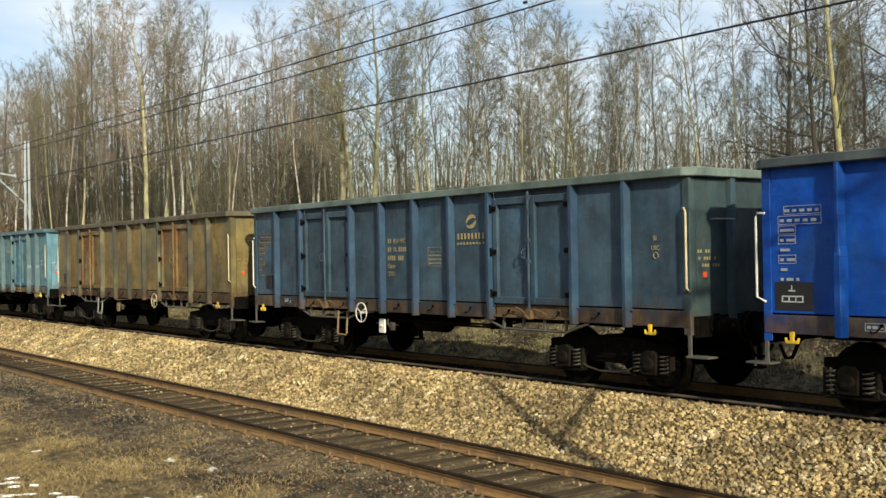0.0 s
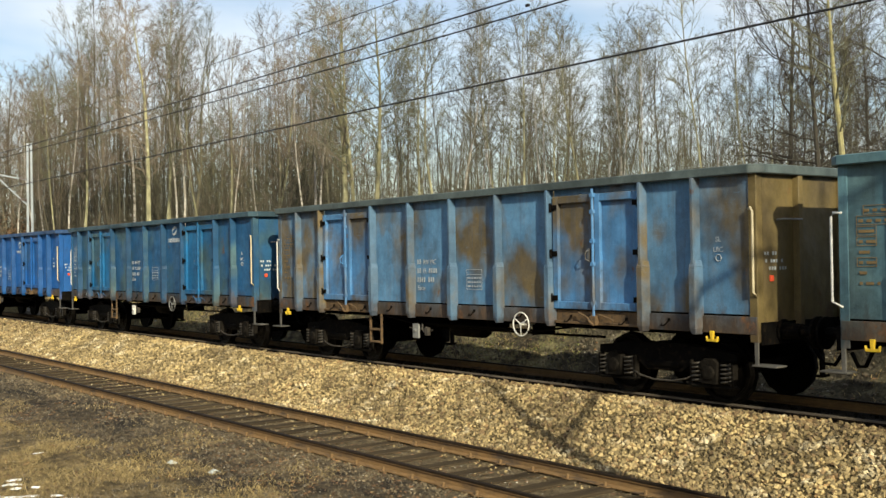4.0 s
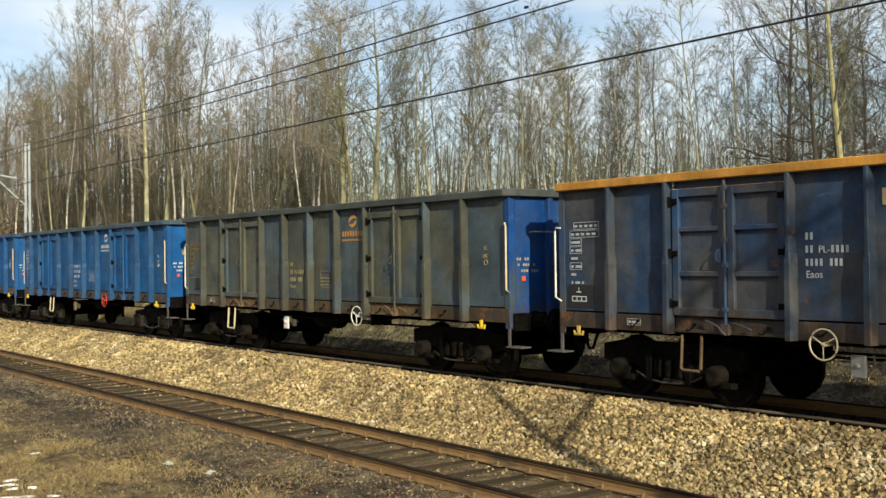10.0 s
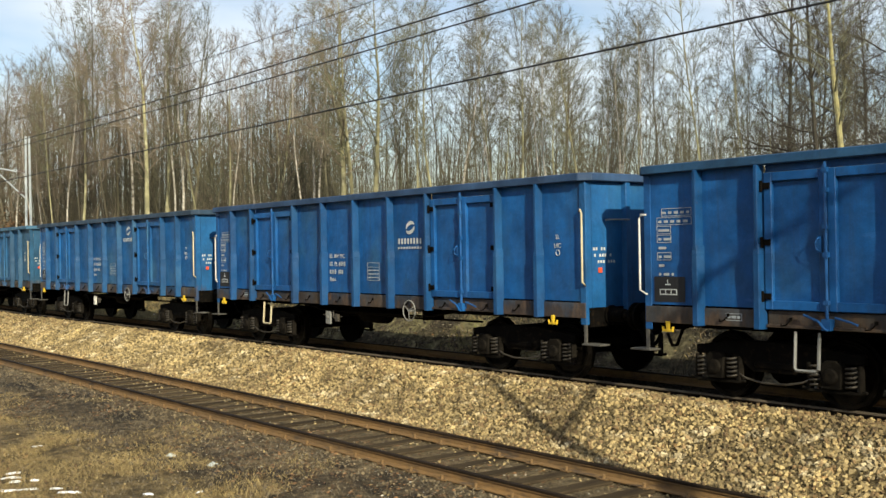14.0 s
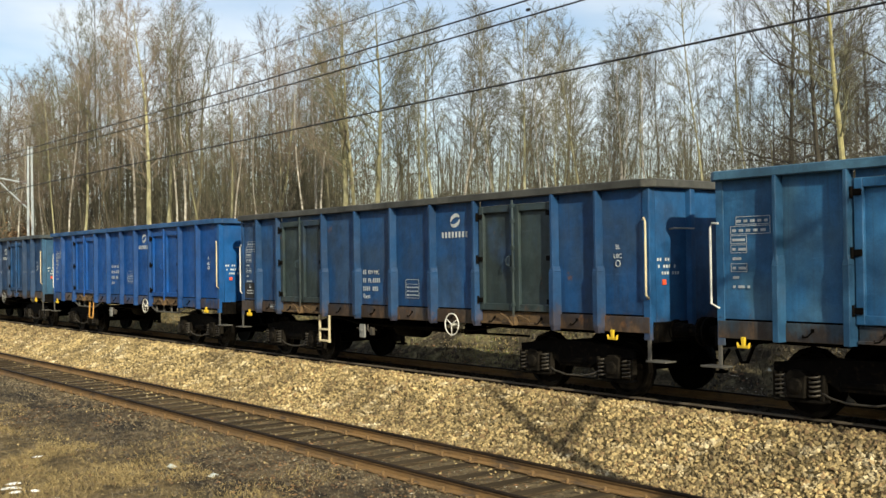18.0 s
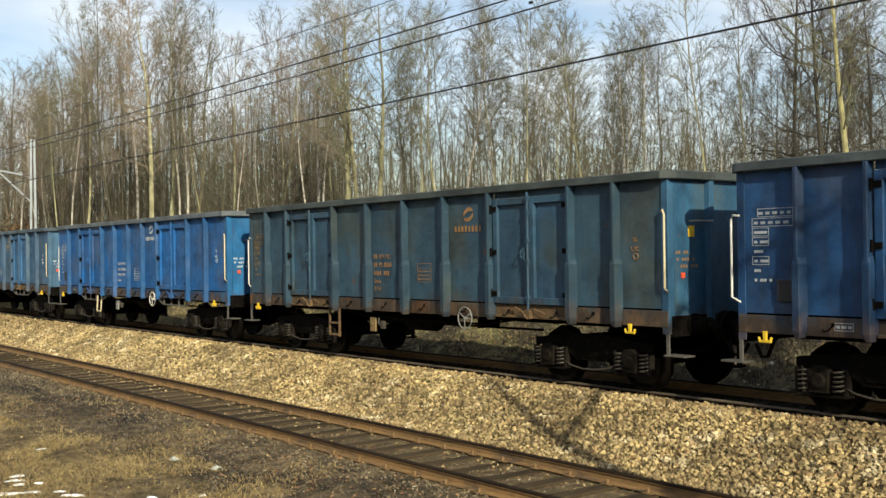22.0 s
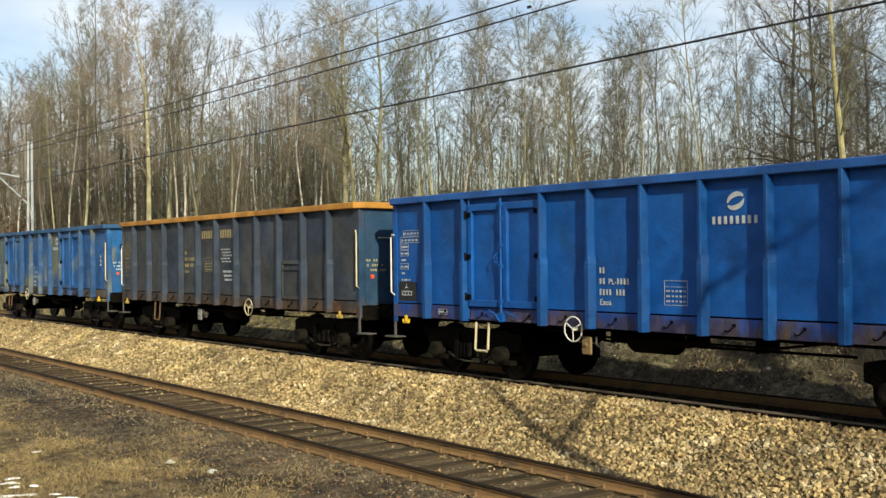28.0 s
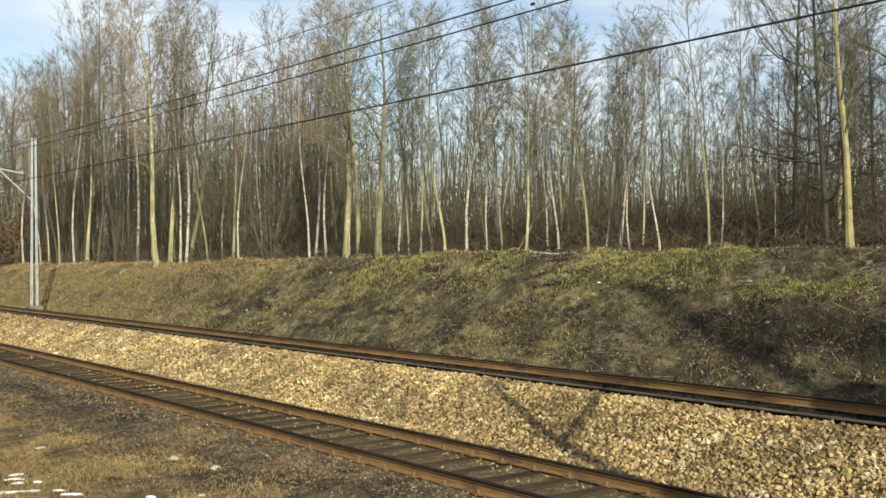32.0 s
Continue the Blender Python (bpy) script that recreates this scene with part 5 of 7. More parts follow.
#        layout, label, side, worn, door, end, rail, wear, rust, dirt, bogie, wheel x, wheel paint, stirrup, its paint, marks, sill
TRAIN = [
    ("two_doors", "bright blue open freight wagon with a black placard", (0.005, 0.06, 0.31), (0.007, 0.054, 0.22), (0.005, 0.06, 0.31), (0.005, 0.06, 0.31), (0.06, 0.075, 0.08), 0.2, 0.1, 0.25, "sprung", R, M_WHITE, 1, M_GREYPAINT, marks_for(1, M_LETTER, M_LETTER, placard="black"), (0.005, 0.06, 0.28)),
    ("two_doors", "grey-blue open freight wagon with yellowed lettering and rust below the doors", (0.037, 0.063, 0.09), (0.035, 0.075, 0.12), (0.037, 0.063, 0.09), (0.035, 0.055, 0.058), (0.1, 0.13, 0.12), 0.4, 0.35, 0.55, "sprung", L, M_WHITE, 1, M_OCHRE, marks_for(1, M_GOLD, M_GOLD, placard="box"), (0.05, 0.06, 0.08)),
    ("two_doors", "ochre-brown dust-coated open freight wagon with a rusty door", (0.180, 0.122, 0.044), (0.115, 0.102, 0.056), (0.150, 0.092, 0.034), (0.15, 0.117, 0.048), (0.12, 0.1, 0.065), 0.6, 0.6, 0.6, "sprung", R, M_CREAM, 1, M_GREYPAINT, marks_for(0, M_RUSTLETTER, None, placard="box", klass=False, grid=False, numbers=False), (0.12, 0.09, 0.045)),
    ("wide_bays", "pale teal-blue open freight wagon with an orange-stained end", (0.098, 0.160, 0.182), (0.078, 0.130, 0.140), (0.092, 0.158, 0.192), (0.11, 0.22, 0.28), (0.09, 0.17, 0.2), 0.4, 0.3, 0.4, "sprung", L, M_WHITE, 2, M_CREAM, marks_for(1, M_FADED, M_GOLD), (0.09, 0.12, 0.13)),
    ("wide_bays", "sky-blue open freight wagon with brown rusted end bays", (0.1, 0.185, 0.29), (0.115, 0.085, 0.042), (0.08, 0.18, 0.33), (0.12, 0.088, 0.035), (0.07, 0.09, 0.09), 0.48, 0.35, 0.35, "sprung", R, M_WHITE, 2, M_RUSTSILL, marks_for(1, M_FADED, None), (0.12, 0.09, 0.06)),
    ("wide_bays", "teal-blue open freight wagon with flaking rusty patches round its emblem", (0.018, 0.078, 0.17), (0.05, 0.095, 0.11), (0.013, 0.102, 0.22), (0.018, 0.07, 0.15), (0.04, 0.075, 0.095), 0.38, 0.32, 0.35, "sprung", R, M_GREYPAINT, 2, M_RUSTSILL, marks_for(1, M_LETTER, M_LETTER, placard="box"), (0.05, 0.065, 0.07)),
    ("wide_bays", "vivid blue open freight wagon with crisp white lettering", (0.012, 0.086, 0.27), (0.02, 0.08, 0.2), (0.012, 0.086, 0.27), (0.013, 0.084, 0.27), (0.03, 0.07, 0.16), 0.3, 0.15, 0.25, "sprung", L, M_WHITE, 2, M_RUSTSILL, marks_for(1, M_LETTER, M_LETTER, placard="box"), (0.018, 0.084, 0.22)),
    ("two_doors", "soot-grey open freight wagon with orange-stained lettering", (0.046, 0.050, 0.041), (0.075, 0.068, 0.048), (0.048, 0.053, 0.048), (0.07, 0.072, 0.045), (0.045, 0.052, 0.05), 0.5, 0.48, 0.6, "plate", R, M_WHITE, 1, M_CREAM, marks_for(1, M_RUSTLETTER, M_RUSTLETTER, placard="box", klass=False), (0.06, 0.055, 0.045)),
    ("two_doors", "navy open freight wagon with an orange-painted top rail and barred doors", (0.022, 0.042, 0.086), (0.05, 0.05, 0.054), (0.022, 0.042, 0.086), (0.01, 0.048, 0.14), (0.42, 0.2, 0.035), 0.65, 0.4, 0.5, "plate", L + 0.1, M_CREAM, 1, M_RUSTSILL, marks_for(1, M_LETTER, None, brand_wide=True, uic=False, placard="black"), (0.045, 0.045, 0.05)),
    ("two_doors", "olive-grey open freight wagon with a blue end wall", (0.066, 0.066, 0.048), (0.044, 0.062, 0.078), (0.066, 0.066, 0.048), (0.005, 0.041, 0.16), (0.05, 0.056, 0.052), 0.62, 0.3, 0.35, "plate", R, M_WHITE, 1, M_CREAM, marks_for(1, M_GOLD, M_ORANGE, placard="box"), (0.07, 0.06, 0.045)),
    ("even_bays", "mid-blue open freight wagon with a red handbrake wheel", (0.009, 0.063, 0.17), (0.017, 0.058, 0.13), (0.009, 0.063, 0.17), (0.007, 0.066, 0.21), (0.04, 0.06, 0.08), 0.3, 0.12, 0.3, "sprung", R, M_REDPAINT, 1, M_CREAM, marks_for(1, M_LETTER, M_LETTER, end_sign=True, placard="box"), (0.05, 0.06, 0.075)),
    ("even_bays", "clean blue open freight wagon with a yellow tow hook", (0.009, 0.07, 0.21), (0.013, 0.06, 0.15), (0.009, 0.07, 0.21), (0.009, 0.066, 0.2), (0.018, 0.06, 0.13), 0.3, 0.1, 0.25, "sprung", R, M_WHITE, 1, M_GREYPAINT, marks_for(1, M_LETTER, M_LETTER, placard="black"), (0.1, 0.085, 0.05)),
    ("even_bays", "blue open freight wagon with chipped white marks", (0.01, 0.074, 0.22), (0.016, 0.072, 0.17), (0.01, 0.074, 0.22), (0.011, 0.082, 0.23), (0.03, 0.065, 0.14), 0.35, 0.1, 0.3, "sprung", R, M_GREYPAINT, 1, M_CREAM, marks_for(1, M_LETTER, M_LETTER, placard="black"), (0.06, 0.065, 0.06)),
    ("even_bays", "blue open freight wagon with yellowish faded patches", (0.013, 0.082, 0.22), (0.027, 0.09, 0.18), (0.013, 0.082, 0.22), (0.013, 0.084, 0.22), (0.03, 0.055, 0.09), 0.4, 0.15, 0.3, "sprung", R, M_GREYPAINT, 1, M_GREYPAINT, marks_for(1, M_LETTER, M_LETTER, placard="black"), (0.027, 0.084, 0.18)),
    ("even_bays", "faded mid-blue open freight wagon with a yellow tow hook", (0.026, 0.090, 0.184), (0.036, 0.088, 0.145), (0.026, 0.090, 0.184), (0.022, 0.078, 0.15), (0.05, 0.12, 0.19), 0.4, 0.15, 0.35, "sprung", L, M_WHITE, 1, M_GREYPAINT, marks_for(1, M_LETTER, M_GOLD), (0.06, 0.08, 0.09)),
    ("wide_bays", "blue open freight wagon with drab olive doors and a brown sill", (0.014, 0.056, 0.148), (0.022, 0.050, 0.105), (0.030, 0.036, 0.034), (0.012, 0.060, 0.155), (0.055, 0.055, 0.05), 0.35, 0.28, 0.45, "sprung", R, M_WHITE, 2, M_CREAM, marks_for(1, M_LETTER, M_LETTER, placard="black"), (0.07, 0.05, 0.03)),
    ("two_doors", "clean bright blue open freight wagon with a yellow stirrup", (0.007, 0.056, 0.205), (0.009, 0.054, 0.18), (0.007, 0.056, 0.205), (0.008, 0.066, 0.21), (0.02, 0.072, 0.18), 0.15, 0.05, 0.2, "sprung", R, M_WHITE, 1, M_ORANGE, marks_for(1, M_LETTER, M_LETTER), (0.013, 0.096, 0.3)),
    ("wide_bays", "dull dark blue open freight wagon with a dented corner", (0.014, 0.044, 0.108), (0.026, 0.045, 0.09), (0.013, 0.05, 0.125), (0.03, 0.08, 0.145), (0.045, 0.055, 0.06), 0.4, 0.2, 0.5, "sprung", R, M_GREYPAINT, 2, M_CREAM, marks_for(1, M_LETTER, M_LETTER, placard="box"), (0.045, 0.055, 0.065)),
    ("wide_bays", "weathered grey-blue open freight wagon with rust-orange lettering and scuffs", (0.026, 0.058, 0.090), (0.036, 0.050, 0.052), (0.026, 0.062, 0.104), (0.022, 0.07, 0.13), (0.05, 0.06, 0.06), 0.42, 0.3, 0.4, "sprung", R, M_GREYPAINT, 2, M_RUSTSILL, marks_for(1, M_RUSTLETTER, M_RUSTLETTER, end_sign=True), (0.055, 0.055, 0.05)),
    ("two_doors", "blue open freight wagon under a dusty grey top rail", (0.016, 0.091, 0.25), (0.035, 0.075, 0.17), (0.016, 0.091, 0.25), (0.018, 0.102, 0.24), (0.095, 0.11, 0.12), 0.45, 0.15, 0.3, "sprung", R, M_WHITE, 1, M_CREAM, marks_for(1, M_LETTER, M_LETTER, placard="box"), (0.027, 0.084, 0.17)),
    ("two_doors", "slate-blue open freight wagon with a pale emblem and rusty door sills", (0.045, 0.095, 0.17), (0.06, 0.1, 0.145), (0.042, 0.1, 0.19), (0.05, 0.105, 0.175), (0.075, 0.1, 0.12), 0.45, 0.2, 0.4, "sprung", L, M_WHITE, 1, M_CREAM, marks_for(1, M_LETTER, M_GOLD, placard="box"), (0.055, 0.075, 0.09)),
    ("no_door_tail", "doorless grey-blue open freight wagon with close-set ribs", (0.045, 0.076, 0.105), (0.04, 0.08, 0.13), (0.045, 0.076, 0.105), (0.009, 0.054, 0.15), (0.065, 0.085, 0.095), 0.5, 0.25, 0.5, "plate", L - 0.2, M_CREAM, 1, M_RUSTSILL, marks_for(1, M_GOLD, M_GOLD, klass=False), (0.045, 0.05, 0.055)),
    ("one_door", "glossy royal-blue open freight wagon with a single pair of doors", (0.006, 0.066, 0.245), (0.008, 0.06, 0.2), (0.006, 0.066, 0.245), (0.007, 0.066, 0.25), (0.016, 0.072, 0.25), 0.1, 0.08, 0.15, "plate", L + 0.35, M_WHITE, 1, M_CREAM, marks_for(1, M_LETTER, M_LETTER, placard="black"), (0.009, 0.072, 0.38)),
    ("no_door", "dark grey ribbed open freight wagon with an orange top rail", (0.045, 0.047, 0.05), (0.028, 0.038, 0.062), (0.045, 0.047, 0.05), (0.018, 0.05, 0.1), (0.42, 0.2, 0.035), 0.45, 0.3, 0.4, "plate", R - 0.1, M_CREAM, 1, M_RUSTSILL, marks_for(1, M_GOLD, None, brand_wide=True, uic=False), (0.045, 0.042, 0.045)),
    ("two_doors", "last blue wagon of the train with drab faded patches", (0.015, 0.075, 0.215), (0.130, 0.132, 0.072), (0.015, 0.075, 0.215), (0.014, 0.08, 0.22), (0.022, 0.08, 0.18), 0.38, 0.12, 0.35, "plate", L + 0.3, M_CREAM, 1, M_RUSTSILL, marks_for(1, M_LETTER, M_LETTER, placard="box"), (0.06, 0.075, 0.08)),
]
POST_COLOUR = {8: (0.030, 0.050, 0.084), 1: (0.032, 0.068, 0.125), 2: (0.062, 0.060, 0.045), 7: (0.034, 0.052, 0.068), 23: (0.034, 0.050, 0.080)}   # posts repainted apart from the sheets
STEP_X = (2.7, 3.8, 3.9, 3.9, 3.9, 3.85, 3.85, 2.6, 2.6, 2.6, 3.1, 2.65, 2.6, 2.7, 2.7, 3.8, 3.7, 3.75, 3.8, 3.85, 3.9, 2.6, 2.65, 2.6, 2.6)
for i, (layout, label, side, worn, door, end, rail, wear, rust, dirt, bogie, wheel_x, wheel_paint, stirrup, stirrup_paint, draw, sill) in enumerate(TRAIN):
    # posts cut to 0.68 of their colour to temper sun on their flanks
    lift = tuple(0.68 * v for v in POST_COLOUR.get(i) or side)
    if side[2] > 1.6 * side[1] or side[2] > 0.12:
        side, door = ((c[0] * 0.8, c[1] * 0.98, c[2] * 1.06) for c in (side, door))
    p = wagon_paint("paint_side", side, worn, i + 1, wear, rust, dirt)
    wagon(i, layout, label, p, wagon_paint("paint_door", door, worn, i + 31, wear * 0.8, rust + (0.35 if i == 2 else 0), dirt), wagon_paint("paint_end", end, worn, i + 61, wear * 0.5, rust * 0.8, dirt * 0.7),
          wagon_paint("paint_top_rail", rail, tuple(v * 0.7 for v in rail), i + 91, 0.5, rust * 0.5, dirt * 0.6, 0.55), wagon_paint("paint_sill", tuple(0.48 * a + 0.16 * b for a, b in zip(sill, side)), (0.085, 0.068, 0.048), i + 121, 0.35, min(0.8, rust + 0.25), min(1.0, dirt + 0.35), 0.6),
          wagon_paint("paint_post_sun_dimmed", lift, worn, i + 151, wear * 0.7, rust * 0.7, dirt * 0.6), bogie, wheel_x, wheel_paint, stirrup, stirrup_paint, STEP_X[i], draw, M_YELLOW if "blue" in label else M_DULLYELLOW, barred=i == 8)


# ---- the bare wood on the bank ----
def grow(seed, height, r0, limbs, first, reach, dense=4.0, twigs=6, steep=35, droop=0.0, sway=0.012, twig_len=0.42, fork=0.0, stems=1, dark=False):
    """A leafless tree: a tapered, gently bent trunk, limbs that sweep upwards, branchlets along them and fine twigs at acute angles."""
    r = random.Random(seed)
    trunk, crown = Shape(), Shape()

    def aside(d):
        """Any way square to d."""
        v = Vector((r.gauss(0, 1), r.gauss(0, 1), r.gauss(0, 1)))
        return (v - d * v.dot(d)).normalized()

    def twig(p, d, length, thick):
        """A thin cone."""
        side = d.cross(Vector((0.3, 0.5, 0.8))).normalized() * thick
        up = side.cross(d)
        q = p + d * length
        q.z -= droop * length * r.uniform(0.3, 1.3)
        crown.add([p + side, p - side * 0.5 + up * 0.87, p - side * 0.5 - up * 0.87, q], [(0, 1, 3), (1, 2, 3), (2, 0, 3)])

    def branchlet(b, e, length, thick):
        mid = b + e * length * 0.5
        e2 = (e + aside(e) * 0.28 + Vector((0, 0, 0.18 - droop * 0.9))).normalized()
        crown.tube([b, mid], [thick, thick * 0.75], 3, caps=False)
        twig(mid, e2, length * 0.6, thick * 0.75)
        for _ in range(twigs):
            v = r.random()
            q, d = (b.lerp(mid, v), e) if r.random() < 0.4 else (mid + e2 * length * 0.55 * v, e2)
            twig(q, (d + aside(d) * r.uniform(0.35, 0.95)).normalized(), twig_len * r.uniform(0.4, 1.15), 0.0054)

    def stem(base, way, length, radius, n, limbs_, first_):
        pts, d, kink = [base], way.normalized(), r.uniform(0, 6.28)
        for i in range(n):
            d = (d + Vector((math.sin(kink + i * 0.8), math.cos(kink * 1.7 + i * 0.7), 0)) * sway * 1.5 + Vector((r.uniform(-1, 1), r.uniform(-1, 1), 0.7)) * sway).normalized()
            pts.append(pts[-1] + d * length / n)
        rad = [radius * (1.2 if i == 0 and base.z < 0.1 else 1) * (1 - 0.94 * (i / n) ** 0.85) + 0.006 for i in range(n + 1)]
        trunk.tube(pts, rad, 7 if radius > 0.05 else 5)
        for k in range(limbs_):
            w = (k + r.random() * 0.9) / limbs_
            u = first_ + (0.985 - first_) * w
            i = min(int(u * n), n - 1)
            p, rr = pts[i].lerp(pts[i + 1], u * n - i), rad[i] + (rad[i + 1] - rad[i]) * (u * n - i)
            a = k * 2.4 + r.uniform(-0.8, 0.8)
            tip = radians((steep + 22 * (1 - w)) * r.uniform(0.75, 1.25))
            d = Vector((math.cos(a) * math.sin(tip), math.sin(a) * math.sin(tip), math.cos(tip)))
            ln = reach * length * (0.30 + 0.85 * math.sin(math.pi * (0.20 + 0.70 * w))) * r.uniform(0.5, 1.1)
            bend = [p]
            for j in range(5):
                d = (d + aside(d) * (0.30 if dark else 0.15) + Vector((0, 0, 0.10 - (droop * 0.35 if j > 2 else 0)))).normalized()
                bend.append(bend[-1] + d * ln / 5)
            lr = max(0.010, min(rr * 0.55, 0.006 + 0.0105 * ln))
            (trunk if dark else crown).tube(bend, [lr, lr * 0.88, lr * 0.74, lr * 0.58, lr * 0.42, 0.005], 4, caps=False)
            for _ in range(max(3, int(1.5 + ln * dense))):
                v = 0.14 + 0.85 * r.random() ** 0.75
                i = min(int(v * 5), 4)
                along = (bend[i + 1] - bend[i]).normalized()
                e = (along + aside(along) * r.uniform(0.45, 1.0)).normalized()
                branchlet(bend[i].lerp(bend[i + 1], v * 5 - i), e, (1.12 - v * 0.75) * ln * r.uniform(0.22, 0.48) + 0.20, 0.0085)
        return pts

    if stems > 1:
        for k in range(stems):
            a = k * 6.2832 / stems + r.uniform(-0.4, 0.4)
            stem(Vector((0.2 * math.cos(a), 0.2 * math.sin(a), -0.2)), Vector((math.cos(a), math.sin(a), r.uniform(1.6, 3.6))), height * r.uniform(0.6, 1.0), r0, 6, limbs, first)
        return trunk.raw("trunk"), crown.raw("crown")
    pts = stem(Vector((0, 0, -0.3)), Vector((0, 0, 1)), height + 0.3, r0, 11, limbs, first)
    if fork:
        i = int(fork * 11)
        stem(pts[i], Vector((r.choice((-0.4, 0.4)), r.uniform(-0.3, 0.3), 1)), height * (1 - fork) * 0.95, r0 * 0.65, 6, limbs // 2, 0.15)
    return trunk.raw("trunk"), crown.raw("crown")


SPECIES = {
    "birch": [grow(s, 12.0, 0.068, 30, 0.36, 0.19, 4.6, 8, 26, 0.42, 0.034, 0.46) for s in (1, 2, 3)],
    "slim": [grow(s, 12.0, 0.055, 25, 0.40, 0.17, 4.6, 8, 28, 0.05, 0.036, 0.40) for s in (4, 5, 6, 7)],
    "alder": [grow(s, 14.0, 0.130, 30, 0.32, 0.21, 3.6, 9, 36, 0.05, 0.036, 0.44, fork=0.45 if s == 8 else 0.0) for s in (8, 9, 10)],
    "oak": [grow(s, 12.0, 0.115, 34, 0.16, 0.26, 4.2, 9, 52, 0.0, 0.030, 0.42, dark=True) for s in (11, 12)],
    "pole": [grow(s, 10.0, 0.032, 14, 0.35, 0.12, 4.0, 6, 26, 0.0, 0.024, 0.36) for s in (13, 14, 15)],
    "thicket": [grow(s, 8.0, 0.038, 8, 0.15, 0.22, 2.4, 5, 32, 0.1, 0.04, 0.55, stems=5) for s in (16, 17, 18)],
}
FAR_SPECIES = {
    "birch": [grow(s, 12.0, 0.068, 24, 0.36, 0.19, 3.6, 5, 26, 0.42, 0.034, 0.60) for s in (31, 32)],
    "slim": [grow(s, 12.0, 0.055, 20, 0.40, 0.17, 3.6, 5, 28, 0.05, 0.036, 0.55) for s in (34, 35)],
    "alder": [grow(s, 14.0, 0.110, 24, 0.32, 0.21, 2.9, 5, 36, 0.05, 0.036, 0.60) for s in (38, 39)],
}
TALL = {"birch": 12.0, "slim": 12.0, "alder": 14.0, "oak": 12.0, "pole": 10.0, "thicket": 8.0}
AXIS = 52.6      # bearing of the middle of the view, degrees left of straight across
tree_rng = random.Random(21)
tree_count = 0


def spot(bearing, y):
    """x at depth y, at that many degrees to the left of straight across."""
    return -y * math.tan(radians(bearing))


def treeline(bearing):
    """How high the wood stands against the sky along a bearing, as a slope."""
    return ramp(bearing, ((20, 0.26), (37, 0.245), (39.5, 0.175), (41, 0.215), (46, 0.225), (50, 0.235), (53.5, 0.225), (55, 0.245), (60.5, 0.235), (63, 0.21), (65.3, 0.20), (66.5, 0.26), (69.5, 0.26), (70.6, 0.205), (71.8, 0.185), (74, 0.168), (80, 0.16)))


def tree(kind, bearing, y, below=0.0, bark=None, twig_mat=None, lean=0.0, stout=1.0):
    """Plants a tree whose top stands a little below the wood's skyline there."""
    global tree_count
    tree_count += 1
    x = spot(bearing, y)
    depth = -x * math.sin(radians(AXIS)) + y * math.cos(radians(AXIS))
    z = ground_z(x, y)
    tall = max(3.0, (treeline(bearing) - below) * depth + 2.1 - z) / TALL[kind]
    kinds = FAR_SPECIES[kind] if y > 27.5 and kind in FAR_SPECIES else SPECIES[kind]
    tm, cm = kinds[tree_count % len(kinds)]
    ob = tagged(new("tree"), {"birch": "bare white-stemmed birch on the wooded bank", "slim": "slender bare young tree with an olive stem", "alder": "tall bare tree with a mossy olive trunk",
                              "oak": "spreading bare tree with dark crooked limbs", "pole": "thin bare sapling in the wood", "thicket": "many-stemmed bare thicket of fine olive-brown twigs"}[kind], "tree", "trees of the wood")
    ob.matrix_basis = pose(x, y, z, tree_rng.uniform(-1.2, 1.2), lean + (tree_rng.uniform(-0.8, 0.8) if lean else tree_rng.gauss(0, 2.2)), tree_rng.uniform(0, 360) if not lean else 0)
    ob.scale = (tall * stout, tall * stout, tall)
    part("trunk", tm, bark or {"birch": M_BIRCH, "slim": M_BARK, "alder": M_BARK, "oak": M_OAKBARK, "pole": M_BARK, "thicket": M_DARKBARK}[kind], ob)
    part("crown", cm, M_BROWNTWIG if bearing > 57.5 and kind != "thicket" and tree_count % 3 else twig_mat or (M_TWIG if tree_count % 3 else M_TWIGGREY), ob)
    return ob


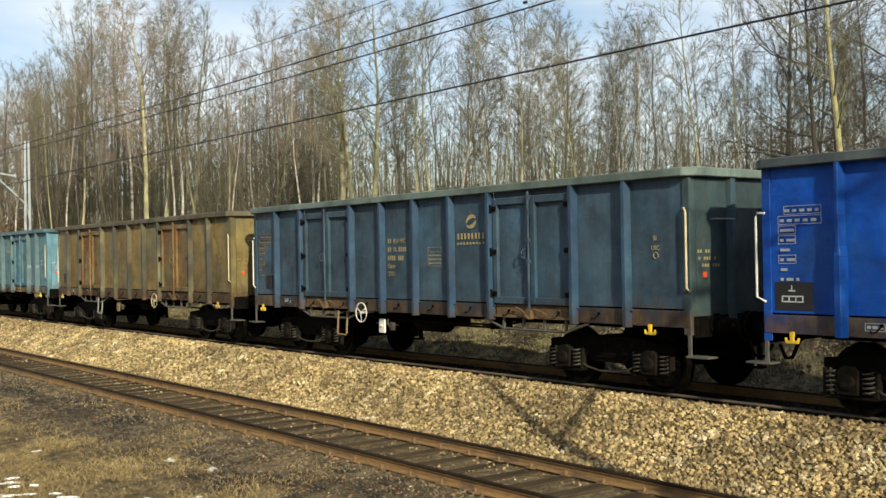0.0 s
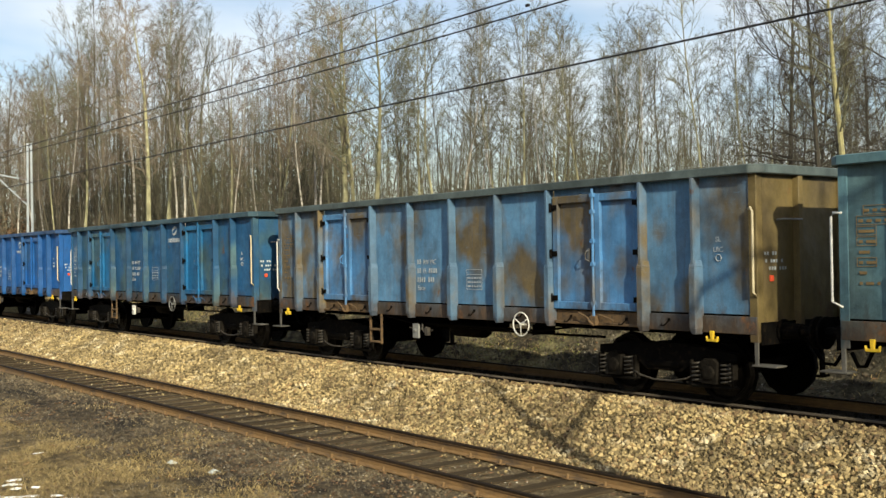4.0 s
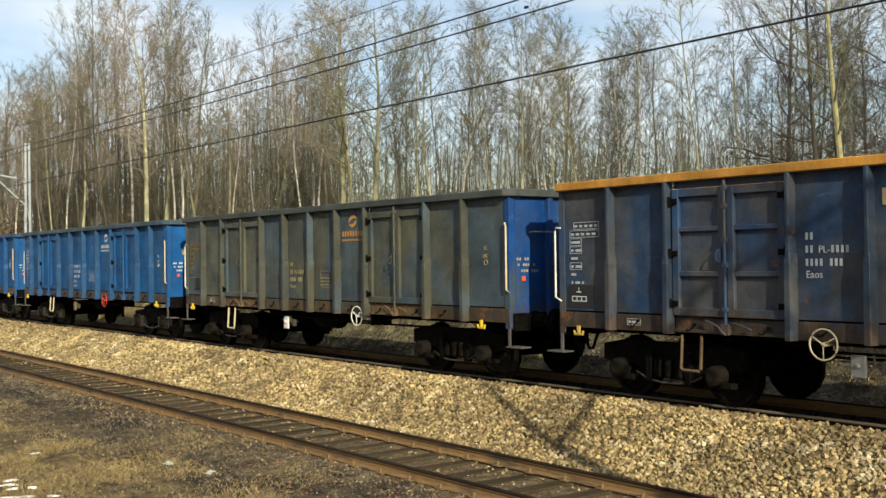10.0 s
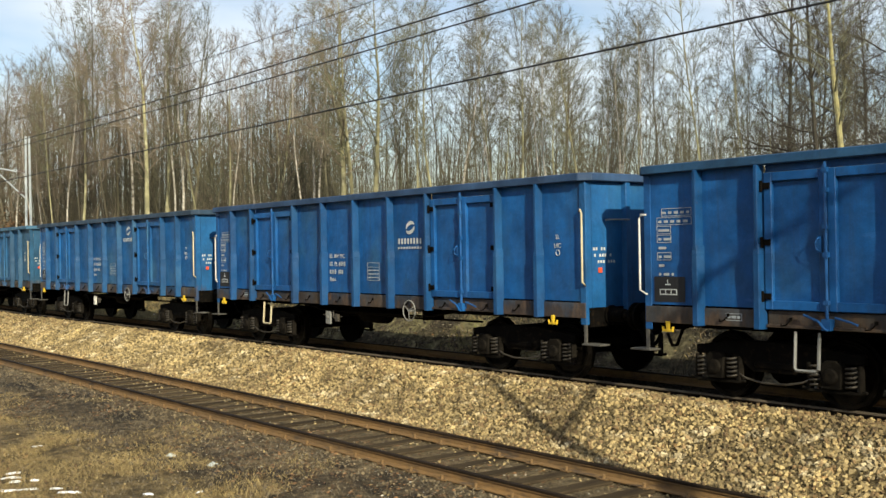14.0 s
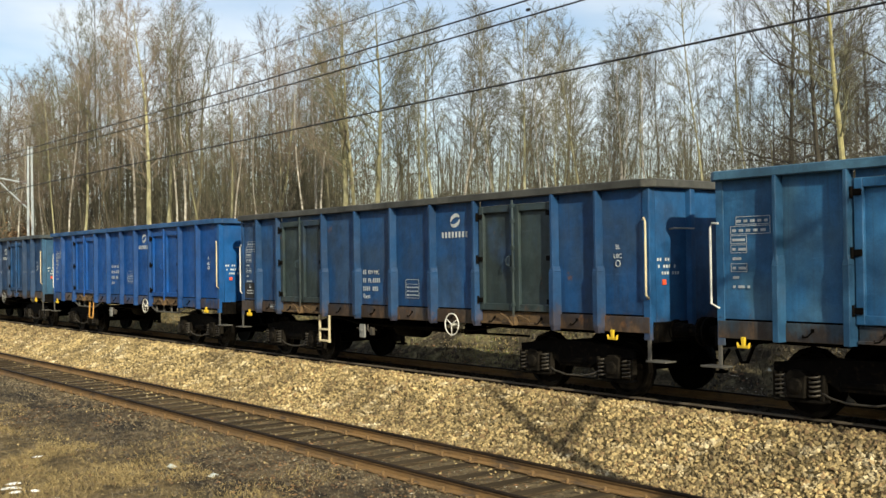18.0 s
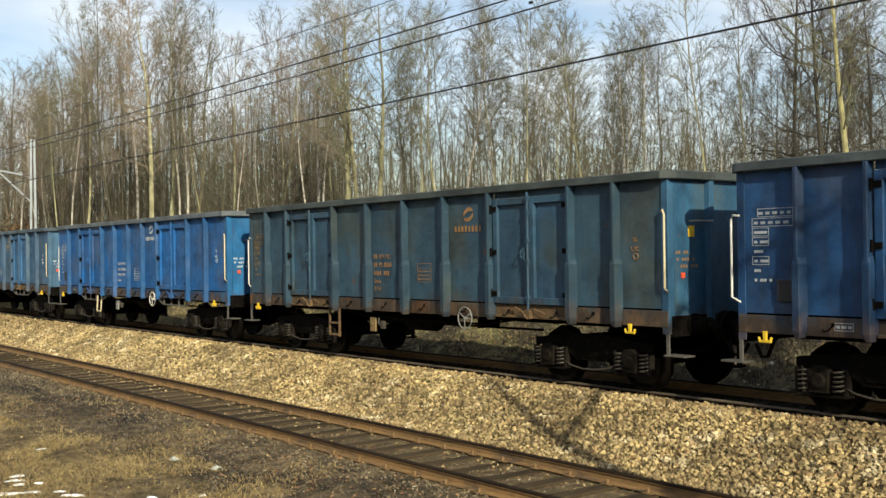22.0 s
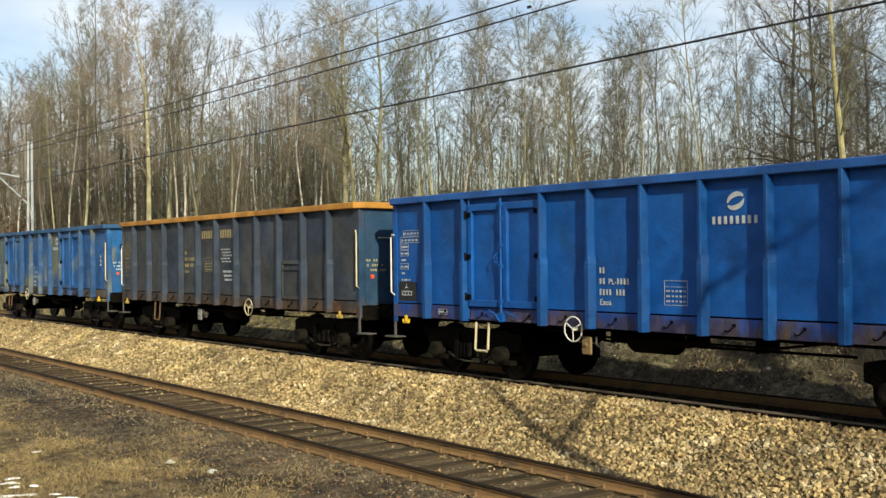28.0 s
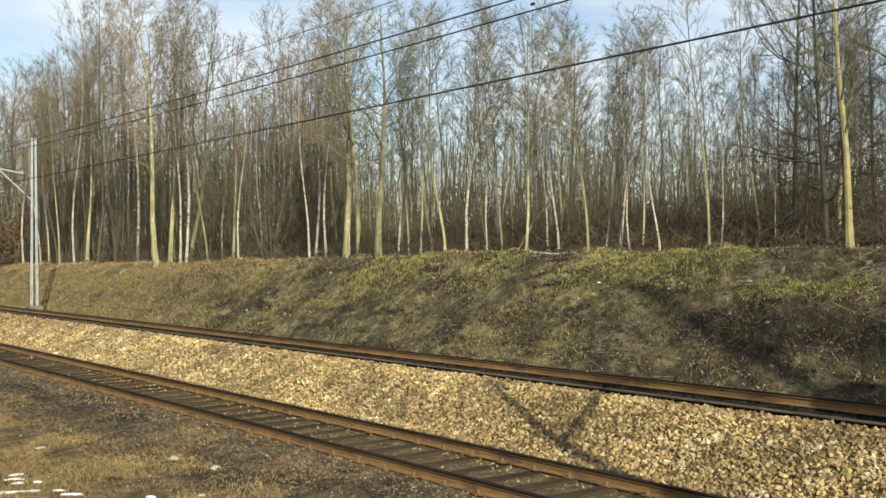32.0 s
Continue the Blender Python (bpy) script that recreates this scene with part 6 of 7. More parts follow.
# trees that stand out, by bearing and depth
for kind, bearing, y, lean, stout, bark in (
        ("birch", 74.0, 21.5, -2.0, 1.0, None), ("slim", 73.2, 21.0, 4.0, 0.9, M_BIRCH), ("slim", 72.3, 21.5, 0.5, 1.0, None), ("birch", 71.6, 21.0, 2.0, 0.9, None), ("alder", 71.0, 22.5, -1.5, 0.9, None),
        ("slim", 69.6, 22.0, 1.0, 1.0, M_DARKBARK), ("alder", 67.6, 20.8, -8.0, 1.15, None), ("alder", 66.9, 22.5, 0.3, 0.9, None), ("birch", 66.1, 22.0, 1.5, 1.0, None), ("slim", 65.0, 22.5, 0.4, 1.0, None),
        ("alder", 63.7, 23.0, 1.0, 0.8, None), ("birch", 59.4, 23.5, 1.5, 1.0, None), ("birch", 58.8, 22.5, -1.0, 0.9, None), ("alder", 57.75, 21.3, -1.8, 1.5, None), ("alder", 57.1, 22.5, 1.0, 1.15, None),
        ("alder", 56.05, 21.2, 1.6, 1.45, None), ("slim", 53.8, 22.0, -0.8, 1.0, None), ("slim", 52.45, 21.5, 0.4, 1.3, None), ("birch", 51.3, 21.8, 3.0, 1.1, None), ("slim", 49.4, 22.5, 0.2, 1.0, None),
        ("slim", 48.15, 21.6, 0.3, 1.35, None), ("slim", 46.4, 22.0, 1.0, 1.0, M_BIRCH), ("slim", 44.85, 21.2, 0.3, 1.3, None), ("birch", 43.2, 21.6, 0.8, 1.2, None), ("slim", 42.0, 22.6, -0.8, 1.0, None),
        ("slim", 41.1, 21.0, -0.4, 1.1, M_BIRCH), ("slim", 38.6, 22.0, 0.5, 1.0, None), ("alder", 31.75, 20.8, -1.2, 1.2, M_KNOTTED), ("oak", 32.9, 22.4, -1.5, 1.0, None), ("oak", 29.6, 21.8, 3.0, 1.0, None), ("oak", 34.5, 25.5, 3.0, 0.85, None)):
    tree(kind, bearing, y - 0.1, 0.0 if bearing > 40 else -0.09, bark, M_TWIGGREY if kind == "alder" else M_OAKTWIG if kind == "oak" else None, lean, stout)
# white stems scattered along the edge
for bearing, y, lean in ((72.8, 23.0, 3.0), (66.4, 21.6, -2.5), (63.4, 21.8, 1.5), (59.7, 21.7, -3.0), (55.0, 23.4, 2.5), (50.2, 22.4, -1.5), (47.0, 23.0, -2.0), (43.9, 22.0, 4.0), (42.7, 21.6, -3.0), (38.0, 22.6, 2.0)):
    tree("birch", bearing, y - 0.2, 0.02, M_BIRCH, M_TWIG, lean, 0.85)
# the rest of the wood, filling in behind
for i in range(72):
    u = ((i + tree_rng.random()) / 72) ** 0.85
    bearing = 28 + 48 * u
    y = 23 + (24 if bearing < 58 else 15) * tree_rng.random() ** 1.3
    # deeper trees get darker bark and twigs, as painted wood shade
    tree(tree_rng.choice(("slim", "slim", "birch", "alder", "pole")), bearing, y, 0.09 * tree_rng.random() ** 1.5, tree_rng.choice((None, None, M_MIDBARK, M_MIDBARK, M_DARKBARK)) if y < 30 else M_DARKBARK, tree_rng.choice((M_TWIG, M_TWIGGREY)) if y < 29 else M_SHADETWIG)
for i in range(34):
    tree("pole", 28 + 48 * (i + tree_rng.random()) / 34, 22.4 + 8 * tree_rng.random(), tree_rng.uniform(0.05, 0.15), tree_rng.choice((M_BARK, M_MIDBARK, M_MIDBARK, M_BIRCH, M_DARKBARK)))
# slender grey trees standing close at the near end, the sky between them
for i in range(40):
    tree(tree_rng.choice(("slim", "pole", "slim", "birch")), 28.5 + 22 * (i + tree_rng.random()) / 40, tree_rng.uniform(24, 40), 0.02 + 0.075 * tree_rng.random(), tree_rng.choice((M_BARK, M_DARKBARK, M_DARKBARK)), tree_rng.choice((M_TWIGGREY, M_SHADETWIG, M_TWIG)))
# the old wood at the far end stands close, and dark crooked trees crowd the near end
for i in range(22):
    tree(tree_rng.choice(("birch", "alder", "slim")), 69.5 + 7 * (i + tree_rng.random()) / 22, tree_rng.uniform(22, 27), tree_rng.uniform(-0.01, 0.03), M_DARKBARK, tree_rng.choice((M_TWIG, M_TWIGGREY)))
for bearing, y, down in ((28.4, 25.0, -0.03), (30.6, 27.5, -0.03), (33.2, 29.0, 0.0), (31.8, 24.0, 0.05), (35.0, 27.0, 0.06), (29.4, 23.6, 0.06), (33.9, 23.8, 0.10)):
    tree("oak", bearing, y, down, None, M_OAKTWIG, stout=0.85)
# thickets between the trunks, thickest where the wood is old
for i in range(52):
    u = ((i + tree_rng.random()) / 52) ** 0.6
    bearing = 28 + 48 * u
    if 34.5 < bearing < 41:
        continue
    tree("thicket", bearing, tree_rng.uniform(23.2, 32), (treeline(bearing) - tree_rng.uniform(0.05, 0.10)) if bearing < 54 else treeline(bearing) - tree_rng.uniform(0.07, 0.15), None, tree_rng.choice((M_TWIG, M_SHADETWIG, M_SHADETWIG)))
for i in range(9):
    tree("thicket", 27.8 + 6.6 * (i + tree_rng.random()) / 9, tree_rng.uniform(23.2, 29), treeline(30) - tree_rng.uniform(0.10, 0.18), None, M_SHADETWIG)
# low dark scrub among the trunks of the old wood
for i in range(30):
    bearing = 58.5 + 18 * (i + tree_rng.random()) / 30
    tree("thicket", bearing, tree_rng.uniform(22.6, 28), treeline(bearing) - tree_rng.uniform(0.04, 0.09), None, tree_rng.choice((M_BROWNTWIG, M_SHADETWIG)))

far_wood = Shape()
far_rng = random.Random(3)


def spike(shape, p, d, thick):
    side = d.cross(Vector((0.3, 0.5, 0.8))).normalized() * thick
    up = side.cross(d).normalized() * thick
    shape.add([p + side, p - side * 0.5 + up * 0.87, p - side * 0.5 - up * 0.87, p + d], [(0, 1, 3), (1, 2, 3), (2, 0, 3)])


for i in range(1150):
    bearing = 26 + 51 * far_rng.random() ** 0.7
    open_sky = bearing < 57.5
    y = far_rng.uniform(34, 80) if open_sky else far_rng.uniform(27, 58)
    x = spot(bearing, y)
    z, slope = ground_z(x, y), far_rng.uniform(0.03, 0.14) if open_sky else treeline(bearing) - far_rng.uniform(0.03, 0.15)
    h = min(slope * (-x * 0.794 + y * 0.607), 16)
    far_wood.tube([(x, y, z - 0.2), (x + far_rng.uniform(-0.4, 0.4), y, z + h * 0.5), (x + far_rng.uniform(-0.7, 0.7), y, z + h)], [0.075, 0.05, 0.012], 4, caps=False)
    for k in range(64 if open_sky else 105):
        u = far_rng.random() ** 0.8
        ln = (1.2 - u) * 1.8 * far_rng.uniform(0.3, 1.0) + 0.4
        way_ = Vector((far_rng.gauss(0, 0.7), far_rng.gauss(0, 0.7), far_rng.gauss(0.7, 0.5))).normalized()
        p = Vector((x + far_rng.gauss(0, 0.8), y + far_rng.gauss(0, 0.8), z + h * (0.04 + 0.96 * u)))
        spike(far_wood, p, way_ * ln, 0.015)
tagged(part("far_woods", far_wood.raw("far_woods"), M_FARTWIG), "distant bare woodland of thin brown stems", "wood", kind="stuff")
brush = Shape()
for i in range(36000):
    y = 21.9 + 26 * far_rng.random() ** 1.6
    x = spot(27 + 50 * far_rng.random() ** 0.85, y)
    z, h = ground_z(x, y), far_rng.uniform(0.25, 1.3) * (0.45 if y < 23.5 else 1 if y < 29 else 1.5)
    spike(brush, Vector((x, y, z + far_rng.uniform(-0.05, 0.8) * h)), Vector((far_rng.gauss(0, 0.6), far_rng.gauss(0, 0.6), far_rng.uniform(0.1, 1.0))) * h, 0.013)
for i in range(3500):      # taller scrub where the near end of the wood closes up
    y = far_rng.uniform(24, 38)
    x = spot(far_rng.uniform(28, 42), y)
    h = far_rng.uniform(0.6, 1.3)
    spike(brush, Vector((x, y, ground_z(x, y) + far_rng.random() ** 2 * 1.4)), Vector((far_rng.gauss(0, 0.5), far_rng.gauss(0, 0.5), far_rng.uniform(0.3, 1.0))) * h, 0.011)
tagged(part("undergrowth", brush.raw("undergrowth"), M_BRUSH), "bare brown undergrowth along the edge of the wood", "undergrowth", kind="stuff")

# unseen wood added behind the viewer to hold back the sky's fill light
sky_block, back_rng = Shape(), random.Random(9)
for i in range(260):
    x, y = back_rng.uniform(-95, 70), back_rng.uniform(-34, -15)
    z, h = ground_z(x, y), back_rng.uniform(10, 15)
    sky_block.tube([(x, y, z - 0.2), (x + back_rng.uniform(-0.4, 0.4), y, z + h)], [0.12, 0.03], 5, caps=False)
    for k in range(60):
        p = Vector((x + back_rng.gauss(0, 1.2), y + back_rng.gauss(0, 1.2), z + h * back_rng.uniform(0.05, 1.0)))
        spike(sky_block, p, Vector((back_rng.gauss(0, 1), back_rng.gauss(0, 1), back_rng.gauss(0.4, 0.8))).normalized() * back_rng.uniform(1.0, 2.6), 0.06)
tagged(part("back_woods", sky_block.raw("back_woods"), M_FARTWIG), "unseen bare woodland added behind the viewer to cut sky light", "wood", kind="stuff")


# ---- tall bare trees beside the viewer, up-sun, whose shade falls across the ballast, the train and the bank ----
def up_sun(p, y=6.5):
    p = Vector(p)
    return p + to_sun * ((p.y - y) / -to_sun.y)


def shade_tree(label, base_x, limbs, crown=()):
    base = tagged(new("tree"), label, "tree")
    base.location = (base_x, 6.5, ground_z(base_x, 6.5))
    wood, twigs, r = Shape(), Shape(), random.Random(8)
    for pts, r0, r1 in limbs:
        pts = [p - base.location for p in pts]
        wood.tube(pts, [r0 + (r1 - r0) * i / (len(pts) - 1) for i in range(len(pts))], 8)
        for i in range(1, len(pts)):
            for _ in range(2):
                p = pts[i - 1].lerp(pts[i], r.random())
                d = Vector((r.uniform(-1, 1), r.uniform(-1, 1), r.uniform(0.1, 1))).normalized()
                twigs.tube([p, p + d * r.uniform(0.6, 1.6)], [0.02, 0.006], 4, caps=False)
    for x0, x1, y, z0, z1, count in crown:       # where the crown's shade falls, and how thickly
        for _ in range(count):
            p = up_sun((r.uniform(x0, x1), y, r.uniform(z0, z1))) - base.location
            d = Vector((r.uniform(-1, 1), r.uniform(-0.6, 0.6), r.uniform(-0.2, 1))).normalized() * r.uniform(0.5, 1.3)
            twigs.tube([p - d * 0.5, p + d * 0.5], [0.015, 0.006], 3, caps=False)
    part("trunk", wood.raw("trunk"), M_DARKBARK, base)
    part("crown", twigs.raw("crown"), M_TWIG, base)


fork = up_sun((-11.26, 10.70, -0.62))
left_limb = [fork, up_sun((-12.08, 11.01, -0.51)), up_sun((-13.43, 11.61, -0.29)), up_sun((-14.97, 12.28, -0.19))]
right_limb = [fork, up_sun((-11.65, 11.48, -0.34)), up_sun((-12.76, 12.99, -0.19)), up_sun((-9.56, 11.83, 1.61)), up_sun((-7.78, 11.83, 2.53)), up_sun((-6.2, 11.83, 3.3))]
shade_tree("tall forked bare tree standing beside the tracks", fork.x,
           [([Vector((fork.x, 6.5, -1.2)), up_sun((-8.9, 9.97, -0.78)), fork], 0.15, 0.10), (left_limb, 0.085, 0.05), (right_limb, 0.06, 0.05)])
tall = [up_sun(p) for p in ((-10.3, 17.1, -0.45), (-11.3, 17.22, -0.35), (-12.83, 17.67, 0.03), (-14.72, 18.31, 0.57), (-16.92, 19.01, 1.16), (-18.14, 19.37, 1.46))]
shade_tree("tall bare poplar far beside the tracks", tall[0].x, [([Vector((tall[0].x, 6.5, -1.2))] + tall, 0.22, 0.14), ([tall[2], tall[2] + Vector((2.2, 0, 2.6)), tall[2] + Vector((3.4, 0.3, 6))], 0.16, 0.07)],
           # unseen crown twigs added to dim the bank's near end
           crown=((-14.5, -7.5, 18.3, -0.2, 1.6, 300), (-13.0, -7.5, 20.6, 1.0, 2.3, 160)))
# unseen tree added only to thin the sun on train and ballast here
shade_tree("unseen bare birch added up-sun to dim the passing wagons", 8.6, [([Vector((8.6, 6.5, -1.2)), Vector((8.5, 6.5, 5.0)), Vector((8.8, 6.5, 12.5))], 0.14, 0.03)],
           crown=((-10.5, -4.5, 11.8, 0.6, 3.6, 90), (-8.0, -4.5, 11.8, 0.4, 3.6, 80), (-9.0, -3.5, 11.0, -0.5, -0.3, 30)))


# ---- low growth: grass, leaf litter, brambles ----
def blades(name, label, category, material, spots, wide):
    """spots: x, y, z, height, lean. Bent tapering blades, each of two pieces."""
    s, r = Shape(), random.Random(len(spots))
    for x, y, z, h, lean in spots:
        a, b = r.uniform(0, 6.28), r.uniform(0, 6.28)
        wx, wy = wide * math.cos(a), wide * math.sin(a)
        lx, ly = lean * h * math.cos(b), lean * h * math.sin(b)
        s.add([(x - wx, y - wy, z - 0.02), (x + wx, y + wy, z - 0.02), (x + wx * 0.7 + lx * 0.4, y + wy * 0.7 + ly * 0.4, z + h * 0.6), (x - wx * 0.7 + lx * 0.4, y - wy * 0.7 + ly * 0.4, z + h * 0.6), (x + lx, y + ly, z + h)], [(0, 1, 2, 3), (3, 2, 4)])
    return tagged(part(name, s.raw(name), material), label, category, kind="stuff")


low = random.Random(17)


def patch(count, x0, x1, y0, y1, h0, h1, lean, cut=None, scale=0.5):
    """Spots inside a field, thick where the noise is high."""
    rows = []
    while len(rows) < count:
        x, y = low.uniform(x0, x1), low.uniform(y0, y1)
        if cut is not None and noise.noise((x * scale, y * scale, 3.3)) < cut:
            continue
        rows.append((x, y, ground_z(x, y), low.uniform(h0, h1), lean * low.uniform(0.4, 1.4)))
    return rows


blades("dry_grass", "flattened straw-coloured dead grass on the verge", "grass", M_DRYGRASS,
       patch(15000, -23, -10.5, 3.3, 5.75, 0.02, 0.11, 2.1, -0.25, 0.7) + patch(3500, -20, -9.5, 5.6, 6.6, 0.02, 0.10, 2.1, 0.08, 0.7) + patch(4000, -27, -8, 5.6, 7.7, 0.02, 0.07, 1.8, 0.1), 0.0035)
blades("bank_straw", "pale dead grass on the bank", "grass", M_DRYGRASS,
       patch(15000, -75, -36, 16.2, 21.4, 0.06, 0.20, 1.2, -0.35) + patch(4500, -36, -8, 16.2, 21.5, 0.03, 0.12, 1.3, 0.2), 0.009)
blades("bank_grass", "short green grass on the bank", "grass", M_GREENGRASS, patch(13000, -34, -15, 18.9, 21.6, 0.02, 0.08, 1.3, 0.02, 0.35) + patch(3000, -40, -17, 16.2, 19.0, 0.02, 0.06, 1.3, 0.2, 0.5) + patch(3000, -16, -8, 19.0, 21.6, 0.02, 0.07, 1.3, 0.1, 0.5), 0.007)
blades("bank_brambles", "tangled dead bramble stalks and twigs on the bank", "brambles", M_DEADSTALK,
       patch(11000, -42, -8, 15.9, 21.6, 0.02, 0.08, 2.2, 0.08, 0.8) + patch(6000, -26, -7, 15.7, 20.0, 0.02, 0.08, 2.6, 0.1, 0.6) + patch(3000, -70, -42, 16.2, 21, 0.06, 0.25, 1.4, 0.05), 0.0042)
blades("verge_weeds", "dead weed stalks and twigs in the soil", "weeds", M_DEADSTALK, patch(8000, -28, -8, 4.6, 8.0, 0.015, 0.07, 2.5, -0.2, 0.8), 0.004)


def stubs(name, label, material, spots):
    """Cut stems standing up out of the ground, singly and in tufts."""
    s, r = Shape(), random.Random(41)
    for x, y, z, h, lean in spots:
        for _ in range(r.choice((1, 1, 2, 3))):
            d = Vector((r.gauss(0, 0.25), r.gauss(0, 0.25), 1)) * h * r.uniform(0.6, 1.1)
            q = Vector((x + r.gauss(0, 0.05), y + r.gauss(0, 0.05), z - 0.03))
            s.tube([q, q + d], [0.014, 0.008], 4)
    return tagged(part(name, s.raw(name), material), label, "weeds", kind="stuff")


stubs("cut_stems", "dark cut bramble stems standing on the bank", M_BRUSH, patch(1500, -44, -8, 18.0, 21.5, 0.07, 0.26, 0.3, -0.05, 0.7) + patch(700, -36, -8, 16.2, 18.5, 0.06, 0.2, 0.3, 0.1, 0.8))


def leaves(name, label, material, spots):
    s, r = Shape(), random.Random(len(spots))
    for x, y, z, size in spots:
        a, t = r.uniform(0, 6.28), r.uniform(-0.5, 0.5)
        c, d = math.cos(a) * size, math.sin(a) * size
        s.add([(x - c, y - d, z + 0.004), (x - d * 0.5, y + c * 0.5, z + 0.008 + size * t), (x + c, y + d, z + 0.006), (x + d * 0.5, y - c * 0.5, z + 0.006 - size * t * 0.3)], [(0, 1, 2, 3)])
    return tagged(part(name, s.raw(name), material), label, "leaf litter", kind="stuff")


leaves("leaf_litter", "scattered brown fallen leaves", M_LEAFRUST, [(x, y, z + 0.004, low.uniform(0.015, 0.04)) for x, y, z, h, l in patch(6000, -27, -6, 3.5, 9.9, 0, 1, 0, -0.1, 0.7)]
       + [(x, y, z + 0.01, low.uniform(0.03, 0.07)) for x, y, z, h, l in patch(2600, -45, -8, 16.0, 22, 0, 1, 0)])
stones("soil_clods", "dark crumbly clods of turned soil beside the siding", M_CLOD, scatter(1500, -30, -12, 5.6, 7.7, 0.012, 0.055, 0.1, 2.0) + scatter(3400, -40, -8, 15.8, 21.2, 0.015, 0.075, 0.1, 2.0) + scatter(1300, -26, -7, 15.6, 18.6, 0.02, 0.08, 0.1, 1.8), category="soil")
stones("bank_rubble", "pale pebbles and clods strewn on the bank", M_GRAVEL, scatter(5200, -48, -8, 15.2, 21.2, 0.012, 0.05, 0.3, 2.0), category="rubble")
stones("pale_pebbles", "light stones scattered over soil and bank", M_BALLAST, scatter(500, -45, -8, 15.2, 21.2, 0.015, 0.045, 0.3, 2.0) + scatter(420, -24, -8, 3.5, 8.0, 0.008, 0.026, 0.3, 2.0), category="pebbles")


leaves("wood_chips", "bleached chips and dead leaves strewn over the bank", M_CHIPS, [(x, y, z + 0.015, low.uniform(0.012, 0.035)) for x, y, z, h, l in patch(12000, -42, -7, 15.8, 21.4, 0, 1, 0, -0.05, 0.9)])
leaves("verge_chips", "pale leaf scraps and chips trodden into the soil", M_CHIPS, [(x, y, z + 0.006, low.uniform(0.006, 0.020)) for x, y, z, h, l in patch(2600, -28, -7, 3.5, 7.9, 0, 1, 0, -0.1, 0.7) + patch(1500, -32, -5, 8.25, 9.65, 0, 1, 0)])


# ---- single small things ----
def snow_patch(x, y, w, d):
    s, n = Shape(), 14
    r = random.Random(int(x * 100))
    z = ground_z(x, y)
    ring = [(w * (0.5 + 0.7 * r.random()) * math.cos(6.2832 * k / n), d * (0.5 + 0.5 * r.random()) * math.sin(6.2832 * k / n)) for k in range(n)]
    c, e = math.cos(radians(52.6)), math.sin(radians(52.6))
    ring = [(u * c - v * e, u * e + v * c) for u, v in ring]
    s.add([(x + u, y + v, ground_z(x + u, y + v) - 0.01) for u, v in ring] + [(x + u * 0.85, y + v * 0.85, ground_z(x + u * 0.85, y + v * 0.85) + 0.018) for u, v in ring] + [(x, y, z + 0.026)],
          [(k, (k + 1) % n, n + (k + 1) % n, n + k) for k in range(n)] + [(n + k, n + (k + 1) % n, 2 * n) for k in range(n)])
    tagged(part("snow_patch", s.mesh("snow_patch", smooth=True), M_SNOW), "small remnant of old snow on dry grass", "snow", "snow remnants")


for x, y, w, d in ((-15.77, 4.40, 0.16, 0.07), (-15.40, 4.28, 0.20, 0.06), (-15.05, 4.22, 0.14, 0.05), (-14.45, 4.26, 0.22, 0.07), (-14.60, 4.00, 0.30, 0.08), (-14.95, 4.45, 0.10, 0.05), (-13.75, 4.55, 0.22, 0.05), (-13.08, 5.29, 0.12, 0.04),
                   (-12.68, 5.83, 0.10, 0.035), (-17.44, 5.25, 0.15, 0.06), (-14.2, 4.5, 0.12, 0.04), (-14.9, 3.8, 0.35, 0.10)):
    snow_patch(x, y, w * 0.75, d * 0.8)


def rag(name, label, category, x, y, w, d, h, material, seed):
    """A crumpled bag or sheet: a bumpy little heap."""
    r, s, n = random.Random(seed), Shape(), 9
    z = ground_z(x, y)
    for j in range(n):
        for i in range(n):
            u, v = i / (n - 1) * 2 - 1, j / (n - 1) * 2 - 1
            edge = max(0, 1 - max(abs(u), abs(v)) ** 2)
            s.v.append((x + u * w * r.uniform(0.8, 1.1), y + v * d * r.uniform(0.8, 1.1), z + 0.004 + edge * h * r.uniform(0.3, 1.2)))
    s.f = [(j * n + i, j * n + i + 1, (j + 1) * n + i + 1, (j + 1) * n + i) for j in range(n - 1) for i in range(n - 1)]
    return tagged(part(name, s.raw(name), material), label, category)


rag("plastic_bag", "crumpled pale plastic bag on the soil", "litter", -14.89, 6.39, 0.09, 0.06, 0.045, M_LITTER, 1)
rag("plastic_bag", "torn whitish plastic sack among dead stalks", "litter", -13.81, 6.55, 0.07, 0.07, 0.06, M_LITTER, 2)
for k, (x, y) in enumerate(((-31.97, 19.52), (-32.42, 17.98), (-35.3, 17.99), (-42.0, 17.39), (-25.85, 19.42), (-18.82, 19.28), (-12.53, 17.51), (-16.4, 19.1), (-14.4, 19.4), (-28.69, 20.26), (-21.8, 18.2), (-13.3, 18.5))):
    rag("paper_scrap", "small white scrap of litter on the bank", "litter", x, y, 0.055, 0.04, 0.05, M_LITTER, 10 + k)


def stump(x, y, h, r0):
    z = ground_z(x, y)
    base = tagged(new("tree_stump"), "short cut stump with a pale sawn top", "tree stump", "cut stumps on the bank")
    base.location = (x, y, z)
    part("stem", Shape().tube([(0, 0, -0.1), (0.02, 0, h * 0.5), (0.03, 0.01, h)], [r0 * 1.25, r0, r0 * 0.95], 9).mesh("stem"), M_DARKBARK, base)
    part("sawn_top", Shape().lathe([(h, r0 * 0.93), (h + 0.006, r0 * 0.9)], (0.03, 0.01, 0), "z", 9).mesh("sawn_top"), M_STUMP, base)


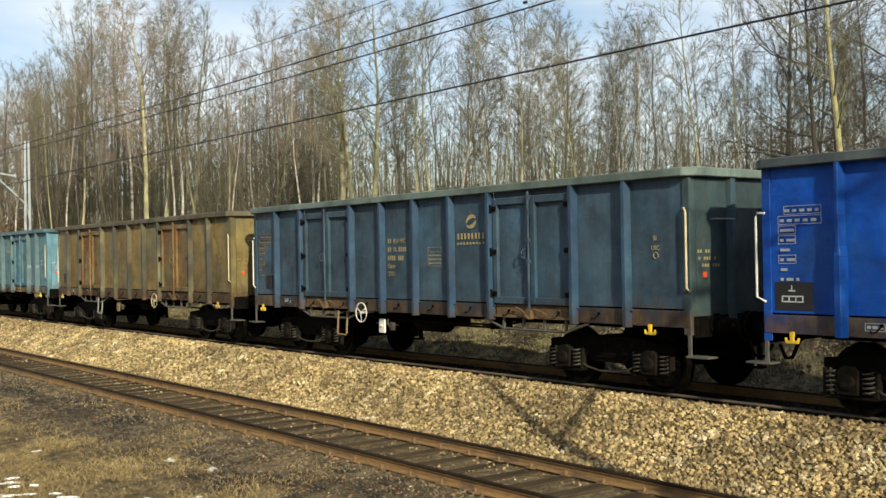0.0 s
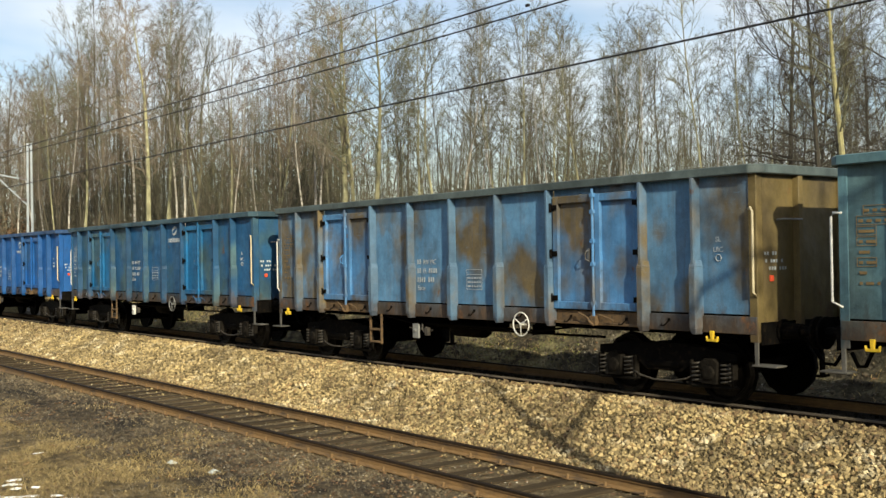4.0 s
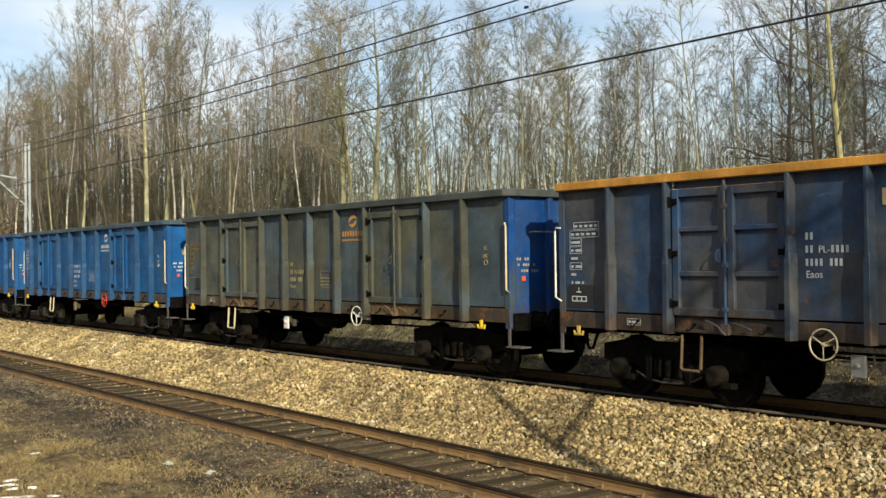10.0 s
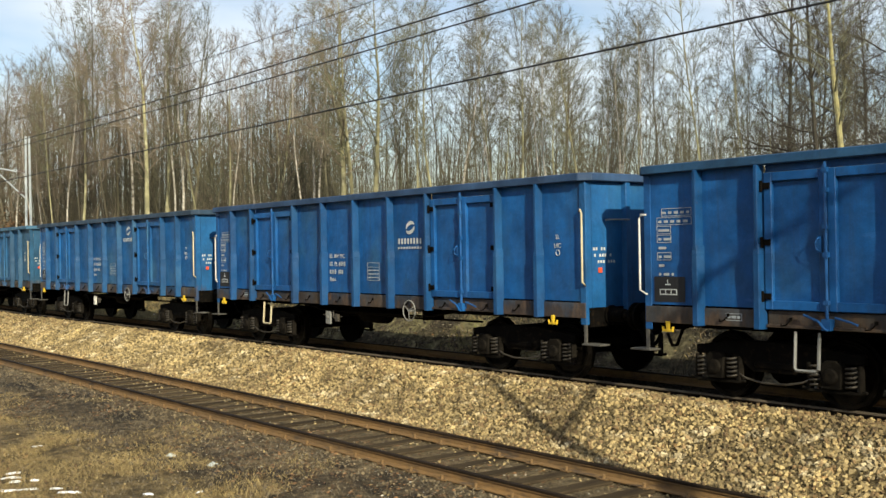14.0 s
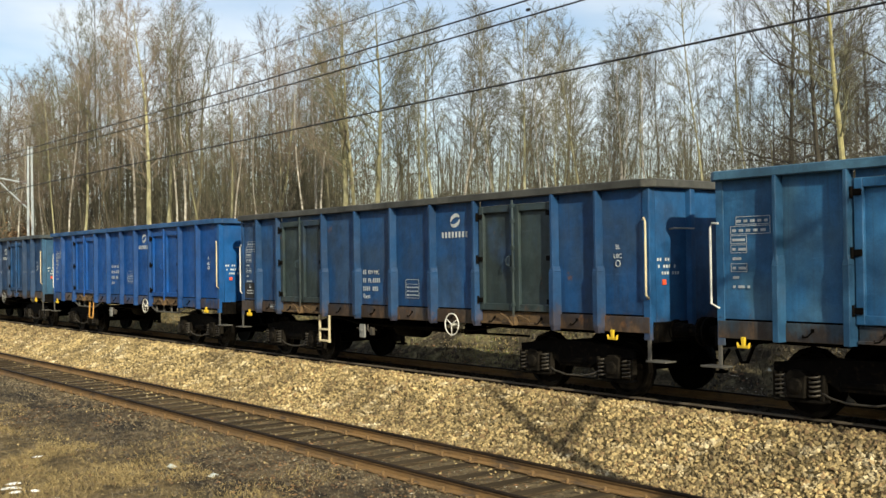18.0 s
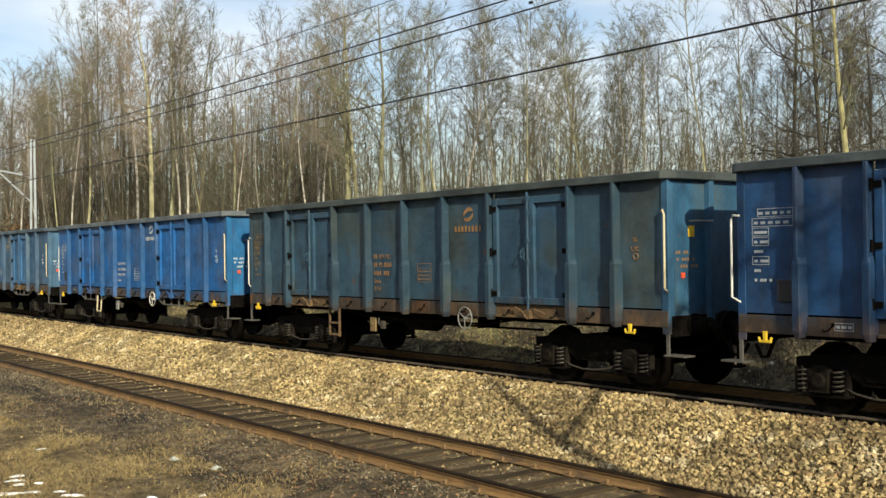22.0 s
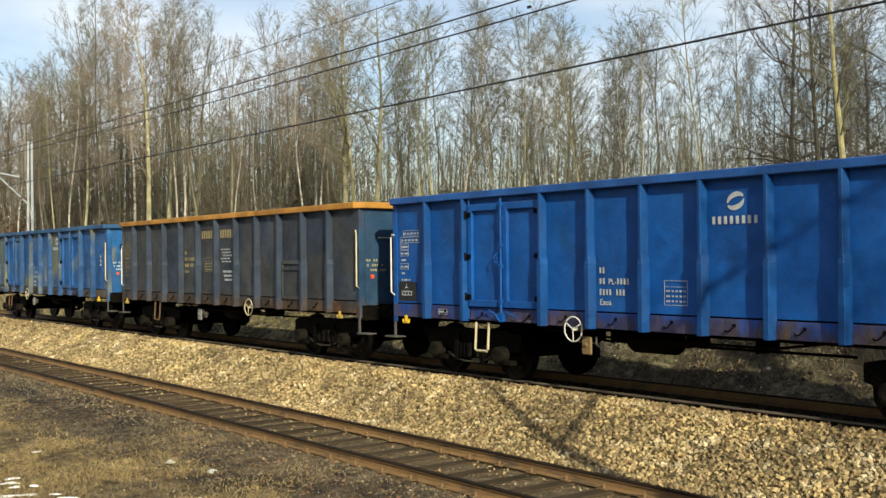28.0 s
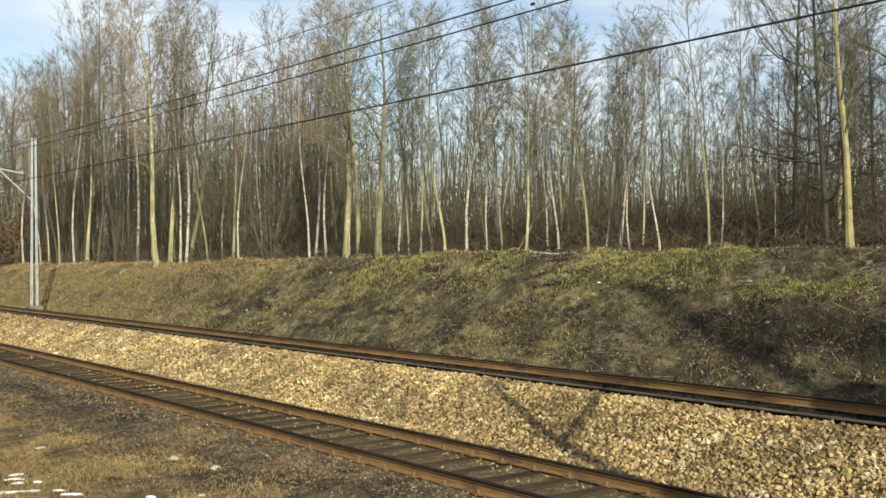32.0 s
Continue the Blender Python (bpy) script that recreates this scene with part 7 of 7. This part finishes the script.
for x, y, h, r0 in ((-28.7, 20.5, 0.16, 0.08), (-25.5, 20.5, 0.14, 0.07), (-23.6, 20.3, 0.20, 0.05), (-16.4, 19.15, 0.12, 0.11), (-13.8, 19.7, 0.14, 0.08), (-20.5, 20.4, 0.12, 0.08), (-31.2, 20.3, 0.14, 0.06), (-18.8, 19.4, 0.2, 0.04), (-12.0, 20.0, 0.12, 0.1), (-36.5, 20.4, 0.14, 0.07)):
    stump(x, y, h * 0.7, r0 * 0.6)


def log(label, x0, x1, y, r0, material):
    s = Shape().tube([(x0, y, ground_z(x0, y) + r0), ((x0 + x1) / 2, y + 0.1, ground_z((x0 + x1) / 2, y + 0.1) + r0 * 1.1), (x1, y - 0.1, ground_z(x1, y - 0.1) + r0)], [r0, r0 * 0.9, r0 * 0.6], 8)
    return tagged(part("fallen_log", s.mesh("fallen_log"), material), label, "log")


log("pale barkless log lying along the top of the bank", -23.2, -21.2, 20.9, 0.035, M_BIRCH)
log("dark weathered log lying along the top of the bank", -34.0, -30.3, 21.2, 0.035, M_DARKBARK)
log("thin felled pole lying on the bank", -15.5, -14.3, 18.7, 0.016, M_DARKBARK)
tagged(part("dead_trunk", Shape().tube([(-25.3, 22.1, ground_z(-25.3, 22.1) - 0.1), (-24.3, 22.1, 3.15), (-23.2, 22.1, 4.1)], [0.055, 0.045, 0.03], 7).mesh("dead_trunk"), M_MIDBARK), "dead grey trunk leaning against the trees", "dead tree")


def brush_heap(label, x, y, w, count, seed):
    r, s = random.Random(seed), Shape()
    for _ in range(count):
        a, ln = r.uniform(0, 3.14), r.uniform(0.15, 0.6)
        px, py = x + r.gauss(0, w), y + r.gauss(0, w * 0.6)
        z = ground_z(px, py) + r.uniform(0.0, 0.35) * math.exp(-((px - x) / w) ** 2)
        s.tube([(px, py, z), (px + ln * math.cos(a), py + ln * math.sin(a) * 0.5, z + r.uniform(-0.05, 0.2))], [0.0055, 0.003], 4, caps=False)
    return tagged(part("brushwood", s.raw("brushwood"), M_DEADSTALK), label, "brushwood", kind="stuff")


brush_heap("heap of grey cut branches on the bank", -11.9, 19.1, 0.5, 130, 1)
brush_heap("low tangle of dead branches at the foot of the bank", -20.8, 17.5, 0.8, 150, 2)
brush_heap("low tangle of dead branches on the bank", -16.8, 17.7, 0.7, 120, 3)
brush_heap("scattered cut branches on the bank", -25.0, 18.4, 1.0, 120, 4)
brush_heap("scattered cut branches near the top of the bank", -14.3, 18.4, 0.9, 110, 5)


def leafy_shrub(x, y, h, seed):
    r = random.Random(seed)
    z = ground_z(x, y)
    base = tagged(new("shrub"), "shrub still holding withered orange-brown leaves", "shrub")
    base.location = (x, y, z)
    wood, leaf = Shape(), Shape()
    for k in range(16):
        a, u = r.uniform(0, 6.28), r.uniform(0.3, 1.0)
        d = Vector((math.cos(a) * 0.8, math.sin(a) * 0.8, r.uniform(0.5, 1.6))).normalized()
        p, q = Vector((0, 0, h * 0.25 * u)), d * h * u
        wood.tube([p, p.lerp(q, 0.5) + Vector((0, 0, 0.1)), q], [0.025, 0.015, 0.006], 4, caps=False)
        for _ in range(55):
            c = p.lerp(q, r.uniform(0.35, 1.05)) + Vector((r.gauss(0, 0.22), r.gauss(0, 0.22), r.gauss(0, 0.16)))
            b, s_ = r.uniform(0, 6.28), r.uniform(0.07, 0.13)
            e, f = Vector((math.cos(b), math.sin(b), r.uniform(-0.6, 0.6))) * s_, Vector((-math.sin(b), math.cos(b), r.uniform(-0.6, 0.6))) * s_ * 0.6
            leaf.add([c - e, c + f, c + e, c - f], [(0, 1, 2, 3)])
    part("stems", wood.raw("stems"), M_DARKBARK, base)
    part("leaves", leaf.raw("leaves"), M_LEAFRUST, base)


leafy_shrub(spot(74.7, 20.9), 20.9, 4.0, 1)
leafy_shrub(spot(75.2, 20.7), 20.7, 6.2, 2)


# ---- movement: the whole train rolls by, its wheels turn ----
# place of the last wagon's leading end, second by second
ROLL = [-332.61, -321.85, -311.05, -300.23, -289.42, -278.61, -267.77, -256.90, -246.00, -235.06, -224.09, -213.11, -202.13, -191.16, -180.21, -169.30, -158.42,
        -147.60, -136.83, -126.13, -115.49, -104.92, -94.41, -83.96, -73.57, -63.21, -52.87, -42.52, -32.17, -21.80, -11.46, -1.23, 9.00]


def rolled(t):
    """Smooth distance at t seconds (cubic through the table)."""
    i = min(int(t), 31)
    u = t - i
    p = [ROLL[max(0, min(32, k))] for k in (i - 1, i, i + 1, i + 2)]
    if i == 0:
        p[0] = 2 * p[1] - p[2]
    if i == 31:
        p[3] = 2 * p[2] - p[1]
    return p[1] + 0.5 * u * (p[2] - p[0] + u * (2 * p[0] - 5 * p[1] + 4 * p[2] - p[3] + u * (3 * (p[1] - p[2]) + p[3] - p[0])))


def motions():
    steps = [rolled(k / 30) for k in range(961)]
    for w, number in wagons:
        head = (len(wagons) - 1 - number) * PITCH - HALF
        walk(w, [(k / 2, pose(head + steps[15 * k], TRACK_Y, TRACK_Z + BODY_LIFT)) for k in range(65)])
    turn = [math.degrees((s - steps[0]) / 0.46) for s in steps]
    for ws, x in wheels:
        walk(ws, [(k / 30, pose(x, 0, 0.46 - BODY_LIFT, 0, turn[k], 0)) for k in range(961)])


motions()
